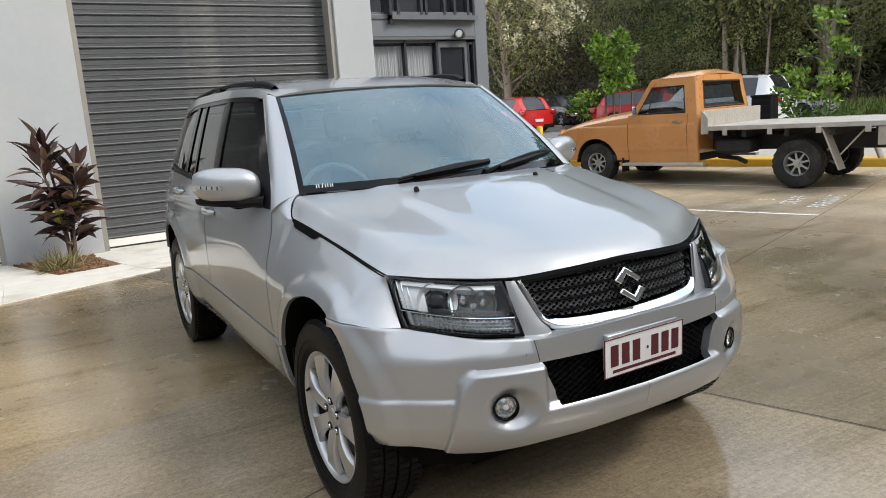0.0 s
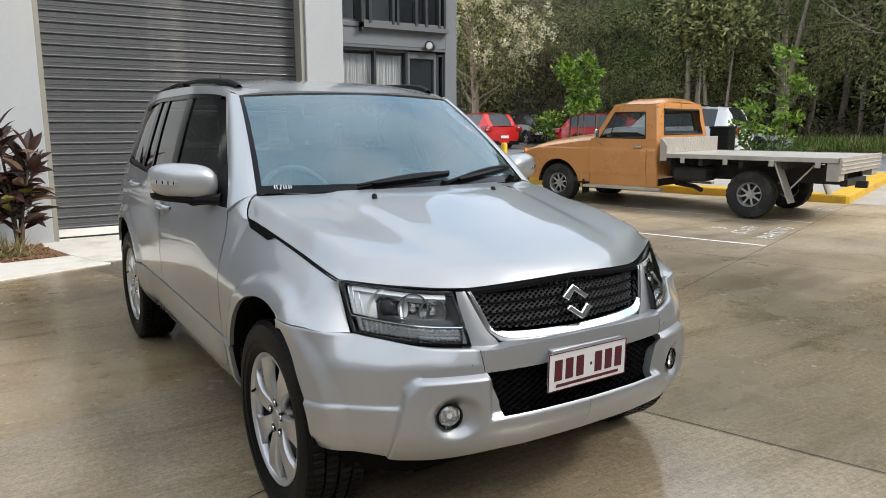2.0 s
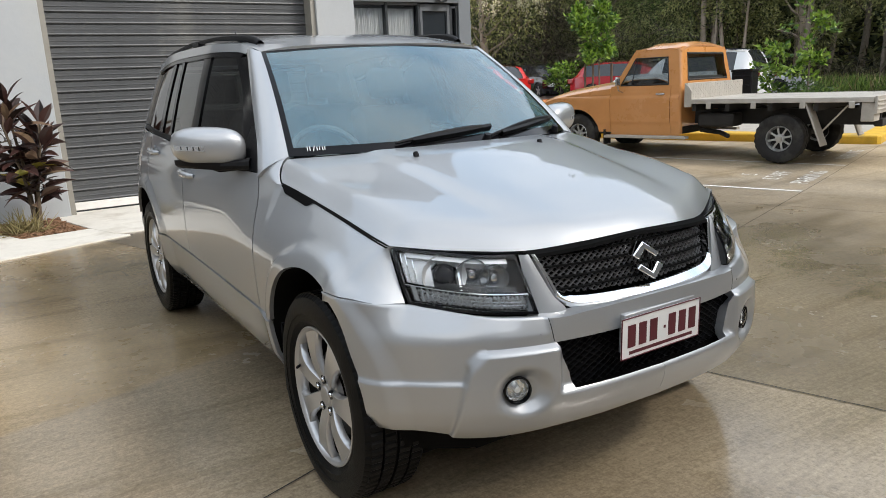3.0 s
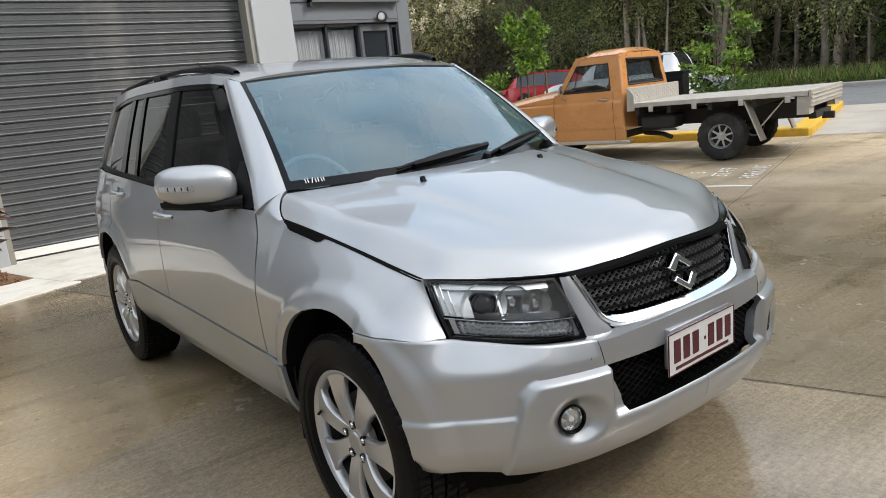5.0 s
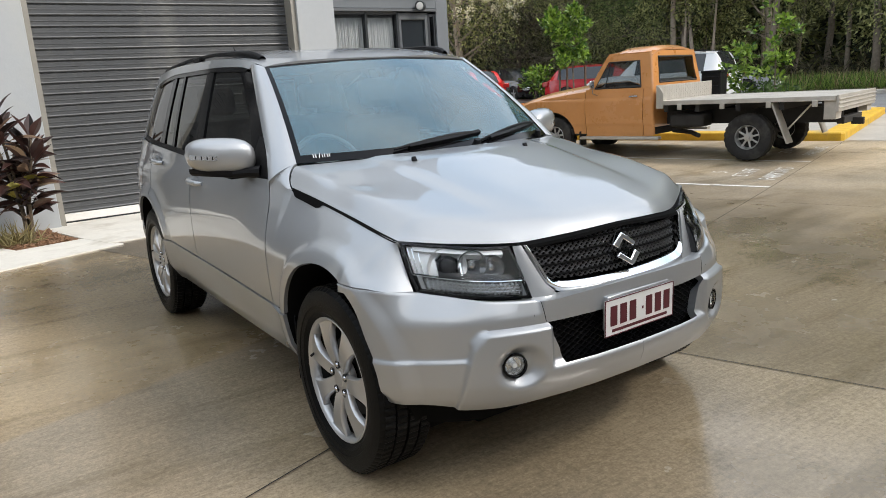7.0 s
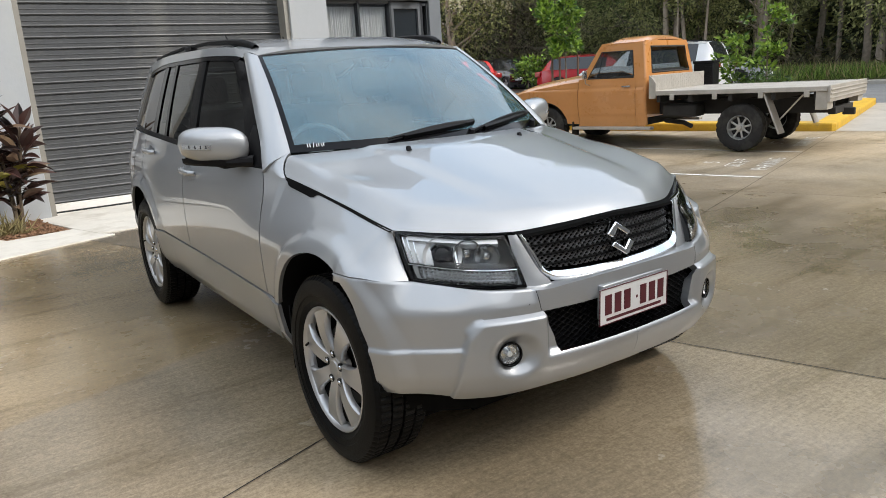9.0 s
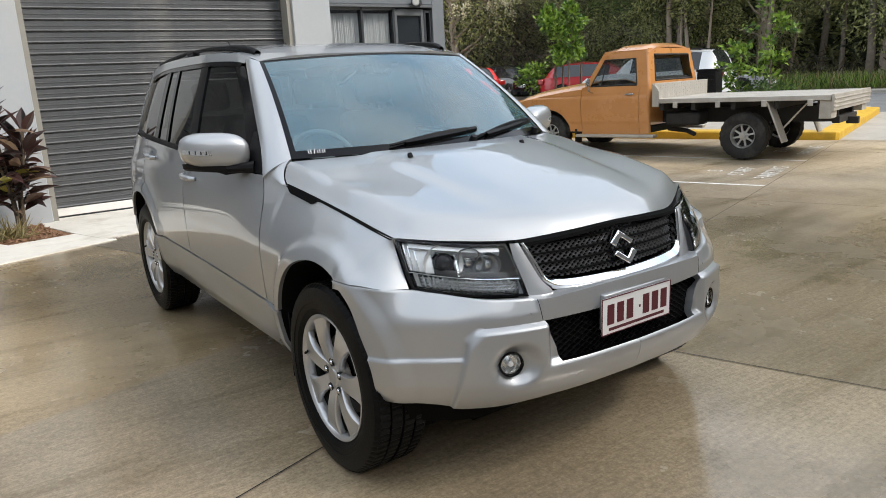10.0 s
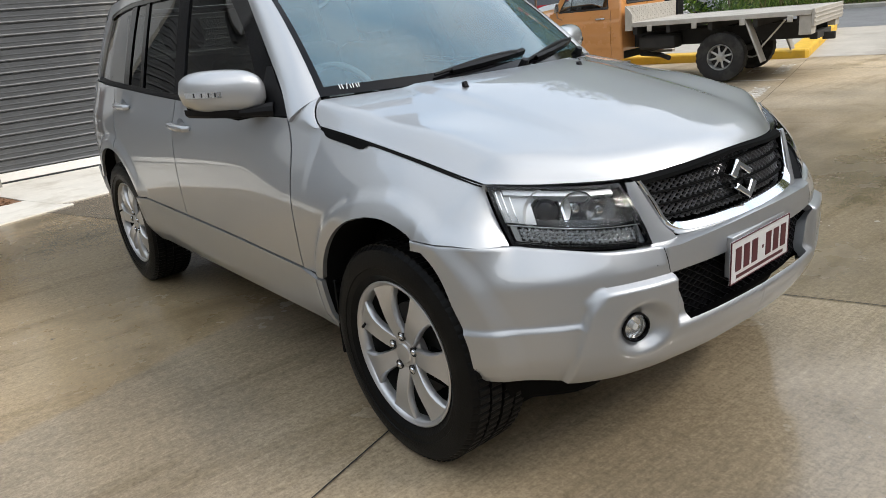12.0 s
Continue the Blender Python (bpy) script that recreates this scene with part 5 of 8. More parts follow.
# number plate with plain bars for its writing
PY, PZ = -2.012, 0.594
plate = part("number_plate", boxes((-0.186, 0.186, PY, PY + 0.004, PZ - 0.064, PZ + 0.064)), PLATE_WHITE, car, "white number plate with maroon bars", bevel=0.0015)
mount = part("plate_mount", boxes((-0.165, 0.165, PY + 0.0055, PY + 0.03, PZ - 0.05, PZ + 0.074)), SILVER, car, bevel=0.004)
for x0, x1 in ((-0.158, -0.124), (-0.108, -0.074), (-0.058, -0.024), (0.030, 0.064), (0.080, 0.114), (0.130, 0.164)):
    part("plate_bar", boxes((x0, x1, PY - 0.0015, PY + 0.001, PZ - 0.030, PZ + 0.040)), PLATE_MAROON, plate)
part("plate_bar", boxes((-0.150, 0.150, PY - 0.0012, PY + 0.001, PZ - 0.052, PZ - 0.042)), PLATE_MAROON, plate)
part("plate_bar", boxes((0.008, 0.016, PY - 0.0012, PY + 0.001, PZ - 0.002, PZ + 0.008)), PLATE_MAROON, plate)
rim = bmesh.new()
for d in ((-0.186, 0.186, PY - 0.002, PY + 0.002, PZ + 0.0615, PZ + 0.064), (-0.186, 0.186, PY - 0.002, PY + 0.002, PZ - 0.064, PZ - 0.0615), (-0.186, -0.1835, PY - 0.002, PY + 0.002, PZ - 0.0615, PZ + 0.0615), (0.1835, 0.186, PY - 0.002, PY + 0.002, PZ - 0.0615, PZ + 0.0615)):
    box(rim, *d)
part("plate_rim", rim, PLATE_MAROON, plate)


turn_plate = Matrix.Translation((0, PY, PZ)) @ pose(0, 0, 0, 0, 1.0, 2.5) @ Matrix.Translation((0, -PY, -PZ))
plate.matrix_basis = mount.matrix_basis = turn_plate

# headlamps


def curve_at(pts, t):
    n = len(pts) - 1
    return Vector([smooth_read([i / n for i in range(n + 1)], [p[a] for p in pts], t) for a in range(3)])


def lamp_pt(s, u, v, inward=0.0):
    a, b = curve_at(LAMP_LOW, u), curve_at(LAMP_TOP, u)
    p = a.lerp(b, v)
    out = Vector((0.42 + 0.3 * u, -0.85, 0.30)).normalized()
    p += Vector((-0.006, 0.014, 0.0)) * math.sin(math.pi * v) * max(0.0, (u - 0.6) / 0.4)
    p += out * (0.016 * 4 * v * (1 - v) - inward)
    return Vector((s * p.x, p.y, p.z))


def lamp_patch(s, u0, u1, v0, v1, inward, n=16, k=8):
    return grid_mesh([[lamp_pt(s, u0 + (u1 - u0) * i / n, v0 + (v1 - v0) * j / k, inward) for j in range(k + 1)] for i in range(n + 1)])


for s in (-1, 1):
    shell = lamp_patch(s, 0, 1, 0, 1, 0.11)
    ring = [(i / 12, 0.0) for i in range(12)] + [(1.0, i / 6) for i in range(6)] + [(1 - i / 12, 1.0) for i in range(12)] + [(0.0, 1 - i / 6) for i in range(7)]
    grid_mesh([[lamp_pt(s, u, v, d) for d in (0.11, 0.006)] for u, v in ring], shell)
    lamp = part("headlamp", shell, LAMP_DARK, car, "clear headlamp with a projector, reflector and ribbed indicator")
    cover = part("lamp_cover", orient(lamp_patch(s, 0.0, 1.0, 0.0, 1.0, -0.003, 24, 12), (0, -1.0, 0.7)), LAMP_GLASS, lamp, "clear plastic lamp cover")
    cover.visible_shadow = False
    bm = bmesh.new()
    for u0, u1, v0, v1 in ((0, 1, -0.015, 0.035), (0, 1, 0.965, 1.0), (-0.01, 0.025, 0, 1), (0.975, 1.0, 0, 1)):
        grid_mesh([[lamp_pt(s, u0 + (u1 - u0) * i / 20, v0 + (v1 - v0) * j / 4, 0.002) for j in range(5)] for i in range(21)], bm)
    part("lamp_seal", lip(orient(bm, (0, -1.0, 0.7)), 0.02), GLOSS_BLACK, lamp)
    out = Vector((s * 0.5, -0.82, 0.12)).normalized()
    # the indicator along the bottom: a smooth end, a faceted middle, a bright end
    part("lamp_ledge", lip(orient(lamp_patch(s, 0.02, 0.98, 0.318, 0.345, 0.010, 20, 2), (0, -1.0, 0.7)), 0.05), GLOSS_BLACK, lamp)
    part("lamp_bright_line", lip(orient(lamp_patch(s, 0.03, 0.97, 0.318, 0.332, 0.006, 20, 2), (0, -1.0, 0.7)), 0.008), CHROME, lamp)
    indicator = part("indicator", lip(orient(lamp_patch(s, 0.03, 0.95, 0.06, 0.310, 0.034, 16, 3), (0, -1.0, 0.7)), 0.02), DIM_REFLECTOR, lamp, "clear faceted indicator")
    facets = bmesh.new()
    for i in range(22):
        for j in range(4):
            u0, u1, v0, v1 = 0.05 + 0.86 * i / 22, 0.05 + 0.86 * (i + 1) / 22, 0.07 + 0.235 * j / 4, 0.07 + 0.235 * (j + 1) / 4
            ring = [facets.verts.new(lamp_pt(s, u, v, 0.032)) for u, v in ((u0, v0), (u1, v0), (u1, v1), (u0, v1))]
            tip = facets.verts.new(lamp_pt(s, u0 + (u1 - u0) * (0.3 + 0.4 * ((i * 7 + j * 3) % 5) / 4), (v0 + v1) / 2, 0.024))
            for a in range(4):
                facets.faces.new((ring[a], ring[(a + 1) % 4], tip))
    bmesh.ops.recalc_face_normals(facets, faces=facets.faces)
    part("indicator_facets", facets, REFLECTOR, indicator, smooth=False)
    # the projector, its bright crescent and the bulb bowls
    back = out.to_track_quat("Z", "Y").to_matrix().to_4x4()
    m = Matrix.Translation(lamp_pt(s, 0.69, 0.60, 0.060)) @ back
    bm = lathe([(0.036 * math.cos(a), 0.036 * math.sin(a)) for a in (math.pi * 0.62 * i / 10 for i in range(11))], axis="z", sides=28)
    bm.transform(m)
    part("projector_lens", bm, GLOSS_BLACK, lamp, "dark glass projector lens")
    bm = lathe([(0.004, 0.039), (0.010, 0.042), (0.010, 0.046), (0.002, 0.048)], axis="z", sides=32)
    bm.transform(m)
    part("bezel_ring", bm, CHROME, lamp)
    bm = lathe([(0.000, 0.047), (0.014, 0.056), (0.022, 0.066)], axis="z", sides=32)
    bm.transform(m)
    part("projector_dish", bm, SATIN, lamp)
    for u, v, r in ((0.46, 0.66, 0.046), (0.27, 0.62, 0.040)):
        m = Matrix.Translation(lamp_pt(s, u, v, 0.058)) @ back
        bm = lathe([(0.026, r + 0.004), (0.026, r), (0.010, r * 0.86), (-0.010, r * 0.55), (-0.018, 0.012), (-0.018, 0.0)], axis="z", sides=28)
        bm.transform(m)
        part("reflector_bowl", bm, DIM_REFLECTOR, lamp, "smoked reflector bowl")
        bm = lathe([(-0.018, 0.013), (0.010, 0.013), (0.018, 0.009), (0.020, 0.0)], axis="z", sides=14)
        bm.transform(m)
        part("bulb_cap", bm, CHROME, lamp)
    part("lamp_band", lip(orient(lamp_patch(s, 0.10, 0.92, 0.845, 0.965, 0.016, 20, 2), (0, -1, 0.7)), 0.03), SATIN, lamp)
    part("lamp_bracket", lip(orient(lamp_patch(s, 0.565, 0.582, 0.36, 0.80, 0.040, 3, 6), (0, -1, 0.7)), 0.03), CHROME, lamp)
    part("lamp_tray", lip(orient(lamp_patch(s, 0.10, 0.80, 0.345, 0.46, 0.040, 16, 3), (0, -1, 0.7)), 0.04), LAMP_DARK, lamp)
    side = part("side_reflector", lip(orient(lamp_patch(s, 0.775, 0.97, 0.36, 0.95, 0.036, 6, 6), (0, -1, 0.7)), 0.03), SATIN, lamp)
    for u, w in ((0.885, 0.006), (0.925, 0.006), (0.955, 0.006)):
        part("side_rib", lip(orient(lamp_patch(s, u, u + w, 0.38, 0.93, 0.026, 1, 6), (0, -1, 0.7)), 0.012), CHROME, side)

# fog lamps
for s in (-1, 1):
    c = Vector((s * 0.515, lerp(PLAN, 0.515) - 0.011, 0.500))
    out = Vector((s * 0.33, -0.94, 0.0)).normalized()
    m = Matrix.Translation(c) @ out.to_track_quat("Z", "Y").to_matrix().to_4x4()
    bm = lathe([(-0.012, 0.0425), (-0.003, 0.0405), (-0.004, 0.037), (-0.030, 0.034), (-0.030, 0.0)], axis="z", sides=32)
    bm.transform(m)
    fog = part("fog_lamp", bm, GLOSS_BLACK, car, "round fog lamp in a dished silver pod")
    bm = lathe([(-0.014, 0.034), (-0.024, 0.026), (-0.028, 0.012), (-0.029, 0.0)], axis="z", sides=32)
    bm.transform(m)
    part("fog_reflector", bm, REFLECTOR, fog)
    bm = lathe([(-0.028, 0.010), (-0.012, 0.009), (-0.010, 0.0)], axis="z", sides=14)
    bm.transform(m)
    part("fog_bulb", bm, SATIN, fog)
    bm = lathe([(-0.010, 0.036), (-0.004, 0.030), (0.001, 0.016), (0.002, 0.0)], axis="z", sides=32)
    bm.transform(m)
    part("fog_lens", bm, LAMP_GLASS, fog).visible_shadow = False

# ---- wheels ----
def tyre_mesh(radius, width, sides=320):
    """A tyre with circumferential grooves and cut tread blocks; turned about x, outer face at +x."""
    w = width / 2
    prof = [(-w * 0.80, 0.235), (-w, 0.275), (-w * 1.02, 0.305), (-w * 0.93, radius - 0.016), (-w * 0.80, radius - 0.004)]
    edges = [-0.80, -0.46, -0.40, -0.05, 0.05, 0.40, 0.46, 0.80]
    for a, b in zip(edges[0::2], edges[1::2]):
        prof += [(a * w, radius - 0.001), (b * w, radius)]
        if b < 0.8:
            prof += [(b * w + 0.001, radius - 0.011), ((b + 0.055) * w, radius - 0.011)]
    prof += [(w * 0.80, radius - 0.004), (w * 0.93, radius - 0.016), (w * 1.02, 0.305), (w * 1.015, 0.285), (w * 0.99, 0.283), (w * 0.97, 0.262), (w * 0.80, 0.235)]
    rows = []
    for i in range(sides):
        a = 2 * math.pi * i / sides
        cut = i % 4 == 0
        row = []
        for x, r in prof:
            rr = r - (0.0045 if cut and 0.45 * w < abs(x) < 0.84 * w and r > radius - 0.008 else 0.004 if (i + 2) % 4 == 0 and abs(x) < 0.45 * w and r > radius - 0.005 else 0)
            row.append((x, rr * math.cos(a + 0.02 * x / w), rr * math.sin(a + 0.02 * x / w)))
        rows.append(row)
    bm = grid_mesh(rows + [rows[0]])
    bmesh.ops.remove_doubles(bm, verts=bm.verts, dist=1e-5)
    bmesh.ops.recalc_face_normals(bm, faces=bm.faces)
    return bm


def spoke_mesh(n, i, face, r0, r1, half0, half1, drop=0.03):
    """One rounded spoke from the hub to the rim; outer side towards +x."""
    a = 2 * math.pi * i / n
    rows = []
    for k in range(9):
        t = k / 8
        r = r0 + (r1 - r0) * t
        h = half0 + 0.010 * t + (half1 - half0) * t**5
        top = face - drop * (1 - t) * 0.55 - 0.010 * t * t + 0.012 * math.sin(math.pi * t) 
        row = []
        for q, dz in ((-1.0, -0.024), (-0.97, -0.007), (-0.86, -0.001), (-0.30, -0.002), (0.30, -0.002), (0.86, -0.001), (0.97, -0.007), (1.0, -0.024)):
            yy, zz = r, q * h
            row.append((top + dz, yy * math.cos(a) - zz * math.sin(a), yy * math.sin(a) + zz * math.cos(a)))
        rows.append(row)
    bm = grid_mesh(rows)
    bmesh.ops.recalc_face_normals(bm, faces=bm.faces)
    bm.normal_update()
    if sum(f.normal.x for f in bm.faces) < 0:
        bmesh.ops.reverse_faces(bm, faces=bm.faces)
    return bm


def make_wheel(turn, spin=0.0):
    """An alloy wheel about the origin, outer side towards +x, under the car."""
    wheel = new("wheel")
    wheel.parent = car
    wheel["label"] = "seven-spoke silver alloy wheel with a black road tyre"
    part("tyre", tyre_mesh(0.356, 0.225), RUBBER, wheel, "black rubber tyre with block tread", sharp=28)
    bm = lathe([(0.080, 0.236), (0.098, 0.240), (0.100, 0.236), (0.096, 0.228), (0.086, 0.222), (0.060, 0.219)], sides=64)
    part("rim", bm, ALLOY, wheel, "silver alloy rim")
    part("rim_barrel", lathe([(0.060, 0.219), (-0.02, 0.205), (-0.10, 0.214), (-0.10, 0.236)], sides=48), STEEL_DARK, wheel, "dark inner barrel of the rim")
    for i in range(7):
        part("spoke", spoke_mesh(7, i + spin, 0.098, 0.045, 0.231, 0.027, 0.066), ALLOY, wheel)
    bm = lathe([(0.05, 0.086), (0.070, 0.082), (0.076, 0.068), (0.080, 0.050), (0.083, 0.046), (0.083, 0.034), (0.087, 0.030), (0.088, 0.0)], sides=40)
    part("hub", bm, ALLOY, wheel, "silver hub cap")
    for i in range(5):
        a = 2 * math.pi * (i + 0.3) / 5
        bm = lathe([(0.066, 0.0095), (0.086, 0.0092), (0.090, 0.0080), (0.092, 0.0055), (0.092, 0.0)], sides=12, center=(0, 0.057 * math.cos(a), 0.057 * math.sin(a)))
        part("wheel_nut", bm, REFLECTOR, wheel)
        # dark ring in place of the shaded recess round the nut
        bm = lathe([(0.0785, 0.0165), (0.0875, 0.0155), (0.0865, 0.0130), (0.078, 0.0120)], sides=14, center=(0, 0.057 * math.cos(a), 0.057 * math.sin(a)))
        part("nut_pocket_shade", bm, STEEL_DARK, wheel)
    bm = lathe([(0.005, 0.045), (0.030, 0.060), (0.030, 0.150), (0.010, 0.150), (0.010, 0.045)], sides=40)
    part("brake_disc", bm, STEEL_DARK, wheel, "dull steel brake disc")
    part("wheel_backing", lathe([(-0.03, 0.0), (-0.03, 0.205)], sides=32), DARK_VOID, wheel)
    part("valve", tube([(0.085, 0.205 * math.cos(2.9), 0.205 * math.sin(2.9)), (0.11, 0.190 * math.cos(2.9), 0.190 * math.sin(2.9))], 0.005, sides=6), BLACK_PLASTIC, wheel)
    wheel.matrix_basis = turn
    return wheel


FRONT_STEER = 0.0
make_wheel(pose(-0.768, -1.32, 0.355, 0, 0, 180 + FRONT_STEER), 0.1)
make_wheel(pose(-0.775, 1.32, 0.355, 0, 0, 180), 0.35)
make_wheel(pose(0.768, -1.32, 0.355, 0, 0, FRONT_STEER), 0.5)
make_wheel(pose(0.775, 1.32, 0.355), 0.2)

# wheel housings, flaps and the dark underside
for hub in HUBS:
    for s in (-1, 1):
        rows = []
        for i in range(19):
            a = math.radians(-35 + 250 * i / 18)
            y, z = hub + (ARCH_R + 0.004) * math.cos(a), ARCH_Z + (ARCH_R + 0.004) * math.sin(a)
            rows.append([(s * (side_x(y, max(0.3, z)) - 0.012), y, z), (s * 0.50, y, z)])
        part("wheel_housing", grid_mesh(rows), DARK_VOID, car)
        part("housing_wall", boxes((s * 0.50 - 0.005, s * 0.50 + 0.005, hub - 0.44, hub + 0.44, 0.25, 0.83)), DARK_VOID, car)
        part("mud_flap", boxes((s * 0.80 - 0.062, s * 0.80 + 0.062, hub + 0.362, hub + 0.374, 0.24, 0.52)), BLACK_PLASTIC if hub > 0 else GLOSS_BLACK, car, bevel=0.006)
part("underbody", boxes((-0.50, 0.50, -1.70, 1.95, 0.21, 0.36), (-0.66, 0.66, -0.88, 0.90, 0.25, 0.40)), DARK_VOID, car)


def flap_panel(s):
    """The silver end of the sill behind the front wheel."""
    return grid_mesh([[(s * (side_x(y, z) + 0.006), y, z) for z in (0.27, 0.33, 0.40, 0.47, 0.528)] for y in (-0.955, -0.94, -0.918)])


both("sill_end", flap_panel, SILVER)

# ---- rear end ----
def tail(z):
    return lerp([(0.3, 2.02), (0.45, 2.10), (0.62, 2.10), (0.9, 2.075), (1.15, 2.04), (1.5, 1.93), (1.58, 1.89)], z)


def rear_x(z):
    return side_x(2.04, z) if z < 1.15 else lerp([(1.15, side_x(2.04, 1.15)), (1.55, 0.575)], z)


rows = [[Vector((rear_x(z) * q, tail(z) + 0.05 - 0.09 * q * q, z)) for q in [-1 + 2 * i / 20 for i in range(21)]] for z in [0.62 + 0.93 * j / 20 for j in range(21)]]
part("tailgate", lip(orient(grid_mesh(rows, skip=lambda i, j: 11 < i < 19 and 2 <= j <= 17))), SILVER, car)
both("rear_corner", lambda s: grid_mesh([[(s * ((house_x(1.80, z) + 0.002) * (1 - k) + (rear_x(z) - 0.004) * k), 1.80 * (1 - k) + (tail(z) - 0.036) * k, z) for k in (0, 0.33, 0.66, 1.0)] for z in [1.13 + 0.42 * j / 8 for j in range(9)]]), SILVER, folded=False)
rows = [[Vector((rear_x(z) * q, tail(z) + 0.046 - 0.09 * q * q, z)) for q in [-0.8 + 1.6 * i / 16 for i in range(17)]] for z in [1.16 + 0.36 * j / 8 for j in range(9)]]
part("rear_window", orient(grid_mesh(rows)), TINT_GLASS, car, "dark tinted rear window")
rows = [[Vector(((side_x(1.95, z) + 0.01) * q, tail(z) + 0.07 - 0.10 * abs(q) ** 3, z)) for q in [-1 + 2 * i / 24 for i in range(25)]] for z in [0.30 + 0.315 * j / 8 for j in range(9)]]
part("rear_bumper", lip(orient(grid_mesh(rows))), SILVER, car)
both("bumper_corner", lambda s: side_panel(s, 1.73, 1.96, lambda y: 0.30, lambda y: 0.596, n=8, rows=8), SILVER)
both("tail_lamp", lambda s: side_panel(s, 1.99, 2.072, lambda y: 0.80, lambda y: 1.13, n=5, rows=8, off=0.008), RED_LENS, "red tail lamp")

# ---- mirrors and handles ----
for s in (-1, 1):
    bm = bmesh.new()
    rows = []
    for i in range(25):
        u = -1 + 2 * i / 24
        taper = (1 - abs(u) ** 3.2) ** 0.42 if abs(u) < 1 else 0.0
        cx, cz = 0.928 + 0.136 * u, 1.152 + 0.012 * u
        hz = 0.079 * taper * (1.0 - 0.06 * u)
        dy = 0.095 * taper
        row = []
        for k in range(24):
            a = 2 * math.pi * k / 24
            c, q = math.cos(a), math.sin(a)
            yy = math.copysign(abs(c) ** 0.75, c)
            zz = math.copysign(abs(q) ** 0.72, q)
            row.append((s * cx, -0.515 + 0.12 * (u + 1) * 0.5 * 0.9 + (yy * dy if yy < 0 else yy * dy * 0.35), cz + zz * hz))
        rows.append(row)
    grid_mesh(rows, bm, close=True)
    bmesh.ops.recalc_face_normals(bm, faces=bm.faces)
    mirror = part("door_mirror", bm, SILVER, car, "silver door mirror with an indicator strip", sharp=60)
    shell = grid_mesh([[(s * (0.930 + 0.128 * u * k), -0.512 + 0.054 * (u + 1) - (0.080 if w < 0 else 0.030) * abs(w) ** 0.8 * k * (1 if w < 0 else -1) * (1 - abs(u) ** 3) ** 0.5, z + 0.012 * u) for u, w in [(math.cos(2 * math.pi * m / 28), math.sin(2 * math.pi * m / 28)) for m in range(28)]] for k, z in ((0.2, 1.060), (0.86, 1.062), (0.95, 1.072), (0.96, 1.092))], close=True)
    bmesh.ops.recalc_face_normals(shell, faces=shell.faces)
    part("mirror_shell", shell, BLACK_PLASTIC, mirror, "black lower shell of the mirror")
    part("mirror_arm", tube([(s * 0.80, -0.60, 1.075), (s * 0.84, -0.57, 1.076), (s * 0.90, -0.53, 1.076)], [0.030, 0.022, 0.018], sides=10), BLACK_PLASTIC, mirror)
    sail = bmesh.new()
    grid_mesh([[(s * (house_x(y, z) + 0.005), y, z) for z, y in ((zb + (zt - zb) * j / 4, y) for j in range(5))] for y, zb, zt in [(-0.70 + 0.20 * i / 6, belt(-0.7) + 0.002, belt(-0.7) + 0.02 + 0.15 * min(1.0, i / 5)) for i in range(7)]], sail)
    part("mirror_foot", lip(orient(sail), 0.012), BLACK_PLASTIC, mirror)
    rows = []
    for i in range(11):
        u = 0.25 + 0.70 * i / 10
        taper = (1 - abs(u) ** 3.2) ** 0.42
        rows.append([(s * (0.929 + 0.136 * u), -0.515 + 0.108 * (u + 1) * 0.5 - 0.097 * taper, 1.146 + 0.012 * u + dz) for dz in (-0.010, 0.010)])
    part("indicator_strip", lip(orient(grid_mesh(rows), (s * 0.92, -0.2, 1.14)), 0.004), REFLECTOR, mirror, "clear indicator strip")
    for i in (2, 4, 6, 8):
        u = 0.25 + 0.70 * i / 10
        taper = (1 - abs(u) ** 3.2) ** 0.42
        part("strip_division", boxes((s * (0.929 + 0.136 * u) - 0.002, s * (0.929 + 0.136 * u) + 0.002, -0.5165 + 0.108 * (u + 1) * 0.5 - 0.097 * taper, -0.510 + 0.108 * (u + 1) * 0.5 - 0.097 * taper, 1.139 + 0.012 * u, 1.153 + 0.012 * u)), LAMP_DARK, mirror)
    bm = grid_mesh([[(s * (0.83 + 0.20 * i / 6), -0.465 + 0.095 * i / 6, 1.095 + 0.095 * j / 4) for j in range(5)] for i in range(7)])
    part("mirror_glass", bm, CHROME, mirror)
    for y, z in ((0.195, 0.982), (1.060, 1.040)):
        pts = [(s * (side_x(y, z) + o), y + dy, z + 0.004 * dy / 0.1) for dy, o in ((-0.105, 0.006), (-0.085, 0.026), (-0.03, 0.034), (0.03, 0.034), (0.085, 0.026), (0.105, 0.006))]
        bm = bmesh.new()
        tube(pts, [0.010, 0.014, 0.015, 0.015, 0.014, 0.010], bm, sides=10)
        part("door_handle", bm, SILVER, car, "silver pull handle")
        rows = [[(s * (side_x(y, z) - 0.010 * (1 - (i / 5) ** 2) + 0.002), y + 0.05 * (i / 5) * math.cos(a), z + 0.036 * (i / 5) * math.sin(a)) for i in range(6)] for a in [2 * math.pi * k / 20 for k in range(20)]]
        bm = grid_mesh(rows + [rows[0]])
        part("handle_cup", orient(bm), SILVER, car)

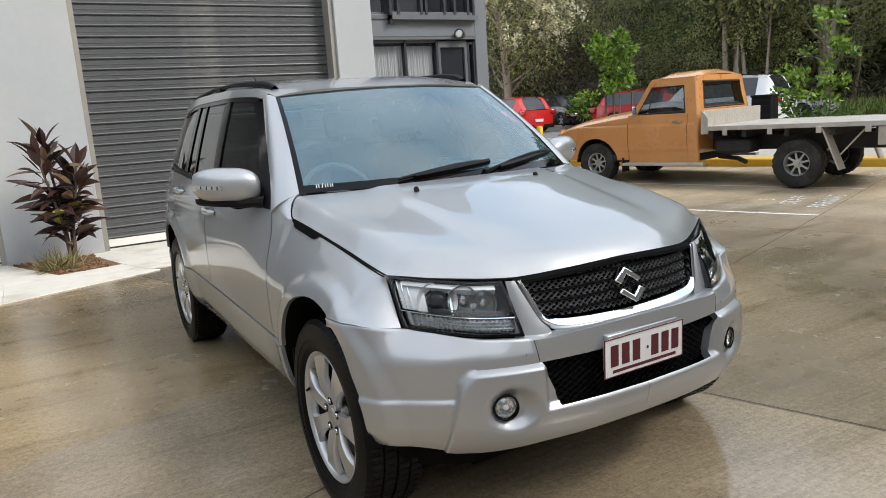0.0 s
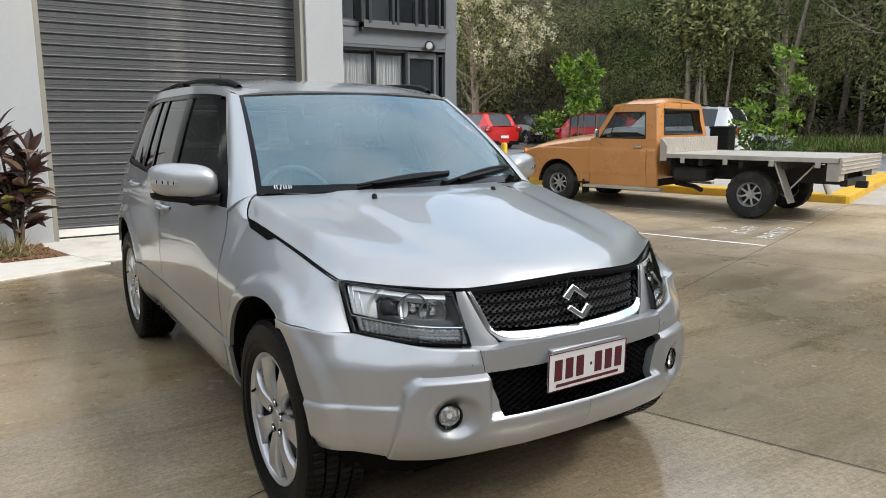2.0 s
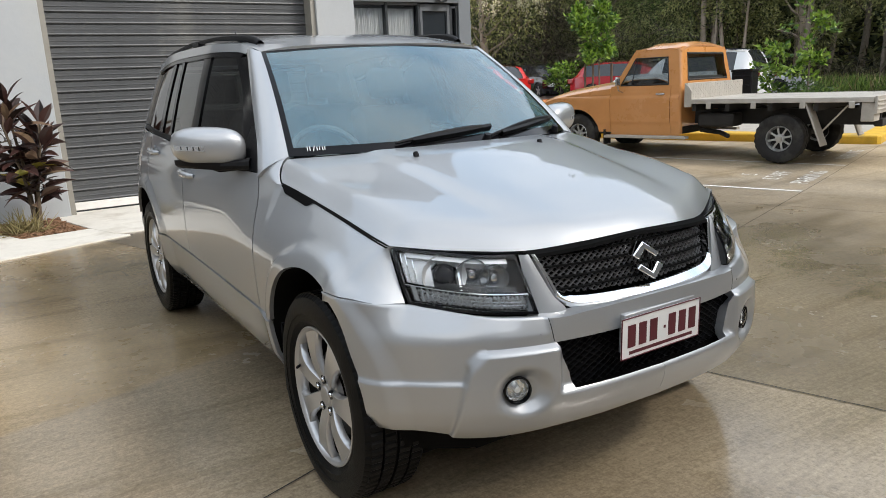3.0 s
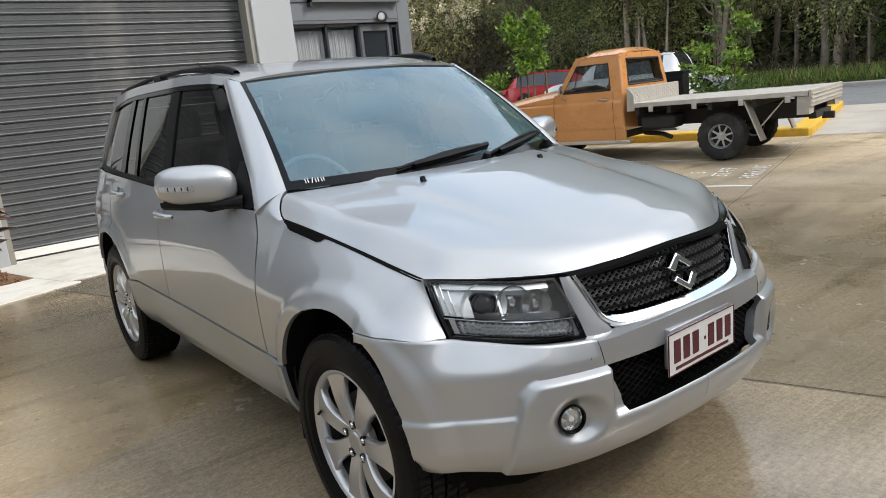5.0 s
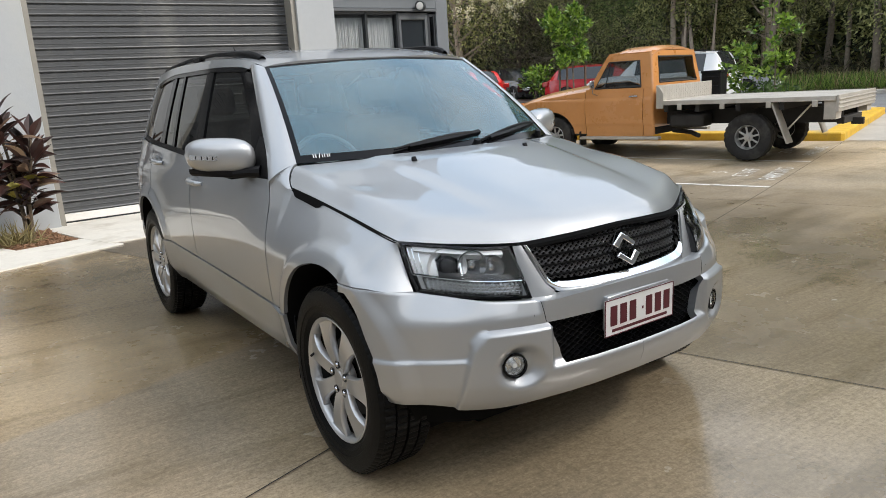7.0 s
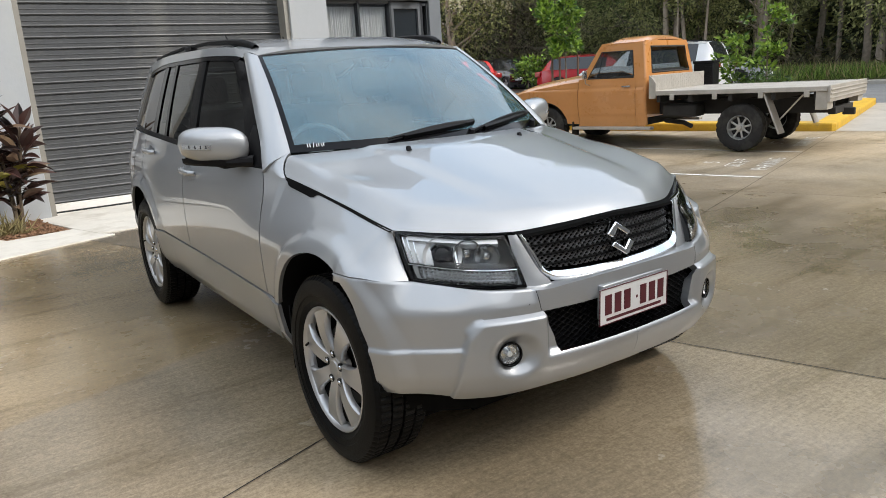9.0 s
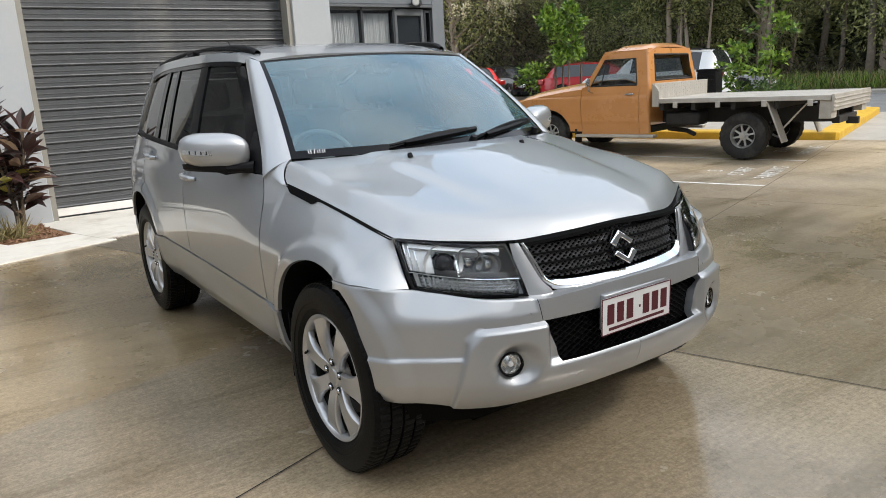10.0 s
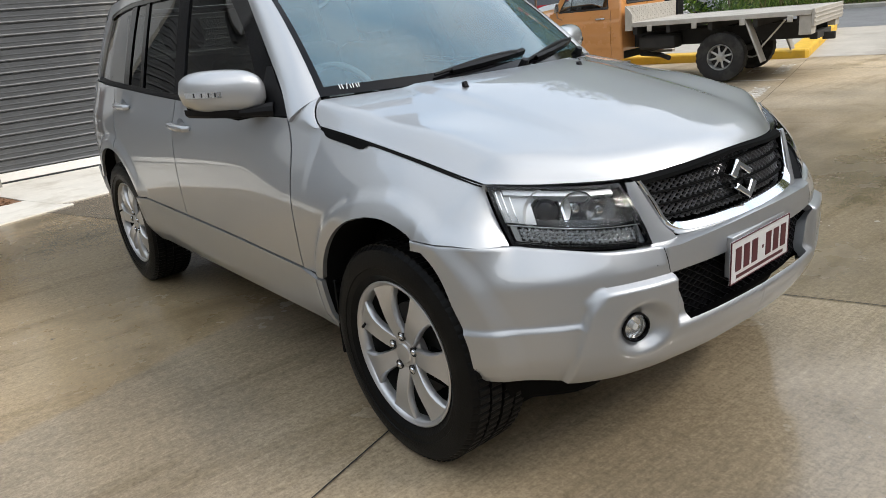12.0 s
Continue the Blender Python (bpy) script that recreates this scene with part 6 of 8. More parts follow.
# ---- cabin ----
part("dashboard", grid_mesh([[(0.72 * (-1 + 2 * i / 16), -0.72 + 0.10 * j - 0.05 * (1 - (1 - 2 * i / 16) ** 2), lerp([(0, 1.02), (1, 1.07), (3, 1.06), (4, 0.98), (6, 0.75)], j)) for j in range(7)] for i in range(17)]), CABIN, car, "dark grey dashboard")
part("cabin_floor", boxes((-0.76, 0.76, -0.9, 1.95, 0.40, 0.44)), CABIN, car)
part("headlining", grid_mesh([[(0.56 * (-1 + 2 * i / 8), -0.1 + 1.9 * j / 8, lerp([(0, 1.54), (4, 1.60), (8, 1.54)], j)) for j in range(9)] for i in range(9)]), CABIN, car)
both("door_card", lambda s: side_panel(s, -0.75, 1.9, lambda y: 0.42, lambda y: belt(y) - 0.01, n=8, rows=4, off=-0.07), CABIN, folded=False)


both("pillar_lining", lambda s: house_panel(s, lambda t: (1.62 + 0.36 * t, belt(1.62 + 0.36 * t) + 0.0), lambda t: (1.50 + 0.34 * t, win_top(1.50 + 0.34 * t) + 0.02), n=6, rows=8, off=-0.035), CABIN, folded=False)
both("roof_lining", lambda s: house_panel(s, lambda t: (-0.05 + 1.9 * t, win_top(-0.05 + 1.9 * t) + 0.004), lambda t: (-0.05 + 1.9 * t, cant(-0.05 + 1.9 * t) - 0.006), n=20, rows=2, off=-0.03), CABIN, folded=False)


def seat(x, y, w):
    c = pose(x, y, 0)
    st = part("seat", boxes((-w, w, -0.25, 0.22, 0.58, 0.74), m=c), SEAT_CLOTH, car, "dark grey cloth seat", bevel=0.05)
    back = pose(x, y + 0.20, 0.70, -12)
    part("seat_back", boxes((-w, w, -0.06, 0.07, 0.0, 0.56), m=back), SEAT_CLOTH, st, bevel=0.05)
    part("headrest", boxes((-0.12, 0.12, -0.045, 0.045, 0.60, 0.78), m=back), SEAT_CLOTH, st, bevel=0.035)


seat(-0.36, 0.05, 0.25), seat(0.36, 0.05, 0.25), seat(-0.36, 0.98, 0.28), seat(0.36, 0.98, 0.28)
wheel_m = pose(-0.36, -0.36, 1.02, 62)
bm = bmesh.new()
rows = []
for i in range(32):
    a = 2 * math.pi * i / 32
    rows.append([wheel_m @ Vector(((0.185 + 0.014 * math.cos(b)) * math.cos(a), (0.185 + 0.014 * math.cos(b)) * math.sin(a), 0.014 * math.sin(b))) for b in (2 * math.pi * k / 8 for k in range(8))])
grid_mesh(rows + [rows[0]], bm, close=True)
box(bm, -0.17, 0.17, -0.025, 0.015, -0.02, 0.0, m=wheel_m)
box(bm, -0.06, 0.06, -0.07, 0.05, -0.03, 0.012, m=wheel_m)
part("steering_wheel", bm, mat("wheel_leather", (0.30, 0.31, 0.32), 0.4, vary=0.1, scale=20), car, "dark steering wheel behind the windscreen")

# ---- the orange flat-tray utility: x across, front towards +y, rear axle at y = 0 ----
ORANGE = mat("orange_paint", (0.58, 0.262, 0.085), 0.30, 0.0, vary=0.06, scale=2.0, coat=0.7, dirt=(0.53, 0.235, 0.066), dirt_scale=1.6, rvary=0.06)
TRAY_ALU = mat("tray_aluminium", (0.48, 0.455, 0.41), 0.5, 0.30, vary=0.14, scale=5, dirt=(0.38, 0.355, 0.31), dirt_scale=3)
CHASSIS = mat("chassis_black", (0.022, 0.021, 0.020), 0.75, vary=0.3, scale=8)
TRUCK_GLASS = thin_glass("truck_glass", (0.60, 0.63, 0.63), 1.5)
truck = thing("utility_truck", "old orange utility truck with an aluminium flat tray", "truck")
TW = 0.955                     # half width of the cab
TA_Y, TA_Z, TA_R = 3.20, 0.36, 0.41


def truck_x(y, z):
    x = TW - 0.035 * ramp01(0.80, 0.40, z) - 0.020 * ramp01(0.90, 1.12, z) + 0.014 * ramp01(0.975, 0.955, z) - 0.010 * bell(z - 0.985, 0.012) - 0.012 * ramp01(0.56, 0.53, z)
    return x - 0.05 * ramp01(3.55, 4.0, y)


def truck_panel(s, y0, y1, low, high, n=12, rows=34, off=0.0):
    out = []
    ys = sorted({y0 + (y1 - y0) * i / n for i in range(n + 1)} | {TA_Y - TA_R * math.cos(math.pi * i / 24) for i in range(25) if y0 < TA_Y - TA_R * math.cos(math.pi * i / 24) < y1})
    for y in ys:
        zb, zt = low(y), high(y)
        d = abs(y - TA_Y)
        if d < TA_R:
            zb = max(zb, TA_Z + math.sqrt(TA_R**2 - d * d))
        out.append([(s * (truck_x(y, zb + (zt - zb) * j / rows) + off), y, zb + (zt - zb) * j / rows) for j in range(rows + 1)])
    return grid_mesh(out)


def truck_both(name, make, material, label="", depth=0.02):
    for s in (-1, 1):
        bm = orient(make(s), (0, 2.5, 0.8))
        if depth:
            lip(bm, depth)
        part(name, bm, material, truck, label)


hood_z = lambda y: lerp([(2.3, 1.205), (2.5, 1.20), (3.2, 1.125), (3.75, 1.03), (3.98, 0.955)], y)
truck_both("wing", lambda s: truck_panel(s, 2.565, 4.02, lambda y: 0.40, lambda y: hood_z(y) - 0.10), ORANGE)
truck_both("door", lambda s: truck_panel(s, 1.515, 2.555, lambda y: 0.36, lambda y: 1.13), ORANGE, "orange cab door")
truck_both("cab_side", lambda s: truck_panel(s, 1.37, 1.507, lambda y: 0.36, lambda y: 1.13), ORANGE)
# bonnet with a raised middle
bm = grid_mesh([[((truck_x(y, 1.05) - 0.004) * q, y, hood_z(y) - 0.10 * abs(q) ** 6 + 0.022 * ramp01(0.62, 0.5, abs(q))) for q in [-1 + 2 * i / 32 for i in range(33)]] for y in [2.46 + 1.55 * j / 14 for j in range(15)]])
part("bonnet", lip(orient(bm, (0, 3, 0.3))), ORANGE, truck)
bm = grid_mesh([[((truck_x(4.0, 0.9)) * q, 4.02 - 0.06 * q * q, z) for q in [-1 + 2 * i / 16 for i in range(17)]] for z in (0.52, 0.6, 0.7, 0.78, 0.85, 0.90, 0.945)])
part("front_panel", lip(orient(bm, (0, 2, 0.7))), ORANGE, truck)
part("grille", boxes((-0.60, 0.60, 4.025, 4.045, 0.64, 0.86)), CHASSIS, truck, bevel=0.008)
for s in (-1, 1):
    part("headlight", lathe([(0.0, 0.09), (0.03, 0.085), (0.04, 0.0)], axis="y", center=(s * 0.74, 4.01, 0.77), sides=20), REFLECTOR, truck)
part("front_bumper", boxes((-0.97, 0.97, 4.06, 4.16, 0.46, 0.64), (-0.985, -0.90, 3.86, 4.10, 0.47, 0.63), (0.90, 0.985, 3.86, 4.10, 0.47, 0.63)), CHROME_PLAIN, truck, "dull chrome front bumper", bevel=0.015)
# cab house: pillars, roof, glass
ROOF_Z = 1.775


def house_w(z):
    return 0.935 - 0.125 * (z - 1.10) / 0.62


a_y = lambda z: 2.49 - 0.27 * ((z - 1.10) / 0.47)
b_y = lambda z: 1.335 + 0.09 * ((z - 1.10) / 0.60)
for s in (-1, 1):
    rows = [[(s * house_w(z), a_y(z) + d, z) for d in (0.03, -0.02, -0.065)] for z in [1.11 + 0.54 * i / 8 for i in range(9)]]
    part("screen_pillar", lip(orient(grid_mesh(rows), (0, 1.9, 1.3)), 0.03), ORANGE, truck)
    rows = [[(s * house_w(z), b_y(z) + d, z) for d in (0.035, 0.08, 0.14, 0.215)] for z in [1.11 + 0.54 * i / 8 for i in range(9)]]
    part("rear_pillar", lip(orient(grid_mesh(rows), (0, 1.9, 1.3)), 0.03), ORANGE, truck)
    rows = [[(s * (house_w(z) - 0.004), y0 + (y1 - y0) * i / 6, z) for i in range(7)] for z, y0, y1 in ((1.552, b_y(1.552) + 0.1, a_y(1.552)), (1.62, b_y(1.62) + 0.05, a_y(1.62) + 0.015), (1.685, b_y(1.685) + 0.01, a_y(1.685) + 0.03))]
    part("roof_side", lip(orient(grid_mesh(rows), (0, 1.9, 1.3)), 0.03), ORANGE, truck)
    rows = [[(s * (house_w(z) - 0.018), y0 + (y1 - y0) * i / 6, z) for i in range(7)] for z, y0, y1 in ((1.12, b_y(1.12) + 0.2, a_y(1.12) - 0.05), (1.56, b_y(1.56) + 0.2, a_y(1.56) - 0.05))]
    part("door_window", grid_mesh(rows), TRUCK_GLASS, truck, "door glass with a black seal").visible_shadow = False
    bm = bmesh.new()
    cor = [(b_y(1.145) + 0.215, 1.145), (a_y(1.145) - 0.085, 1.145), (a_y(1.55) - 0.07, 1.553), (b_y(1.55) + 0.215, 1.553)]
    tube([(s * (house_w(z) + 0.002), y, z) for y, z in cor + cor[:1]], 0.011, bm, sides=6)
    part("window_seal", bm, CHASSIS, truck)
    part("vent_bar", tube([(s * (house_w(z) - 0.006), y, z) for y, z in ((2.20, 1.145), (2.13, 1.550))], 0.009, sides=6), CHASSIS, truck)
    part("door_handle", boxes((s * (TW + 0.005) - 0.012, s * (TW + 0.005) + 0.012, 1.60, 1.75, 0.985, 1.012)), CHROME_PLAIN, truck, bevel=0.006)
    mir = part("mirror", boxes((s * 1.08 - 0.06, s * 1.08 + 0.06, 2.34, 2.37, 1.14, 1.28)), CHROME_PLAIN, truck, "chrome door mirror on a chrome arm", bevel=0.02)
    part("mirror_arm", tube([(s * 0.95, 2.33, 1.03), (s * 1.05, 2.36, 1.07), (s * 1.07, 2.355, 1.16)], 0.010, sides=6), CHROME_PLAIN, mir)
    part("running_board", boxes((s * 0.98 - 0.07, s * 0.98 + 0.07, 1.21, 2.62, 0.315, 0.36)), TRAY_ALU, truck, "alloy side step", bevel=0.008)
    part("mud_flap", boxes((s * 0.86 - 0.10, s * 0.86 + 0.10, 2.66, 2.68, 0.20, 0.44)), CHASSIS, truck)
rows = [[((house_w(1.675) + 0.004) * q, y, ROOF_Z + 0.012 - 0.105 * abs(q) ** 3.2 - 0.045 * ramp01(1.54, 1.42, y) - 0.055 * ramp01(1.95, 2.21, y)) for q in [-1 + 2 * i / 24 for i in range(25)]] for y in [1.41 + 0.80 * j / 16 for j in range(17)]]
part("roof", lip(orient(grid_mesh(rows), (0, 1.8, 1.0)), 0.03), ORANGE, truck)
# back wall of the cab with its window
bw = lambda q, z: ((house_w(z) if z > 1.10 else truck_x(1.33, z)) * q, (b_y(z) if z > 1.10 else 1.335) - 0.012 * (1 - q * q), z)
qs2, zs2 = [-0.955, -0.9, -0.78, -0.4, 0, 0.4, 0.78, 0.9, 0.955], [0.5, 0.8, 1.10, 1.20, 1.40, 1.60, 1.65, 1.70]
bm = grid_mesh([[bw(q, z) for q in qs2] for z in zs2], skip=lambda i, j: 3 <= i < 5 and 2 <= j < 6)
part("cab_back", lip(orient(bm, (0, 2.2, 1.2)), 0.03), ORANGE, truck)
for s in (-1, 1):
    rows = []
    for z in [0.38 + 1.30 * i / 13 for i in range(14)]:
        w, y0 = (house_w(z), b_y(z)) if z > 1.10 else (truck_x(1.4, z), 1.335)
        rows.append([(s * (w - 0.042 + 0.042 * math.sin(a)), y0 + 0.036 - 0.040 * math.cos(a), z) for a in (math.pi / 2 * k / 6 for k in range(7))])
    part("cab_corner", lip(orient(grid_mesh(rows), (0, 2.2, 1.1)), 0.02), ORANGE, truck)
bm = grid_mesh([[bw(q, z) for q in (-0.78, 0, 0.78)] for z in (1.20, 1.40, 1.60)])
part("rear_window", bm, TRUCK_GLASS, truck, "rear cab window with a black seal").visible_shadow = False
part("rear_seal", tube([bw(q, z) for q, z in ((-0.78, 1.20), (0.78, 1.20), (0.78, 1.60), (-0.78, 1.60), (-0.78, 1.20))], 0.016, sides=6), CHASSIS, truck)
bm = grid_mesh([[(house_w(z) * q * 0.97, a_y(z) + 0.03 + 0.05 * (1 - q * q), z) for q in [-1 + 2 * i / 10 for i in range(11)]] for z in (1.14, 1.3, 1.48, 1.66)])
part("windscreen", bm, TRUCK_GLASS, truck, "truck windscreen").visible_shadow = False
part("bench_seat", boxes((-0.80, 0.80, 1.55, 2.05, 0.62, 0.80), (-0.80, 0.80, 1.40, 1.54, 0.78, 1.25)), SEAT_CLOTH, truck, bevel=0.04)
part("dashboard", boxes((-0.88, 0.88, 2.34, 2.54, 0.85, 1.14)), CABIN, truck, bevel=0.03)
part("cab_floor", boxes((-0.90, 0.90, 1.36, 3.0, 0.38, 0.48)), CHASSIS, truck)
for s in (-1, 1):
    rows = [[(s * 0.93, TA_Y + (TA_R + 0.0) * math.cos(a), TA_Z + TA_R * math.sin(a)), (s * 0.55, TA_Y + TA_R * math.cos(a), TA_Z + TA_R * math.sin(a))] for a in [math.pi * i / 16 for i in range(17)]]
    part("wheel_housing", grid_mesh([[Vector(p) for p in r] for r in rows]), CHASSIS, truck)
    part("housing_wall", boxes((s * 0.56 - 0.01, s * 0.56 + 0.01, 2.70, 3.70, 0.35, 0.95)), CHASSIS, truck)
part("engine_block", boxes((-0.50, 0.50, 2.6, 3.9, 0.42, 0.90)), CHASSIS, truck)
# chassis rails and gear under the tray
for x in (-0.42, 0.42):
    part("chassis_rail", boxes((x - 0.04, x + 0.04, -1.25, 2.6, 0.52, 0.74)), CHASSIS, truck)
for y in (-1.15, -0.6, 0.0, 0.6, 1.1):
    part("cross_member", boxes((-1.0, 1.0, y - 0.03, y + 0.03, 0.74, 0.88)), CHASSIS, truck)
part("axle", tube([(-0.75, -0.12, 0.347), (-0.15, -0.12, 0.347), (0, -0.12, 0.347), (0.15, -0.12, 0.347), (0.75, -0.12, 0.347)], [0.05, 0.05, 0.15, 0.05, 0.05], sides=12), CHASSIS, truck)
part("fuel_tank", boxes((-0.88, -0.50, 0.55, 1.10, 0.50, 0.70)), CHASSIS, truck, bevel=0.04)
part("exhaust", tube([(-0.50, 1.2, 0.42), (-0.62, 0.85, 0.40), (-0.78, 0.66, 0.36)], 0.035, sides=10), CHASSIS, truck)
part("tow_bar", boxes((-0.5, 0.5, -1.29, -1.19, 0.50, 0.60), (-0.04, 0.04, -1.43, -1.27, 0.46, 0.56)), CHASSIS, truck, bevel=0.01)
# tray: deck planks, rails, headboard, tail panel
tray = part("tray_frame", boxes((-1.06, -1.02, -1.30, 1.23, 0.848, 0.915), (1.02, 1.06, -1.30, 1.23, 0.848, 0.915), (-1.02, 1.02, 1.19, 1.23, 0.848, 0.915)), TRAY_ALU, truck, "aluminium tray rails", bevel=0.006)
for i in range(14):
    x = -1.015 + 0.145 * i
    part("deck_plank", boxes((x, x + 0.139, -1.30, 1.19, 0.880, 0.908)), TRAY_ALU, tray, bevel=0.003)
part("tail_panel", boxes((-1.06, 1.06, -1.34, -1.305, 0.70, 0.925)), TRAY_ALU, truck, "ribbed aluminium tail panel", bevel=0.006)
for z in (0.745, 0.80, 0.855):
    part("panel_rib", boxes((-1.05, 1.05, -1.352, -1.338, z, z + 0.02)), TRAY_ALU, tray, bevel=0.004)
head = part("headboard", boxes((-1.02, 1.06, 1.205, 1.23, 0.915, 1.155)), TRAY_ALU, truck, "checker-plate headboard", bevel=0.004)
stud = bpy.data.meshes.new("tread_stud")
bm = boxes((-0.024, 0.024, -0.005, 0.001, -0.005, 0.005))
bm.to_mesh(stud), bm.free()
stud.materials.append(TRAY_ALU)
for i in range(24):
    for j in range(5):
        ob = new("tread_stud", stud)
        ob.parent = head
        ob.matrix_basis = pose(-0.99 + 0.087 * i, 1.205, 0.935 + 0.048 * j, 0, 35 if (i + j) % 2 else -35)
part("load_rack_side", lip(orient(grid_mesh([[(-1.064, 1.12 + 0.11 * k, z0), (-1.064, 1.12 + 0.11 * k, z1)] for k, z0, z1 in ((0, 0.80, 1.03), (0.4, 0.80, 1.10), (1.0, 0.80, 1.155))]), (0, 1.1, 0.9)), 0.03), TRAY_ALU, truck, smooth=False)
for s in (-1, 1):
    for y in (-1.05, -0.45, 0.20, 0.85):
        part("rope_cleat", boxes((s * 1.075 - 0.012, s * 1.075 + 0.012, y - 0.035, y + 0.035, 0.775, 0.862)), TRAY_ALU, truck, bevel=0.006)
    m = pose(s * 0.90, -0.47, 0.84, -22)
    part("mud_guard", boxes((-0.13, 0.13, -0.012, 0.012, -0.62, 0.0), m=m), TRAY_ALU, truck, "bare aluminium mud guard", bevel=0.008)
    part("guard_stay", tube([(s * 0.86, -0.95, 0.80), (s * 0.86, -0.66, 0.46)], 0.012, sides=6), TRAY_ALU, truck)
    part("light_bracket", boxes((s * 0.88 - 0.14, s * 0.88 + 0.14, -1.303, -1.15, 0.60, 0.845)), TRAY_ALU, truck, bevel=0.006)


def truck_tyre(radius=0.385, width=0.26):
    w = width / 2
    prof = [(-w * 0.8, 0.195), (-w, 0.26), (-w, 0.33), (-w * 0.85, radius - 0.01), (-w * 0.5, radius), (-w * 0.1, radius), (-w * 0.08, radius - 0.012), (w * 0.08, radius - 0.012), (w * 0.1, radius), (w * 0.5, radius), (w * 0.85, radius - 0.01), (w, 0.33), (w, 0.26), (w * 0.8, 0.195)]
    rows = []
    for i in range(72):
        a = 2 * math.pi * i / 72
        rows.append([(x, (r - (0.012 if i % 3 == 0 and r > radius - 0.015 and abs(x) > 0.3 * w else 0)) * math.cos(a), (r - (0.012 if i % 3 == 0 and r > radius - 0.015 and abs(x) > 0.3 * w else 0)) * math.sin(a)) for x, r in prof])
    bm = grid_mesh(rows + [rows[0]])
    bmesh.ops.remove_doubles(bm, verts=bm.verts, dist=1e-5)
    bmesh.ops.recalc_face_normals(bm, faces=bm.faces)
    return bm


TRUCK_RUBBER = mat("dusty_rubber", (0.030, 0.029, 0.028), 0.75, spec=0.2, vary=0.25, scale=8, dirt=(0.065, 0.062, 0.056), dirt_scale=4)
SPOKE_STEEL = mat("spoke_steel", (0.52, 0.52, 0.51), 0.32, 0.8, vary=0.15, scale=10)
for x, y, turn in ((-0.83, -0.12, 180), (0.83, -0.12, 0), (-0.83, TA_Y, 180), (0.83, TA_Y, 0)):
    w = new("wheel")
    w.parent, w.matrix_basis = truck, pose(x, y, 0.347, 0, 0, turn) @ Matrix.Scale(0.9, 4)
    w["label"] = "steel spoked truck wheel with a wide tyre"
    part("tyre", truck_tyre(), TRUCK_RUBBER, w, "dusty black all-terrain tyre")
    part("rim", lathe([(0.105, 0.200), (0.11, 0.195), (0.09, 0.180), (0.04, 0.170), (-0.05, 0.175), (-0.05, 0.200)], sides=40), SPOKE_STEEL, w)
    for i in range(8):
        a = 2 * math.pi * (i + 0.3) / 8
        m = Matrix.Rotation(a, 4, "X") @ pose(0.05, 0, 0)
        part("spoke", boxes((-0.012, 0.012, -0.016, 0.016, 0.05, 0.178), m=m), SPOKE_STEEL, w, bevel=0.006)
    part("hub", lathe([(0.03, 0.075), (0.06, 0.07), (0.065, 0.04), (0.10, 0.035), (0.10, 0.0)], sides=20), SPOKE_STEEL, w)
    part("backing", lathe([(0.0, 0.0), (0.0, 0.172)], sides=24), CHASSIS, w)
truck.matrix_world = on_yard(9.07, 0.07, -4.6)

# ---- parked cars across the street ----
def far_paint(name, color, metal=0.0):
    return mat(name, color, 0.25, metal, vary=0.04, scale=3, coat=0.8)


FAR_GLASS = mat("far_car_glass", (0.015, 0.017, 0.02), 0.04, spec=0.8, vary=0.1, scale=3)
FAR_RUBBER = mat("far_tyre", (0.02, 0.02, 0.02), 0.8, vary=0.2, scale=8)
FAR_ALLOY = mat("far_alloy", (0.45, 0.45, 0.46), 0.35, 0.7, vary=0.1, scale=10)
WHITE_LENS = mat("white_lens", (0.7, 0.72, 0.74), 0.15, 0.2, coat=0.6, vary=0.1, scale=20)


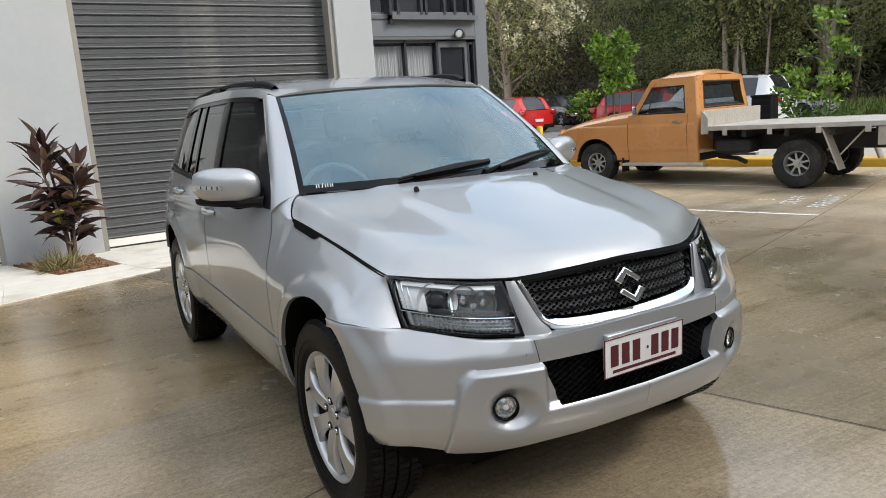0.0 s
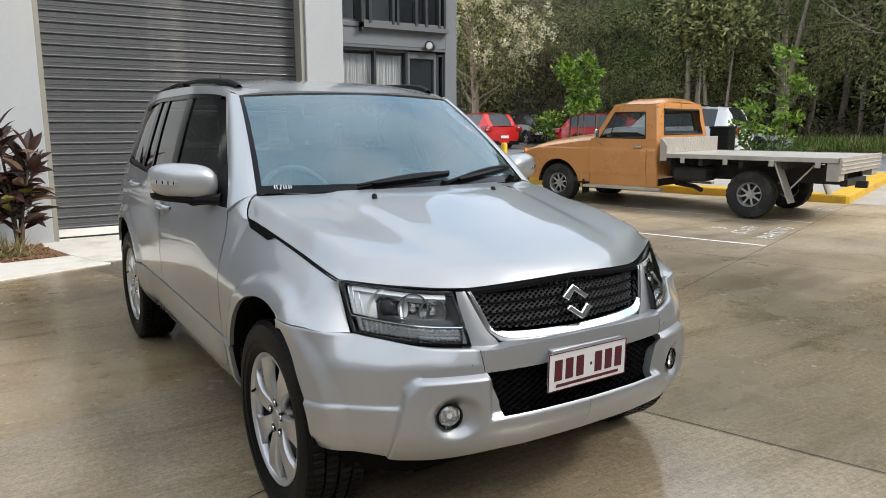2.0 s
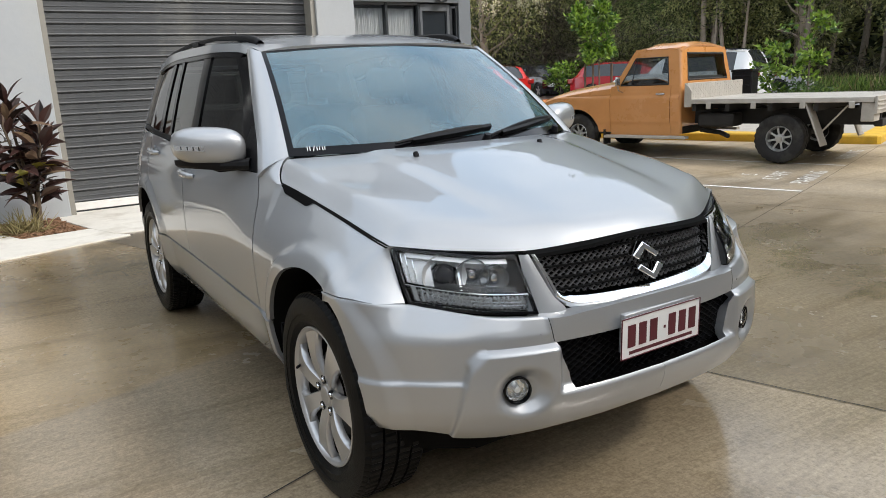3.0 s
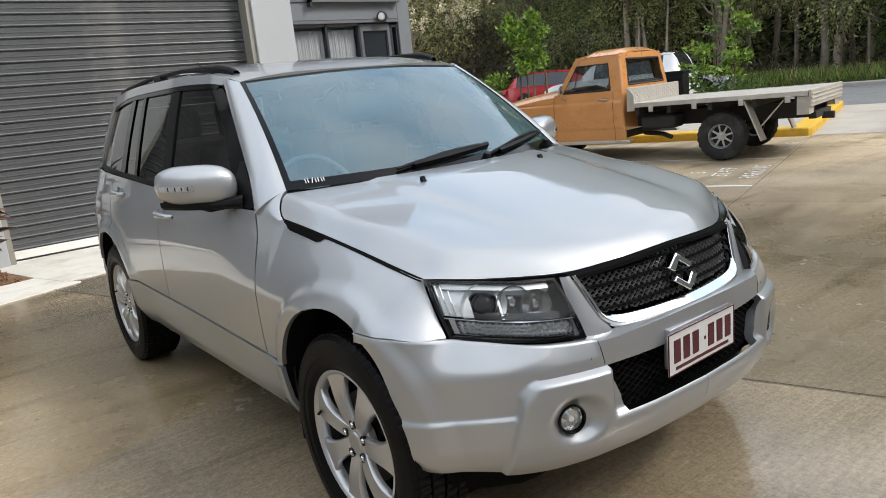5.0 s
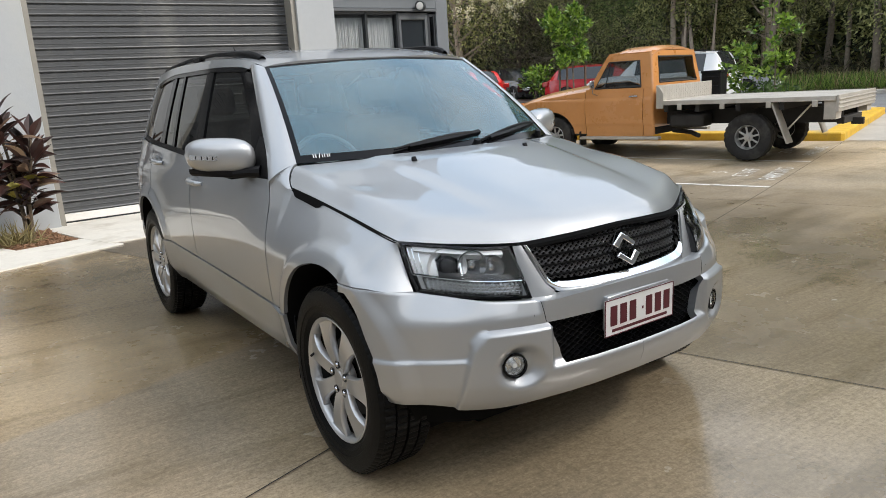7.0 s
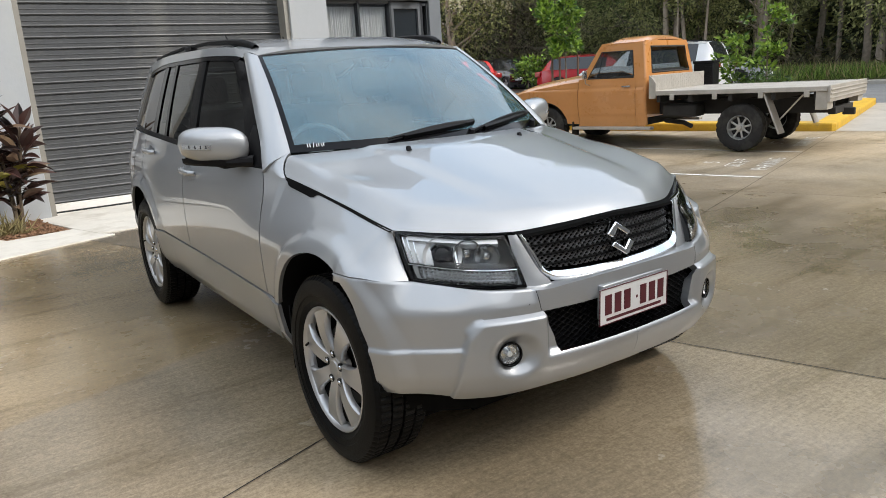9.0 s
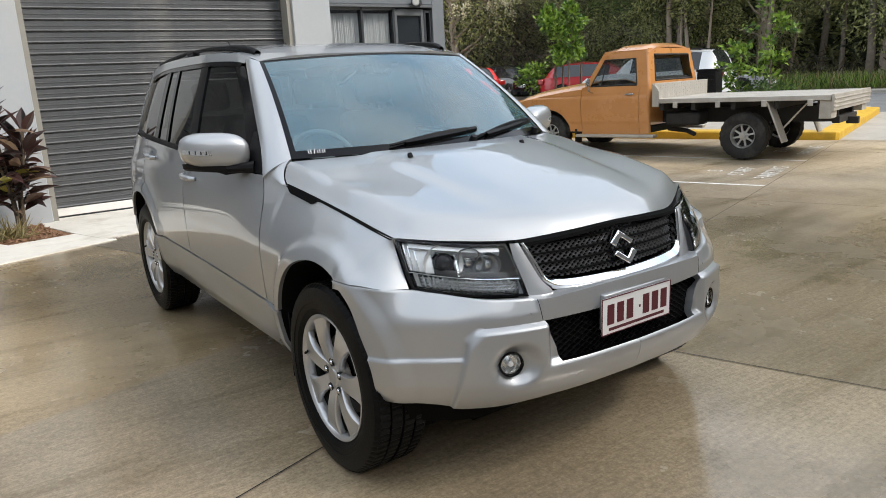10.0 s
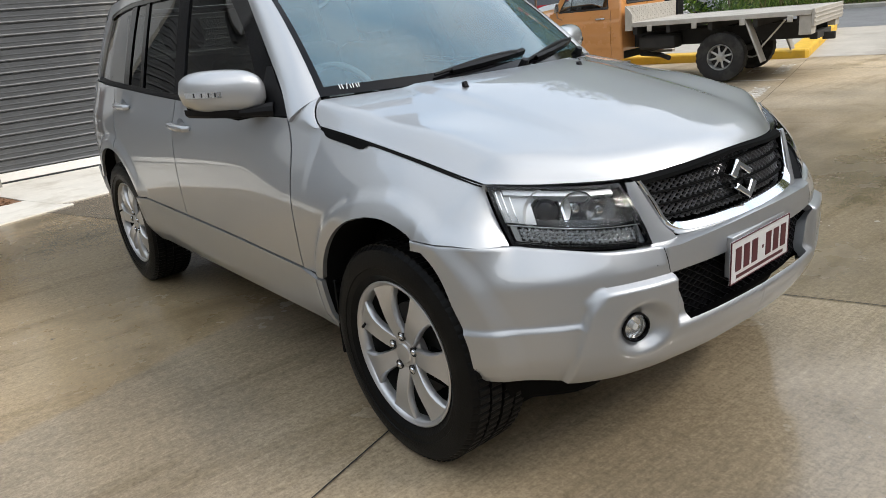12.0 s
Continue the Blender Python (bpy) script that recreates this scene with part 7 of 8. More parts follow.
def parked_car(label, paint, length, width, height, shape, at, lights=True, rails=False, cladding=False):
    """A parked car, front towards +y, the middle of its length over the origin. shape: rows of y, bonnet or belt height, roof height or None, all in shares."""
    ob = thing("car", label, "car", "cars across the street")
    hl, hw = length / 2, width / 2
    ax = (-0.29 * length, 0.30 * length)
    R, az = 0.36, 0.33
    belt_t = [(a * hl, b * height) for a, b, _ in shape]
    roof_t = [(a * hl, c * height) for a, _, c in shape if c]

    def sx(y, z):
        zz = z / height
        x = hw * (1 - 0.06 * ramp01(0.30, 0.12, zz) - 0.045 * ramp01(0.45, 0.62, zz))
        return x - 0.16 * ramp01(0.80 * hl, hl, abs(y)) ** 2

    ys = sorted({-hl + length * i / 40 for i in range(41)} | {a - R * math.cos(math.pi * i / 16) for a in ax for i in range(17)})
    for s in (-1, 1):
        rows = []
        for y in ys:
            zb = 0.20
            for a in ax:
                if abs(y - a) < R:
                    zb = max(zb, az + math.sqrt(R * R - (y - a) ** 2) * 0.98)
            zt = lerp(belt_t, y)
            rows.append([(s * sx(y, zb + (zt - zb) * j / 10), y, zb + (zt - zb) * j / 10) for j in range(11)])
        part("body_side", lip(orient(grid_mesh(rows), (0, 0, 0.5)), 0.03), paint, ob)
    top = [[(sx(y, lerp(belt_t, y)) * q, y, lerp(belt_t, y) + 0.03 * (1 - q * q)) for q in [-1 + 2 * i / 10 for i in range(11)]] for y in ys]
    part("body_top", orient(grid_mesh(top), (0, 0, 0.3)), paint, ob)
    for sgn, nm in ((1, "front_bumper"), (-1, "rear_bumper")):
        zt = lerp(belt_t, sgn * hl)
        rows = [[(sx(hl, z) * q, sgn * (hl + 0.10 * (1 - q * q) - 0.05 * ramp01(0.5, 0.9, z / height)), z) for q in [-1 + 2 * i / 12 for i in range(13)]] for z in [0.22 + (zt - 0.22) * j / 8 for j in range(9)]]
        part(nm, lip(orient(grid_mesh(rows), (0, 0, 0.5)), 0.03), paint, ob)
        part("valance", boxes((-hw * 0.8, hw * 0.8, sgn * hl + (0.0 if sgn > 0 else -0.09), sgn * hl + (0.09 if sgn > 0 else 0.0), 0.16, 0.32)), BLACK_PLASTIC, ob, bevel=0.02)
        part("number_plate", boxes((-0.18, 0.18, sgn * (hl + 0.125) - 0.008, sgn * (hl + 0.125) + 0.008, 0.42, 0.53)), PLATE_WHITE, ob)
        for s in (-1, 1):
            z = 0.60 * zt + 0.16 if sgn > 0 else 0.90 * zt
            dims = (s * hw * 0.70 - 0.17, s * hw * 0.70 + 0.17, hl - 0.13, hl + 0.05, z - 0.08, z + 0.07) if sgn > 0 else (s * hw * 0.81 - 0.15, s * hw * 0.81 + 0.15, -hl - 0.06, -hl + 0.18, z - 0.10, z + 0.10)
            part("headlight" if sgn > 0 else "tail_light", boxes(dims), WHITE_LENS if sgn > 0 else RED_LENS, ob, bevel=0.04)
    # greenhouse
    y0, y1 = roof_t[0][0], roof_t[-1][0]
    gy = [y0 + (y1 - y0) * i / 24 for i in range(25)]
    wtop = hw * 0.70
    for s in (-1, 1):
        rows = [[(s * (sx(y, lerp(belt_t, y)) * (1 - t) + wtop * t - 0.01), y, lerp(belt_t, y) * (1 - t) + (lerp(roof_t, y) - 0.05) * t) for t in (0, 0.25, 0.5, 0.75, 1.0)] for y in gy]
        part("side_window", orient(grid_mesh(rows), (0, 0, 1)), FAR_GLASS, ob, "dark side glass")
        for f0, f1 in ((0.0, 0.15), (0.44, 0.49), (0.80, 1.0)):
            rows = [[(s * (sx(y, lerp(belt_t, y)) * (1 - t) + wtop * t), y, lerp(belt_t, y) * (1 - t) + (lerp(roof_t, y) - 0.05) * t) for t in (0, 0.5, 1.0)] for y in [y0 + (y1 - y0) * (f0 + (f1 - f0) * i / 6) for i in range(7)]]
            part("pillar", orient(grid_mesh(rows), (0, 0, 1)), paint if f0 != 0.44 else FAR_GLASS, ob)
    roof = [[((wtop + 0.015) * q, y, lerp(roof_t, y) - 0.055 * abs(q) ** 3) for q in [-1 + 2 * i / 12 for i in range(13)]] for y in gy]
    mid = [r for r in roof if lerp(roof_t, r[0][1]) > 0.93 * height]
    part("roof", lip(orient(grid_mesh(mid), (0, 0, 0.8)), 0.03), paint, ob)
    for rows, nm in (([r for r in roof if r[0][1] <= mid[0][0][1] + 1e-6], "rear_window"), ([r for r in roof if r[0][1] >= mid[-1][0][1] - 1e-6], "windscreen")):
        if len(rows) > 1:
            part(nm, orient(grid_mesh([[(x * 0.80, y + (-0.012 if nm == "rear_window" else 0.012), z + 0.006) for x, y, z in r] for r in rows]), (0, 0, 0.8)), FAR_GLASS, ob, "dark glass")
            part("window_surround", orient(grid_mesh(rows), (0, 0, 0.8)), paint, ob)
    for a in ax:
        for s in (-1, 1):
            w = new("wheel")
            w.parent, w.matrix_basis = ob, pose(s * (hw - 0.12), a, az, 0, 0, 0 if s > 0 else 180)
            part("tyre", lathe([(-0.10, 0.21), (-0.11, 0.28), (-0.09, 0.325), (0.09, 0.325), (0.11, 0.28), (0.10, 0.21)], sides=32), FAR_RUBBER, w)
            part("rim", lathe([(0.09, 0.215), (0.10, 0.205), (0.07, 0.19), (0.06, 0.0)], sides=32), FAR_RUBBER, w)
            for i in range(5):
                m = Matrix.Rotation(2 * math.pi * i / 5, 4, "X")
                part("spoke", boxes((0.07, 0.095, -0.03, 0.03, 0.0, 0.205), m=m), FAR_ALLOY, w)
        part("wheel_housing", boxes((-hw * 0.86, hw * 0.86, a - 0.30, a + 0.30, 0.26, 0.66)), DARK_VOID, ob)
    part("underbody", boxes((-hw * 0.9, hw * 0.9, -hl * 0.95, hl * 0.95, 0.19, 0.30)), DARK_VOID, ob)
    if rails:
        for s in (-1, 1):
            part("roof_rail", tube([(s * wtop * 0.92, y0 * 0.75 + (y1 * 0.4 - y0 * 0.75) * i / 8, height + 0.03 - 0.06 * abs(i / 4 - 1) ** 3) for i in range(9)], 0.022, sides=6), BLACK_PLASTIC, ob)
    ob.matrix_world = at
    return ob


HATCH = [(-1.0, 0.60, None), (-0.97, 0.62, 0.63), (-0.72, 0.64, 0.97), (-0.40, 0.64, 1.0), (0.0, 0.63, 0.99), (0.20, 0.63, 0.93), (0.52, 0.62, 0.63), (0.8, 0.56, None), (1.0, 0.44, None)]
SEDAN = [(-1.0, 0.62, None), (-0.75, 0.66, 0.67), (-0.42, 0.66, 0.97), (-0.1, 0.65, 1.0), (0.12, 0.64, 0.95), (0.42, 0.64, 0.65), (0.75, 0.58, None), (1.0, 0.46, None)]
SUV = [(-1.0, 0.60, None), (-0.96, 0.62, 0.64), (-0.84, 0.63, 0.97), (-0.5, 0.63, 1.0), (0.0, 0.62, 0.99), (0.22, 0.62, 0.93), (0.50, 0.62, 0.63), (0.8, 0.58, None), (1.0, 0.48, None)]
parked_car("bright red hatchback parked across the street", far_paint("red_paint", (0.55, 0.018, 0.016)), 4.25, 1.79, 1.46, HATCH, on_yard(22.4, 15.25, -24))
parked_car("black small car with large headlamps by the grass", far_paint("black_paint", (0.012, 0.012, 0.014)), 4.1, 1.70, 1.48, HATCH, on_yard(25.6, 14.6, 150))
parked_car("dark red sedan parked under the trees", far_paint("dark_red_paint", (0.40, 0.016, 0.022)), 4.6, 1.80, 1.45, HATCH, on_yard(23.3, 9.1, 184))
parked_car("white wagon with roof rails and red tail lamps", far_paint("white_paint", (0.72, 0.73, 0.74)), 4.75, 1.84, 1.66, SUV, on_yard(20.5, 5.98, -4), rails=True)
parked_car("silver car half hidden by the young tree", far_paint("silver_far_paint", (0.45, 0.47, 0.49), 0.4), 4.3, 1.76, 1.50, HATCH, on_yard(23.0, 5.2, 188))
parked_car("silver off-road car parked far up the street", far_paint("grey_far_paint", (0.33, 0.36, 0.38), 0.4), 4.6, 1.80, 1.70, SUV, on_yard(36.5, 26.4, 205))
parked_car("dark blue car parked up the street", far_paint("blue_far_paint", (0.03, 0.04, 0.06), 0.2), 4.4, 1.78, 1.46, SEDAN, on_yard(25.4, 20.8, 192))

# ---- plants ----
BARK = mat("grey_bark", (0.17, 0.14, 0.11), 0.95, vary=0.35, scale=9, bump=0.6, bscale=30)
BARK_PALE = mat("pale_bark", (0.36, 0.30, 0.24), 0.95, vary=0.3, scale=7, bump=0.6, bscale=24)
STEM = mat("plant_stem", (0.12, 0.09, 0.06), 0.8, vary=0.25, scale=20)
LEAF_GUM = leaf_mat("gum_leaves", (0.035, 0.052, 0.016), (0.46, 0.47, 0.18), 0.55, 0.3)
LEAF_DARK = leaf_mat("she_oak_leaves", (0.025, 0.038, 0.015), (0.37, 0.39, 0.155), 0.7, 0.3)
LEAF_GREY = leaf_mat("dry_twigs", (0.05, 0.045, 0.034), (0.38, 0.335, 0.25), 0.8, 0.1)
LEAF_BRIGHT = leaf_mat("bright_leaves", (0.04, 0.10, 0.010), (0.29, 0.43, 0.06), 0.35, 0.3)
LEAF_MID = leaf_mat("mid_green_leaves", (0.025, 0.06, 0.012), (0.085, 0.15, 0.03), 0.4, 0.25)
LEAF_GREEN = leaf_mat("she_oak_green", (0.020, 0.040, 0.012), (0.25, 0.35, 0.10), 0.6, 0.3)
BLOSSOM = leaf_mat("cream_blossom", (0.72, 0.67, 0.46), (0.93, 0.89, 0.72), 0.7, 0.25)
GRASS = leaf_mat("verge_grass", (0.05, 0.10, 0.015), (0.25, 0.36, 0.07), 0.5, 0.3)
DRY_GRASS = leaf_mat("dry_grass", (0.16, 0.13, 0.05), (0.36, 0.31, 0.15), 0.7, 0.2)
rng = random.Random(7)


def leaves_mesh(spots, long, wide, droop=0.0, seed=1, fold=0.25):
    """Single leaves: each a folded blade of four triangles at a spot (point, outward way)."""
    r = np.random.default_rng(seed)
    n = len(spots)
    base = np.array([s[0] for s in spots], float)
    way = np.array([s[1] for s in spots], float) + r.normal(0, 0.55, (n, 3))
    way[:, 2] -= droop
    way /= np.linalg.norm(way, axis=1, keepdims=True)
    side = np.cross(way, r.normal(0, 1, (n, 3)))
    side /= np.linalg.norm(side, axis=1, keepdims=True)
    up = np.cross(side, way)
    L = long * r.uniform(0.6, 1.25, (n, 1))
    W = wide * r.uniform(0.7, 1.2, (n, 1))
    a = base
    b = base + way * L * 0.45 + side * W + up * W * fold
    c = base + way * L * 0.45 - side * W + up * W * fold
    d = base + way * L - up * L * 0.06
    verts = np.stack([a, b, d, c], 1).reshape(-1, 3)
    idx = np.arange(n)[:, None] * 4
    faces = np.concatenate([idx + [0, 1, 2], idx + [0, 2, 3]], 0)
    me = bpy.data.meshes.new("leaves")
    me.from_pydata(verts.tolist(), [], faces.tolist())
    return me


def limb(bm, start, way, length, radius, r, bend=0.25, steps=5, up=0.05):
    p, d = Vector(start), Vector(way).normalized()
    pts, rad = [p.copy()], [radius]
    for i in range(steps):
        d = (d + Vector((r.uniform(-bend, bend), r.uniform(-bend, bend), r.uniform(-bend, bend) + up))).normalized()
        p = p + d * length / steps
        pts.append(p.copy()), rad.append(radius * (1 - 0.8 * (i + 1) / steps))
    tube(pts, rad, bm, sides=6 if radius < 0.06 else 9)
    return pts, d


def tree(name, label, at, height, crown, count, long, wide, leaf, bark, seed, trunk=0.12, low=0.3, spread=0.6, droop=0.3, limbs=14, clump=0.45, kind_group="", blossom=0, clumps=0):
    """A tree: tapered trunk, limbs, twigs, and single leaves in clumps with gaps."""
    r = random.Random(seed)
    t = thing(name, label, "tree", kind_group, at=at)
    bm = bmesh.new()
    pts, d = limb(bm, (0, 0, -0.1), (r.uniform(-0.08, 0.08), r.uniform(-0.08, 0.08), 1), height * 0.95, trunk, r, bend=0.07, steps=8, up=0.1)
    spots, tips = [], []
    for i in range(limbs):
        f = low + (0.98 - low) * (i + r.random()) / limbs
        k = min(len(pts) - 2, int(f * (len(pts) - 1)))
        g = f * (len(pts) - 1) - k
        p = pts[k].lerp(pts[k + 1], g)
        a = i * 2.4 + r.uniform(-0.5, 0.5)
        reach = crown * (0.45 + 0.75 * math.sin(math.pi * min(1, (f - low) / (1 - low) * 0.85 + 0.12))) * r.uniform(0.7, 1.2)
        lp, ld = limb(bm, p, (math.cos(a) * spread * 1.4, math.sin(a) * spread * 1.4, r.uniform(0.15, 0.9)), reach, trunk * 0.32 * (1 - 0.5 * f), r, bend=0.3)
        for q in lp[2:]:
            tips.append((q, ld))
            for _ in range(2):
                tw, td = limb(bm, q, (r.uniform(-1, 1), r.uniform(-1, 1), r.uniform(-0.3, 0.8)), reach * 0.35, trunk * 0.08, r, bend=0.35, steps=3)
                tips += [(tw[-1], td), (tw[-2], td)]
    part("trunk", bm, bark, t)
    if clumps and len(tips) > clumps:
        tips = r.sample(tips, clumps)
    for _ in range(count):
        p, d0 = r.choice(tips)
        off = Vector((r.gauss(0, 1), r.gauss(0, 1), r.gauss(0, 0.8))) * clump * crown * 0.35
        spots.append((tuple(p + off), tuple((off + d0 * 0.3).normalized() if off.length else d0)))
    me = leaves_mesh(spots, long, wide, droop, seed)
    me.materials.append(leaf)
    ob = new("crown", me)
    ob.parent = t
    if blossom:
        heads = []
        outer = [q for q in spots if q[0][2] > 0.40 * height and math.hypot(q[0][0], q[0][1]) > 0.55 * crown]
        for p, d in r.sample(outer, min(len(outer), blossom // 40)):
            heads += [((p[0] + r.gauss(0, 0.085), p[1] + r.gauss(0, 0.085), p[2] + r.gauss(0, 0.11)), (r.uniform(-1, 1), r.uniform(-1, 1), r.uniform(-0.2, 1))) for _ in range(40)]
        me = leaves_mesh([(tuple(Vector(p) + Vector((0, 0, 0.05))), d) for p, d in heads], long * 0.40, wide * 1.3, 0.0, seed + 1)
        me.materials.append(BLOSSOM)
        ob = new("blossom", me)
        ob.parent = t
        ob["label"] = "cream flower spikes"
    return t


# young trees in the strip behind the kerb
tree("young_tree", "young bright green tree tied to stakes", on_yard(16.0, 6.78), 3.05, 0.62, 1900, 0.16, 0.042, LEAF_BRIGHT, BARK, 21, trunk=0.035, low=0.50, spread=0.70, droop=0.1, limbs=16, clump=0.32, clumps=70)
tree("young_tree", "young bright green tree with sparse long twigs", on_yard(15.8, 1.40), 3.25, 0.52, 620, 0.17, 0.044, LEAF_BRIGHT, BARK, 22, trunk=0.03, low=0.22, spread=0.5, droop=0.1, limbs=12, clump=0.42, clumps=26)
tree("young_tree", "slim young tree with bright leaves", on_yard(15.6, 2.15), 1.95, 0.34, 380, 0.17, 0.044, LEAF_BRIGHT, BARK, 23, trunk=0.025, low=0.25, spread=0.6, droop=0.1, limbs=8, clump=0.5)
tree("shrub", "low green shrub by the grass", on_yard(22.9, 12.0), 1.45, 0.5, 520, 0.20, 0.05, LEAF_BRIGHT, BARK, 24, trunk=0.03, low=0.4, spread=0.9, droop=0.1, limbs=9, clump=0.5)
tree("shrub", "low dark shrub below the young tree", on_yard(15.4, 1.6), 0.8, 0.5, 700, 0.13, 0.03, LEAF_MID, BARK, 25, trunk=0.02, low=0.2, spread=0.9, droop=0.1, limbs=9, clump=0.7)
# stakes beside the first young tree
STAKE = mat("hardwood_stake", (0.10, 0.06, 0.04), 0.8, vary=0.2, scale=12)
for du, dv in ((-0.25, 0.35), (0.05, -0.3), (0.3, 0.4)):
    x, y = yard(16.0 + du, 6.78 + dv)
    z = rise(x, y)
    tagged(put("tree_stake", boxes((x - 0.022, x + 0.022, y - 0.022, y + 0.022, z - 0.1, z + 1.45)), STAKE), "dark hardwood stake beside the young tree", "stake", "tree stakes")

# the wood across the street
tree("flowering_tree", "paperbark tree with cream flower spikes", on_yard(25.6, 17.6), 9.0, 3.0, 16000, 0.22, 0.030, LEAF_GUM, BARK_PALE, 31, trunk=0.22, low=0.16, spread=0.8, droop=0.5, limbs=24, clump=0.5, blossom=16000)
tree("flowering_tree", "paperbark tree with a few cream flowers", on_yard(29.0, 28.5), 10.5, 3.6, 14000, 0.22, 0.030, LEAF_GUM, BARK_PALE, 32, trunk=0.24, low=0.14, spread=0.8, droop=0.5, limbs=24, clump=0.5, blossom=900)
wood = [  # u, v, height, crown, leaf, bark, count
    (30.0, 21.0, 9.0, 3.6, LEAF_GREY, BARK, 16000), (33.5, 15.5, 10.5, 3.8, LEAF_GREY, BARK, 16000), (31.5, 10.0, 11.0, 3.4, LEAF_GREEN, BARK, 16000),
    (30.5, 5.0, 12.0, 3.2, LEAF_DARK, BARK_PALE, 14000), (29.0, 0.5, 12.0, 3.2, LEAF_GUM, BARK_PALE, 14000), (31.0, -4.0, 11.5, 3.3, LEAF_GREEN, BARK, 14000),
    (29.0, -8.5, 11.0, 3.3, LEAF_GUM, BARK_PALE, 14000), (32.0, -13.0, 12.0, 3.5, LEAF_GREEN, BARK, 13000), (30.0, -18.0, 11.5, 3.4, LEAF_GUM, BARK_PALE, 12000),
    (36.0, 25.0, 17.0, 4.2, LEAF_DARK, BARK, 13000), (38.0, 18.0, 19.0, 4.4, LEAF_GUM, BARK, 13000), (38.0, 11.0, 19.0, 4.2, LEAF_GREEN, BARK, 13000),
    (37.0, 4.0, 20.0, 4.2, LEAF_GUM, BARK, 13000), (37.5, -3.0, 19.5, 4.2, LEAF_GREEN, BARK, 12000), (38.0, -10.0, 19.0, 4.2, LEAF_GUM, BARK, 12000),
    (40.0, -18.0, 19.0, 4.4, LEAF_DARK, BARK, 11000), (42.0, 32.0, 13.0, 4.6, LEAF_DARK, BARK, 11000), (34.0, 34.0, 12.0, 4.2, LEAF_GUM, BARK, 11000),
    (28.6, 8.0, 5.0, 2.2, LEAF_GUM, BARK, 9000), (28.2, -2.0, 5.0, 2.2, LEAF_GREEN, BARK, 7000), (28.8, 12.6, 5.5, 2.4, LEAF_DARK, BARK, 9000), (30.5, 17.5, 6.5, 2.6, LEAF_GREY, BARK, 10000),
]
for i, (u, v, h, c, lf, bk, n) in enumerate(wood):
    tree("tree", "tall grey-green tree in the dense wood" if lf is not LEAF_GREY else "tree with fine grey drooping twigs", on_yard(u, v), h, c, int(n * 1.7), 0.17 if lf is LEAF_GUM else 0.24, 0.034 if lf is LEAF_GUM else 0.016, lf, bk, 40 + i, trunk=0.17, low=0.12, spread=0.75, droop=0.7, limbs=22, clump=0.40, kind_group="trees of the wood", clumps=64)
# two pale trunks that stand out at the edge of the wood
for u, v, h in ((27.9, 8.25, 9.5), (28.2, 7.95, 10.0)):
    bm = bmesh.new()
    limb(bm, (0, 0, -0.1), (0.03, 0.02, 1), h, 0.15, rng, bend=0.05, steps=8, up=0.1)
    ob = put("bare_tree", bm, BARK_PALE, smooth=True)
    ob.matrix_world = on_yard(u, v)
    tagged(ob, "pale straight trunk at the edge of the wood", "tree", "bare trees")
tree("tree", "small bright crown among the grey trees", on_yard(27.4, 7.5), 6.3, 1.5, 3600, 0.26, 0.06, LEAF_GUM, BARK_PALE, 77, trunk=0.06, low=0.68, spread=0.8, droop=0.1, limbs=14, clump=0.5, kind_group="trees of the wood")
# bare slim trunks between them
for i in range(26):
    u, v = rng.uniform(26.5, 33), rng.uniform(-20, 9)
    bm = bmesh.new()
    limb(bm, (0, 0, -0.1), (rng.uniform(-0.15, 0.15), rng.uniform(-0.15, 0.15), 1), rng.uniform(6, 10), rng.uniform(0.05, 0.16), rng, bend=0.08, steps=7, up=0.08)
    ob = put("bare_tree", bm, BARK_PALE if rng.random() < 0.5 else BARK, smooth=True)
    ob.matrix_world = on_yard(u, v)
    tagged(ob, "slim bare tree standing in the wood", "tree", "bare trees")
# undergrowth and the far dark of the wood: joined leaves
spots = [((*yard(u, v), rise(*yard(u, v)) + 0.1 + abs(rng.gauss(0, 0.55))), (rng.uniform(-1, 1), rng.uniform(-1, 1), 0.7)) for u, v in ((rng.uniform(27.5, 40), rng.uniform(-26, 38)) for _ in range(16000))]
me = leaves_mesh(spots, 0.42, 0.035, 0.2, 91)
# colours lowered: the shade under the trees is in them
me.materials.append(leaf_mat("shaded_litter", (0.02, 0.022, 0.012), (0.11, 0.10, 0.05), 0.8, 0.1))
tagged(new("undergrowth", me), "undergrowth and leaf litter, coloured dark for the shade under the trees", "undergrowth", kind="stuff")
spots = [((*yard(44 + rng.gauss(0, 1.6), v), rng.uniform(0, 21.0)), (rng.uniform(-1, 1), rng.uniform(-1, 1), 0.2)) for v in (rng.uniform(-60, 70) for _ in range(78000))]
me = leaves_mesh(spots, 0.75, 0.16, 0.3, 92)
me.materials.append(LEAF_DARK)
# near-black sheet: the wood's depth and shade painted flat
WOOD_SHADE = mat("wood_shade", (0.022, 0.025, 0.016), 1.0, vary=0.6, scale=0.8)
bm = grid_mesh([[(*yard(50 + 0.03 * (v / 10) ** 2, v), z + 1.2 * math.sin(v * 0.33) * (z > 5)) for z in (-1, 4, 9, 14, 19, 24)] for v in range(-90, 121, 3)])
tagged(put("backdrop", bm, WOOD_SHADE, smooth=True), "dark sheet far behind the trees, painted with the deep wood's shade", "backdrop", kind="structure")
tagged(new("far_wood", me), "dense dark foliage deep in the wood", "wood", kind="stuff")


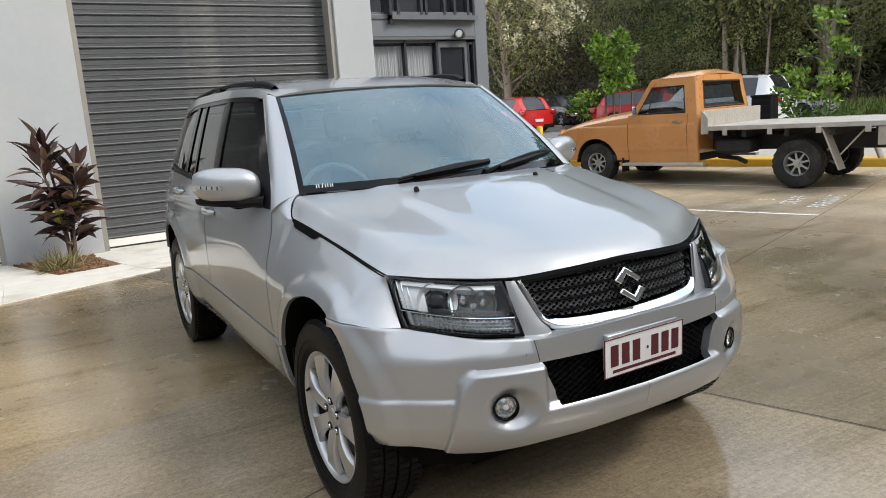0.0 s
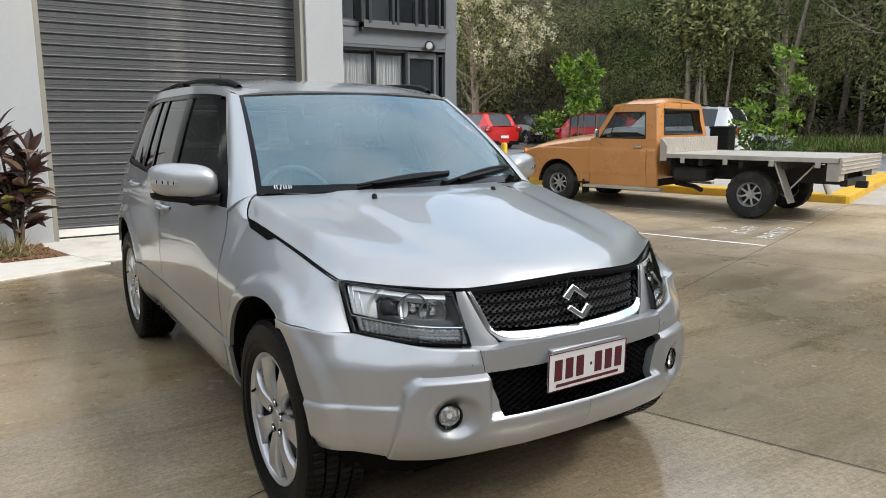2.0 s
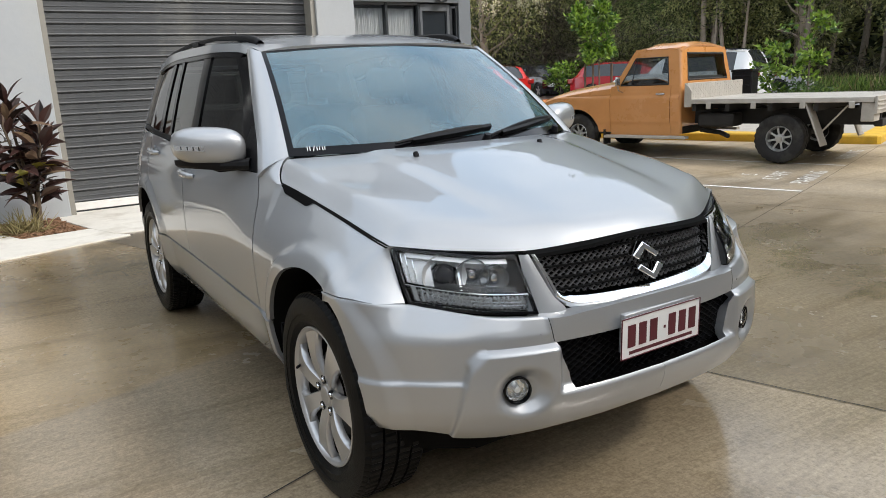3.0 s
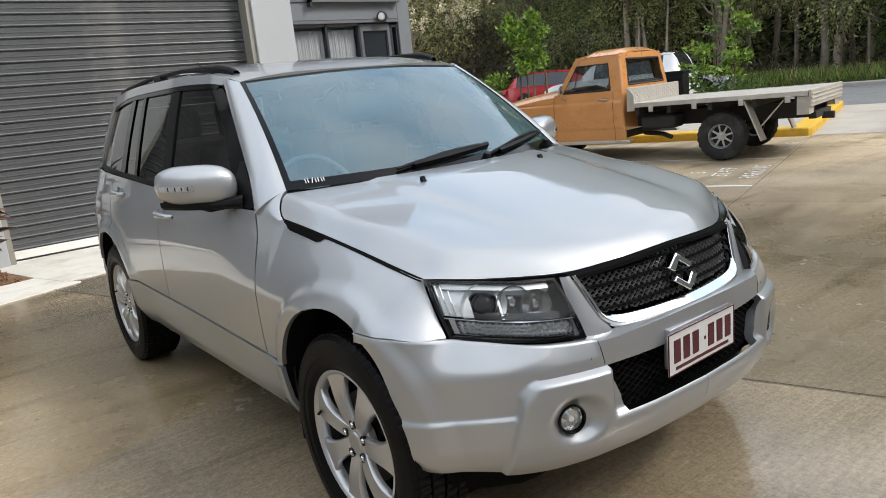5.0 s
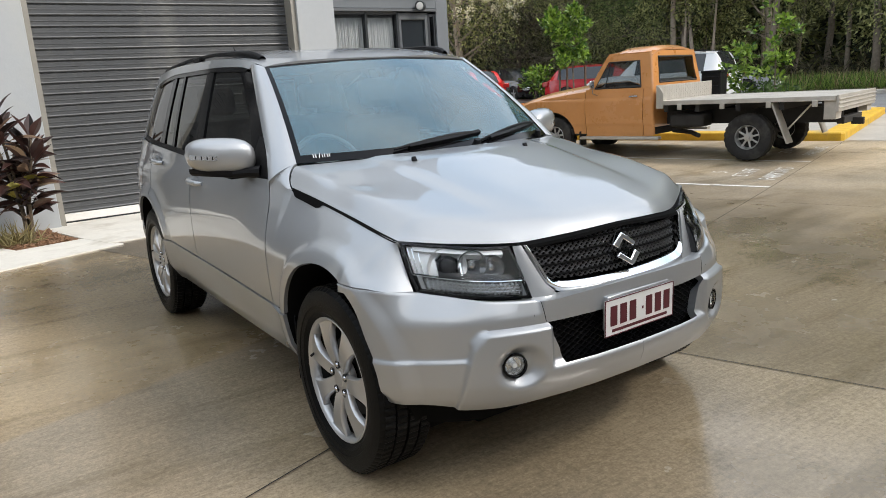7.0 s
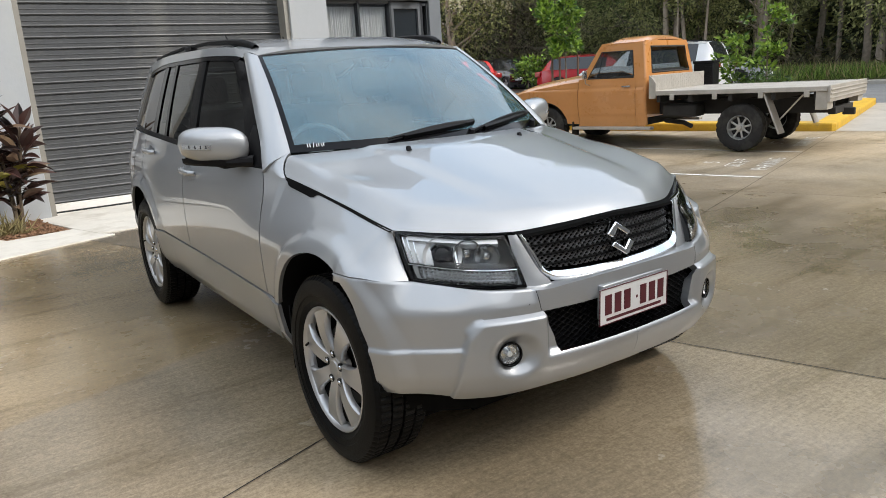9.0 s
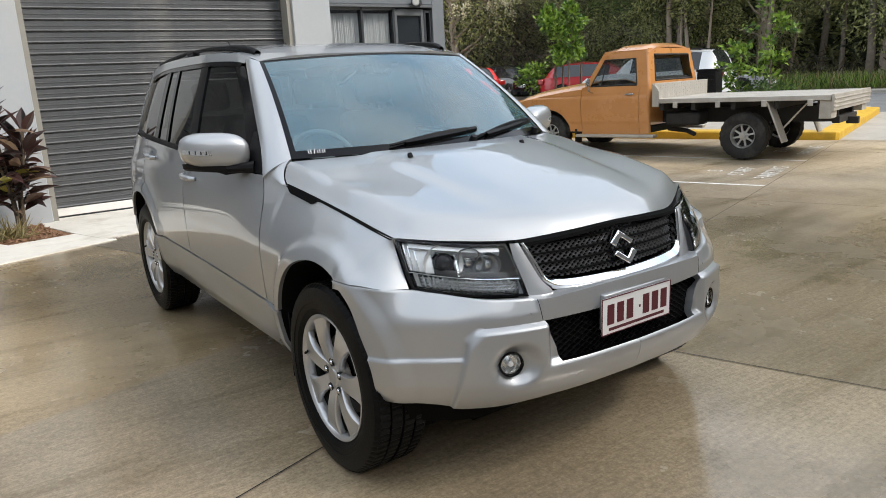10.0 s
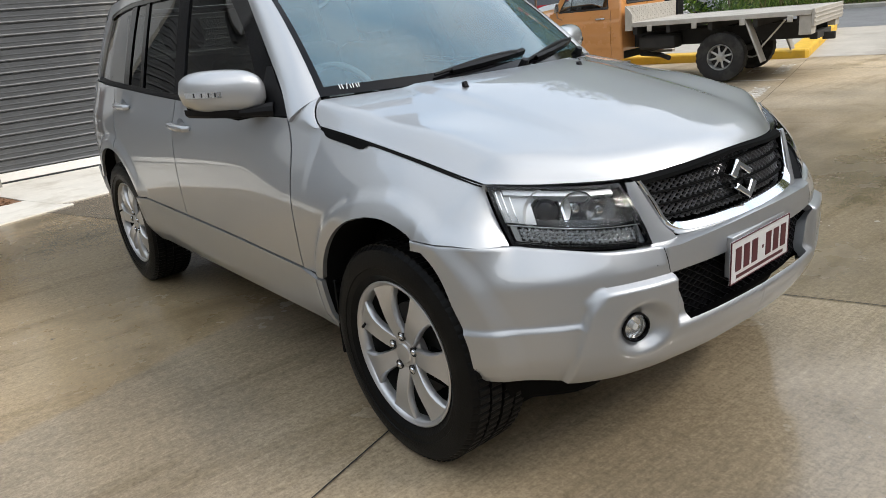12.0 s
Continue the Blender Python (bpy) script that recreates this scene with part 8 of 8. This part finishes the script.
def grass(name, label, u0, u1, v0, v1, n, tall, leaf, seed):
    r = random.Random(seed)
    spots = []
    for _ in range(n):
        x, y = yard(r.uniform(u0, u1), r.uniform(v0, v1))
        spots.append(((x, y, rise(x, y) + 0.10), (r.uniform(-0.4, 0.4), r.uniform(-0.4, 0.4), 1.6)))
    me = leaves_mesh(spots, tall, 0.016, 0.0, seed, fold=0.1)
    me.materials.append(leaf)
    return tagged(new(name, me), label, "grass", kind="stuff")


grass("grass", "rough green grass along the street", 24.6, 27.6, -26, 24, 26000, 0.55, GRASS, 61)
grass("dry_grass", "dry straw among the verge grass", 24.6, 27.8, -26, 24, 5000, 0.65, DRY_GRASS, 62)
grass("grass_tuft", "long grass clump below the young tree", 15.2, 16.4, 0.9, 1.9, 700, 0.55, GRASS, 63)

# ---- planter at the pier: burgundy cordyline in bark chips ----
slab("planter_bed", [(-0.915, 4.845), (-1.125, 5.66), (-1.125, PIER_Y), (-2.0, PIER_Y), (-1.545, 4.725)], -0.02, 0.006, MULCH, "bark mulch bed at the foot of the pier")
r = random.Random(5)
bm = bmesh.new()
for _ in range(420):
    a, b = r.random(), r.random()
    y = 4.80 + 1.05 * b
    x = -1.00 - 0.13 * b - (0.56 + 0.28 * b) * a
    m = pose(x, y, 0.012 + r.random() * 0.012, r.uniform(-25, 25), r.uniform(-25, 25), r.uniform(0, 360))
    box(bm, -0.030 * r.uniform(0.4, 1), 0.030, -0.010, 0.010 * r.uniform(0.5, 1), -0.003, 0.004, m=m)
tagged(put("bark_chips", bm, MULCH), "loose brown bark chips in the planter", "bark chips", kind="stuff")
LEAF_WINE = leaf_mat("burgundy_leaves", (0.014, 0.008, 0.007), (0.065, 0.030, 0.025), 0.36, 0.10)
LEAF_TAN = leaf_mat("faded_leaves", (0.10, 0.055, 0.04), (0.22, 0.15, 0.09), 0.5, 0.15)
LEAF_YELLOW = leaf_mat("yellow_leaves", (0.30, 0.24, 0.03), (0.48, 0.42, 0.08), 0.5, 0.2)


def blade(bm, base, way, length, width, sag, r):
    """A lance-shaped leaf with a stalk, a keel and a bent tip."""
    d = Vector(way).normalized()
    side = d.cross(Vector((0, 0, 1))).normalized()
    side = Matrix.Rotation(r.uniform(-1.0, 1.0), 3, d) @ side
    rows, p = [], Vector(base)
    for i in range(8):
        t = i / 7
        w = width * (0.09 if t < 0.20 else math.sin(math.pi * min(1, (t - 0.16) / 0.84) ** 0.8) + 0.02)
        nrm = side.cross(d)
        rows.append([p + side * w + nrm * w * 0.35, p.copy(), p - side * w + nrm * w * 0.35])
        p = p + d * length / 7
        d = (d + Vector((r.uniform(-0.04, 0.04), r.uniform(-0.04, 0.04), -sag * (0.3 + t)))).normalized()
    grid_mesh(rows, bm)


plant = thing("cordyline", "tall burgundy cordyline with a few yellow leaves", "plant", at=pose(-1.36, 5.22, 0))
stems = bmesh.new()
sets = {"leaf": bmesh.new(), "faded": bmesh.new(), "yellow": bmesh.new()}
for k, (a, h, lean) in enumerate(((2.6, 1.36, 0.10), (0.2, 1.10, 0.16), (3.7, 1.16, 0.18), (5.4, 0.92, 0.24), (1.3, 0.66, 0.30))):
    top = Vector((math.cos(a) * lean * h, math.sin(a) * lean * h * 0.6, h))
    pts = [Vector((0.02 * math.cos(a), 0.02 * math.sin(a), 0)), Vector((top.x * 0.30, top.y * 0.30, h * 0.45)), top]
    tube(pts, [0.022, 0.016, 0.012], stems, sides=7)
    for i in range(31):
        f = 0.30 + 0.70 * ((i + r.uniform(-0.4, 0.4)) / 30.4) ** 0.72 if i else 0.30
        p = pts[0].lerp(pts[1], f / 0.45) if f < 0.45 else pts[1].lerp(pts[2], min(1.0, (f - 0.45) / 0.55))
        b = i * 2.399 + k + r.uniform(-0.5, 0.5)
        rising = 0.75 - 0.8 * (f - 0.30) / 0.35 if f < 0.65 else -0.05 + 1.9 * ((f - 0.65) / 0.35) ** 1.4
        q = r.random()
        key = "yellow" if q < (0.10 if f < 0.60 else 0.0) else "faded" if q < 0.18 else "leaf"
        blade(sets[key], p, (math.cos(b), math.sin(b), rising + r.uniform(-0.25, 0.25)), r.uniform(0.27, 0.46), r.uniform(0.034, 0.060), r.uniform(0.02, 0.20), r)
part("stem", stems, STEM, plant)
part("leaves", sets["leaf"], LEAF_WINE, plant, "dark burgundy leaves")
part("faded_leaves", sets["faded"], LEAF_TAN, plant, "faded brown leaves")
part("yellow_leaves", sets["yellow"], LEAF_YELLOW, plant, "yellowed leaves")
spots = [((-1.52 + r.gauss(0, 0.09), 5.06 + r.gauss(0, 0.07), 0.01), (r.uniform(-0.9, 0.9), r.uniform(-0.9, 0.9), 1.0)) for _ in range(160)]
me = leaves_mesh(spots, 0.26, 0.007, 0.1, 77, fold=0.1)
me.materials.append(DRY_GRASS)
tagged(new("grass_tuft", me), "straggly half-dry grass tuft in the planter", "grass", kind="stuff")

# ---- small things ----
bin_thing = thing("storage_bin", "black ribbed plastic bin behind the truck", "bin", at=on_yard(13.7, 2.2, z=0.145))
part("body", boxes((-0.24, 0.24, -0.21, 0.21, 0.0, 1.02)), BLACK_PLASTIC, bin_thing, bevel=0.02)
part("rim", boxes((-0.255, 0.255, -0.225, 0.225, 1.02, 1.075)), BLACK_PLASTIC, bin_thing, bevel=0.012)
for z in (0.72, 0.82, 0.92):
    part("rib", boxes((-0.258, -0.24, -0.16, 0.16, z, z + 0.03)), BLACK_PLASTIC, bin_thing, bevel=0.006)
YELLOW_POST = mat("yellow_post_paint", (0.72, 0.45, 0.02), 0.45, vary=0.08, scale=6)
for u, v in ((11.95, 6.85), (11.95, 9.05), (11.95, 11.3)):
    ob = put("bollard", lathe([(0.0, 0.075), (0.62, 0.075), (0.655, 0.06), (0.665, 0.0)], axis="z", sides=24), YELLOW_POST, smooth=True)
    ob.matrix_world = on_yard(u, v, z=0.14)
    tagged(ob, "yellow painted steel bollard behind the kerb", "bollard", "bollards")


def ground_text(text, u, v, size, squeeze, name, label):
    """Painted letters on the ground, read along u, their heads towards v."""
    cu = bpy.data.curves.new("letters", "FONT")
    cu.body, cu.size, cu.align_x, cu.align_y = text, size, "CENTER", "CENTER"
    tmp = bpy.data.objects.new("letters", cu)
    scene.collection.objects.link(tmp)
    bpy.context.view_layer.update()
    me = bpy.data.meshes.new_from_object(tmp.evaluated_get(bpy.context.evaluated_depsgraph_get()))
    bpy.data.objects.remove(tmp)
    for w in me.vertices:
        x, y = yard(u + w.co.x * squeeze, v + w.co.y)
        w.co = (x, y, rise(x, y) + 0.007)
    me.materials.clear()
    me.materials.append(LINE_WHITE)
    return tagged(new(name, me), label, "road marking", "painted bay letters")


for u in (7.04, 9.53):
    ground_text("PARKING", u, -0.66, 0.29, 0.94, "painted_word", "white painted word PARKING on the bay")
    ground_text("STAFF", u, -0.28, 0.29, 0.94, "painted_word", "white painted word STAFF on the bay")
ground_text("5", 7.00, 0.05, 0.29, 1.0, "painted_number", "white painted bay number 5")
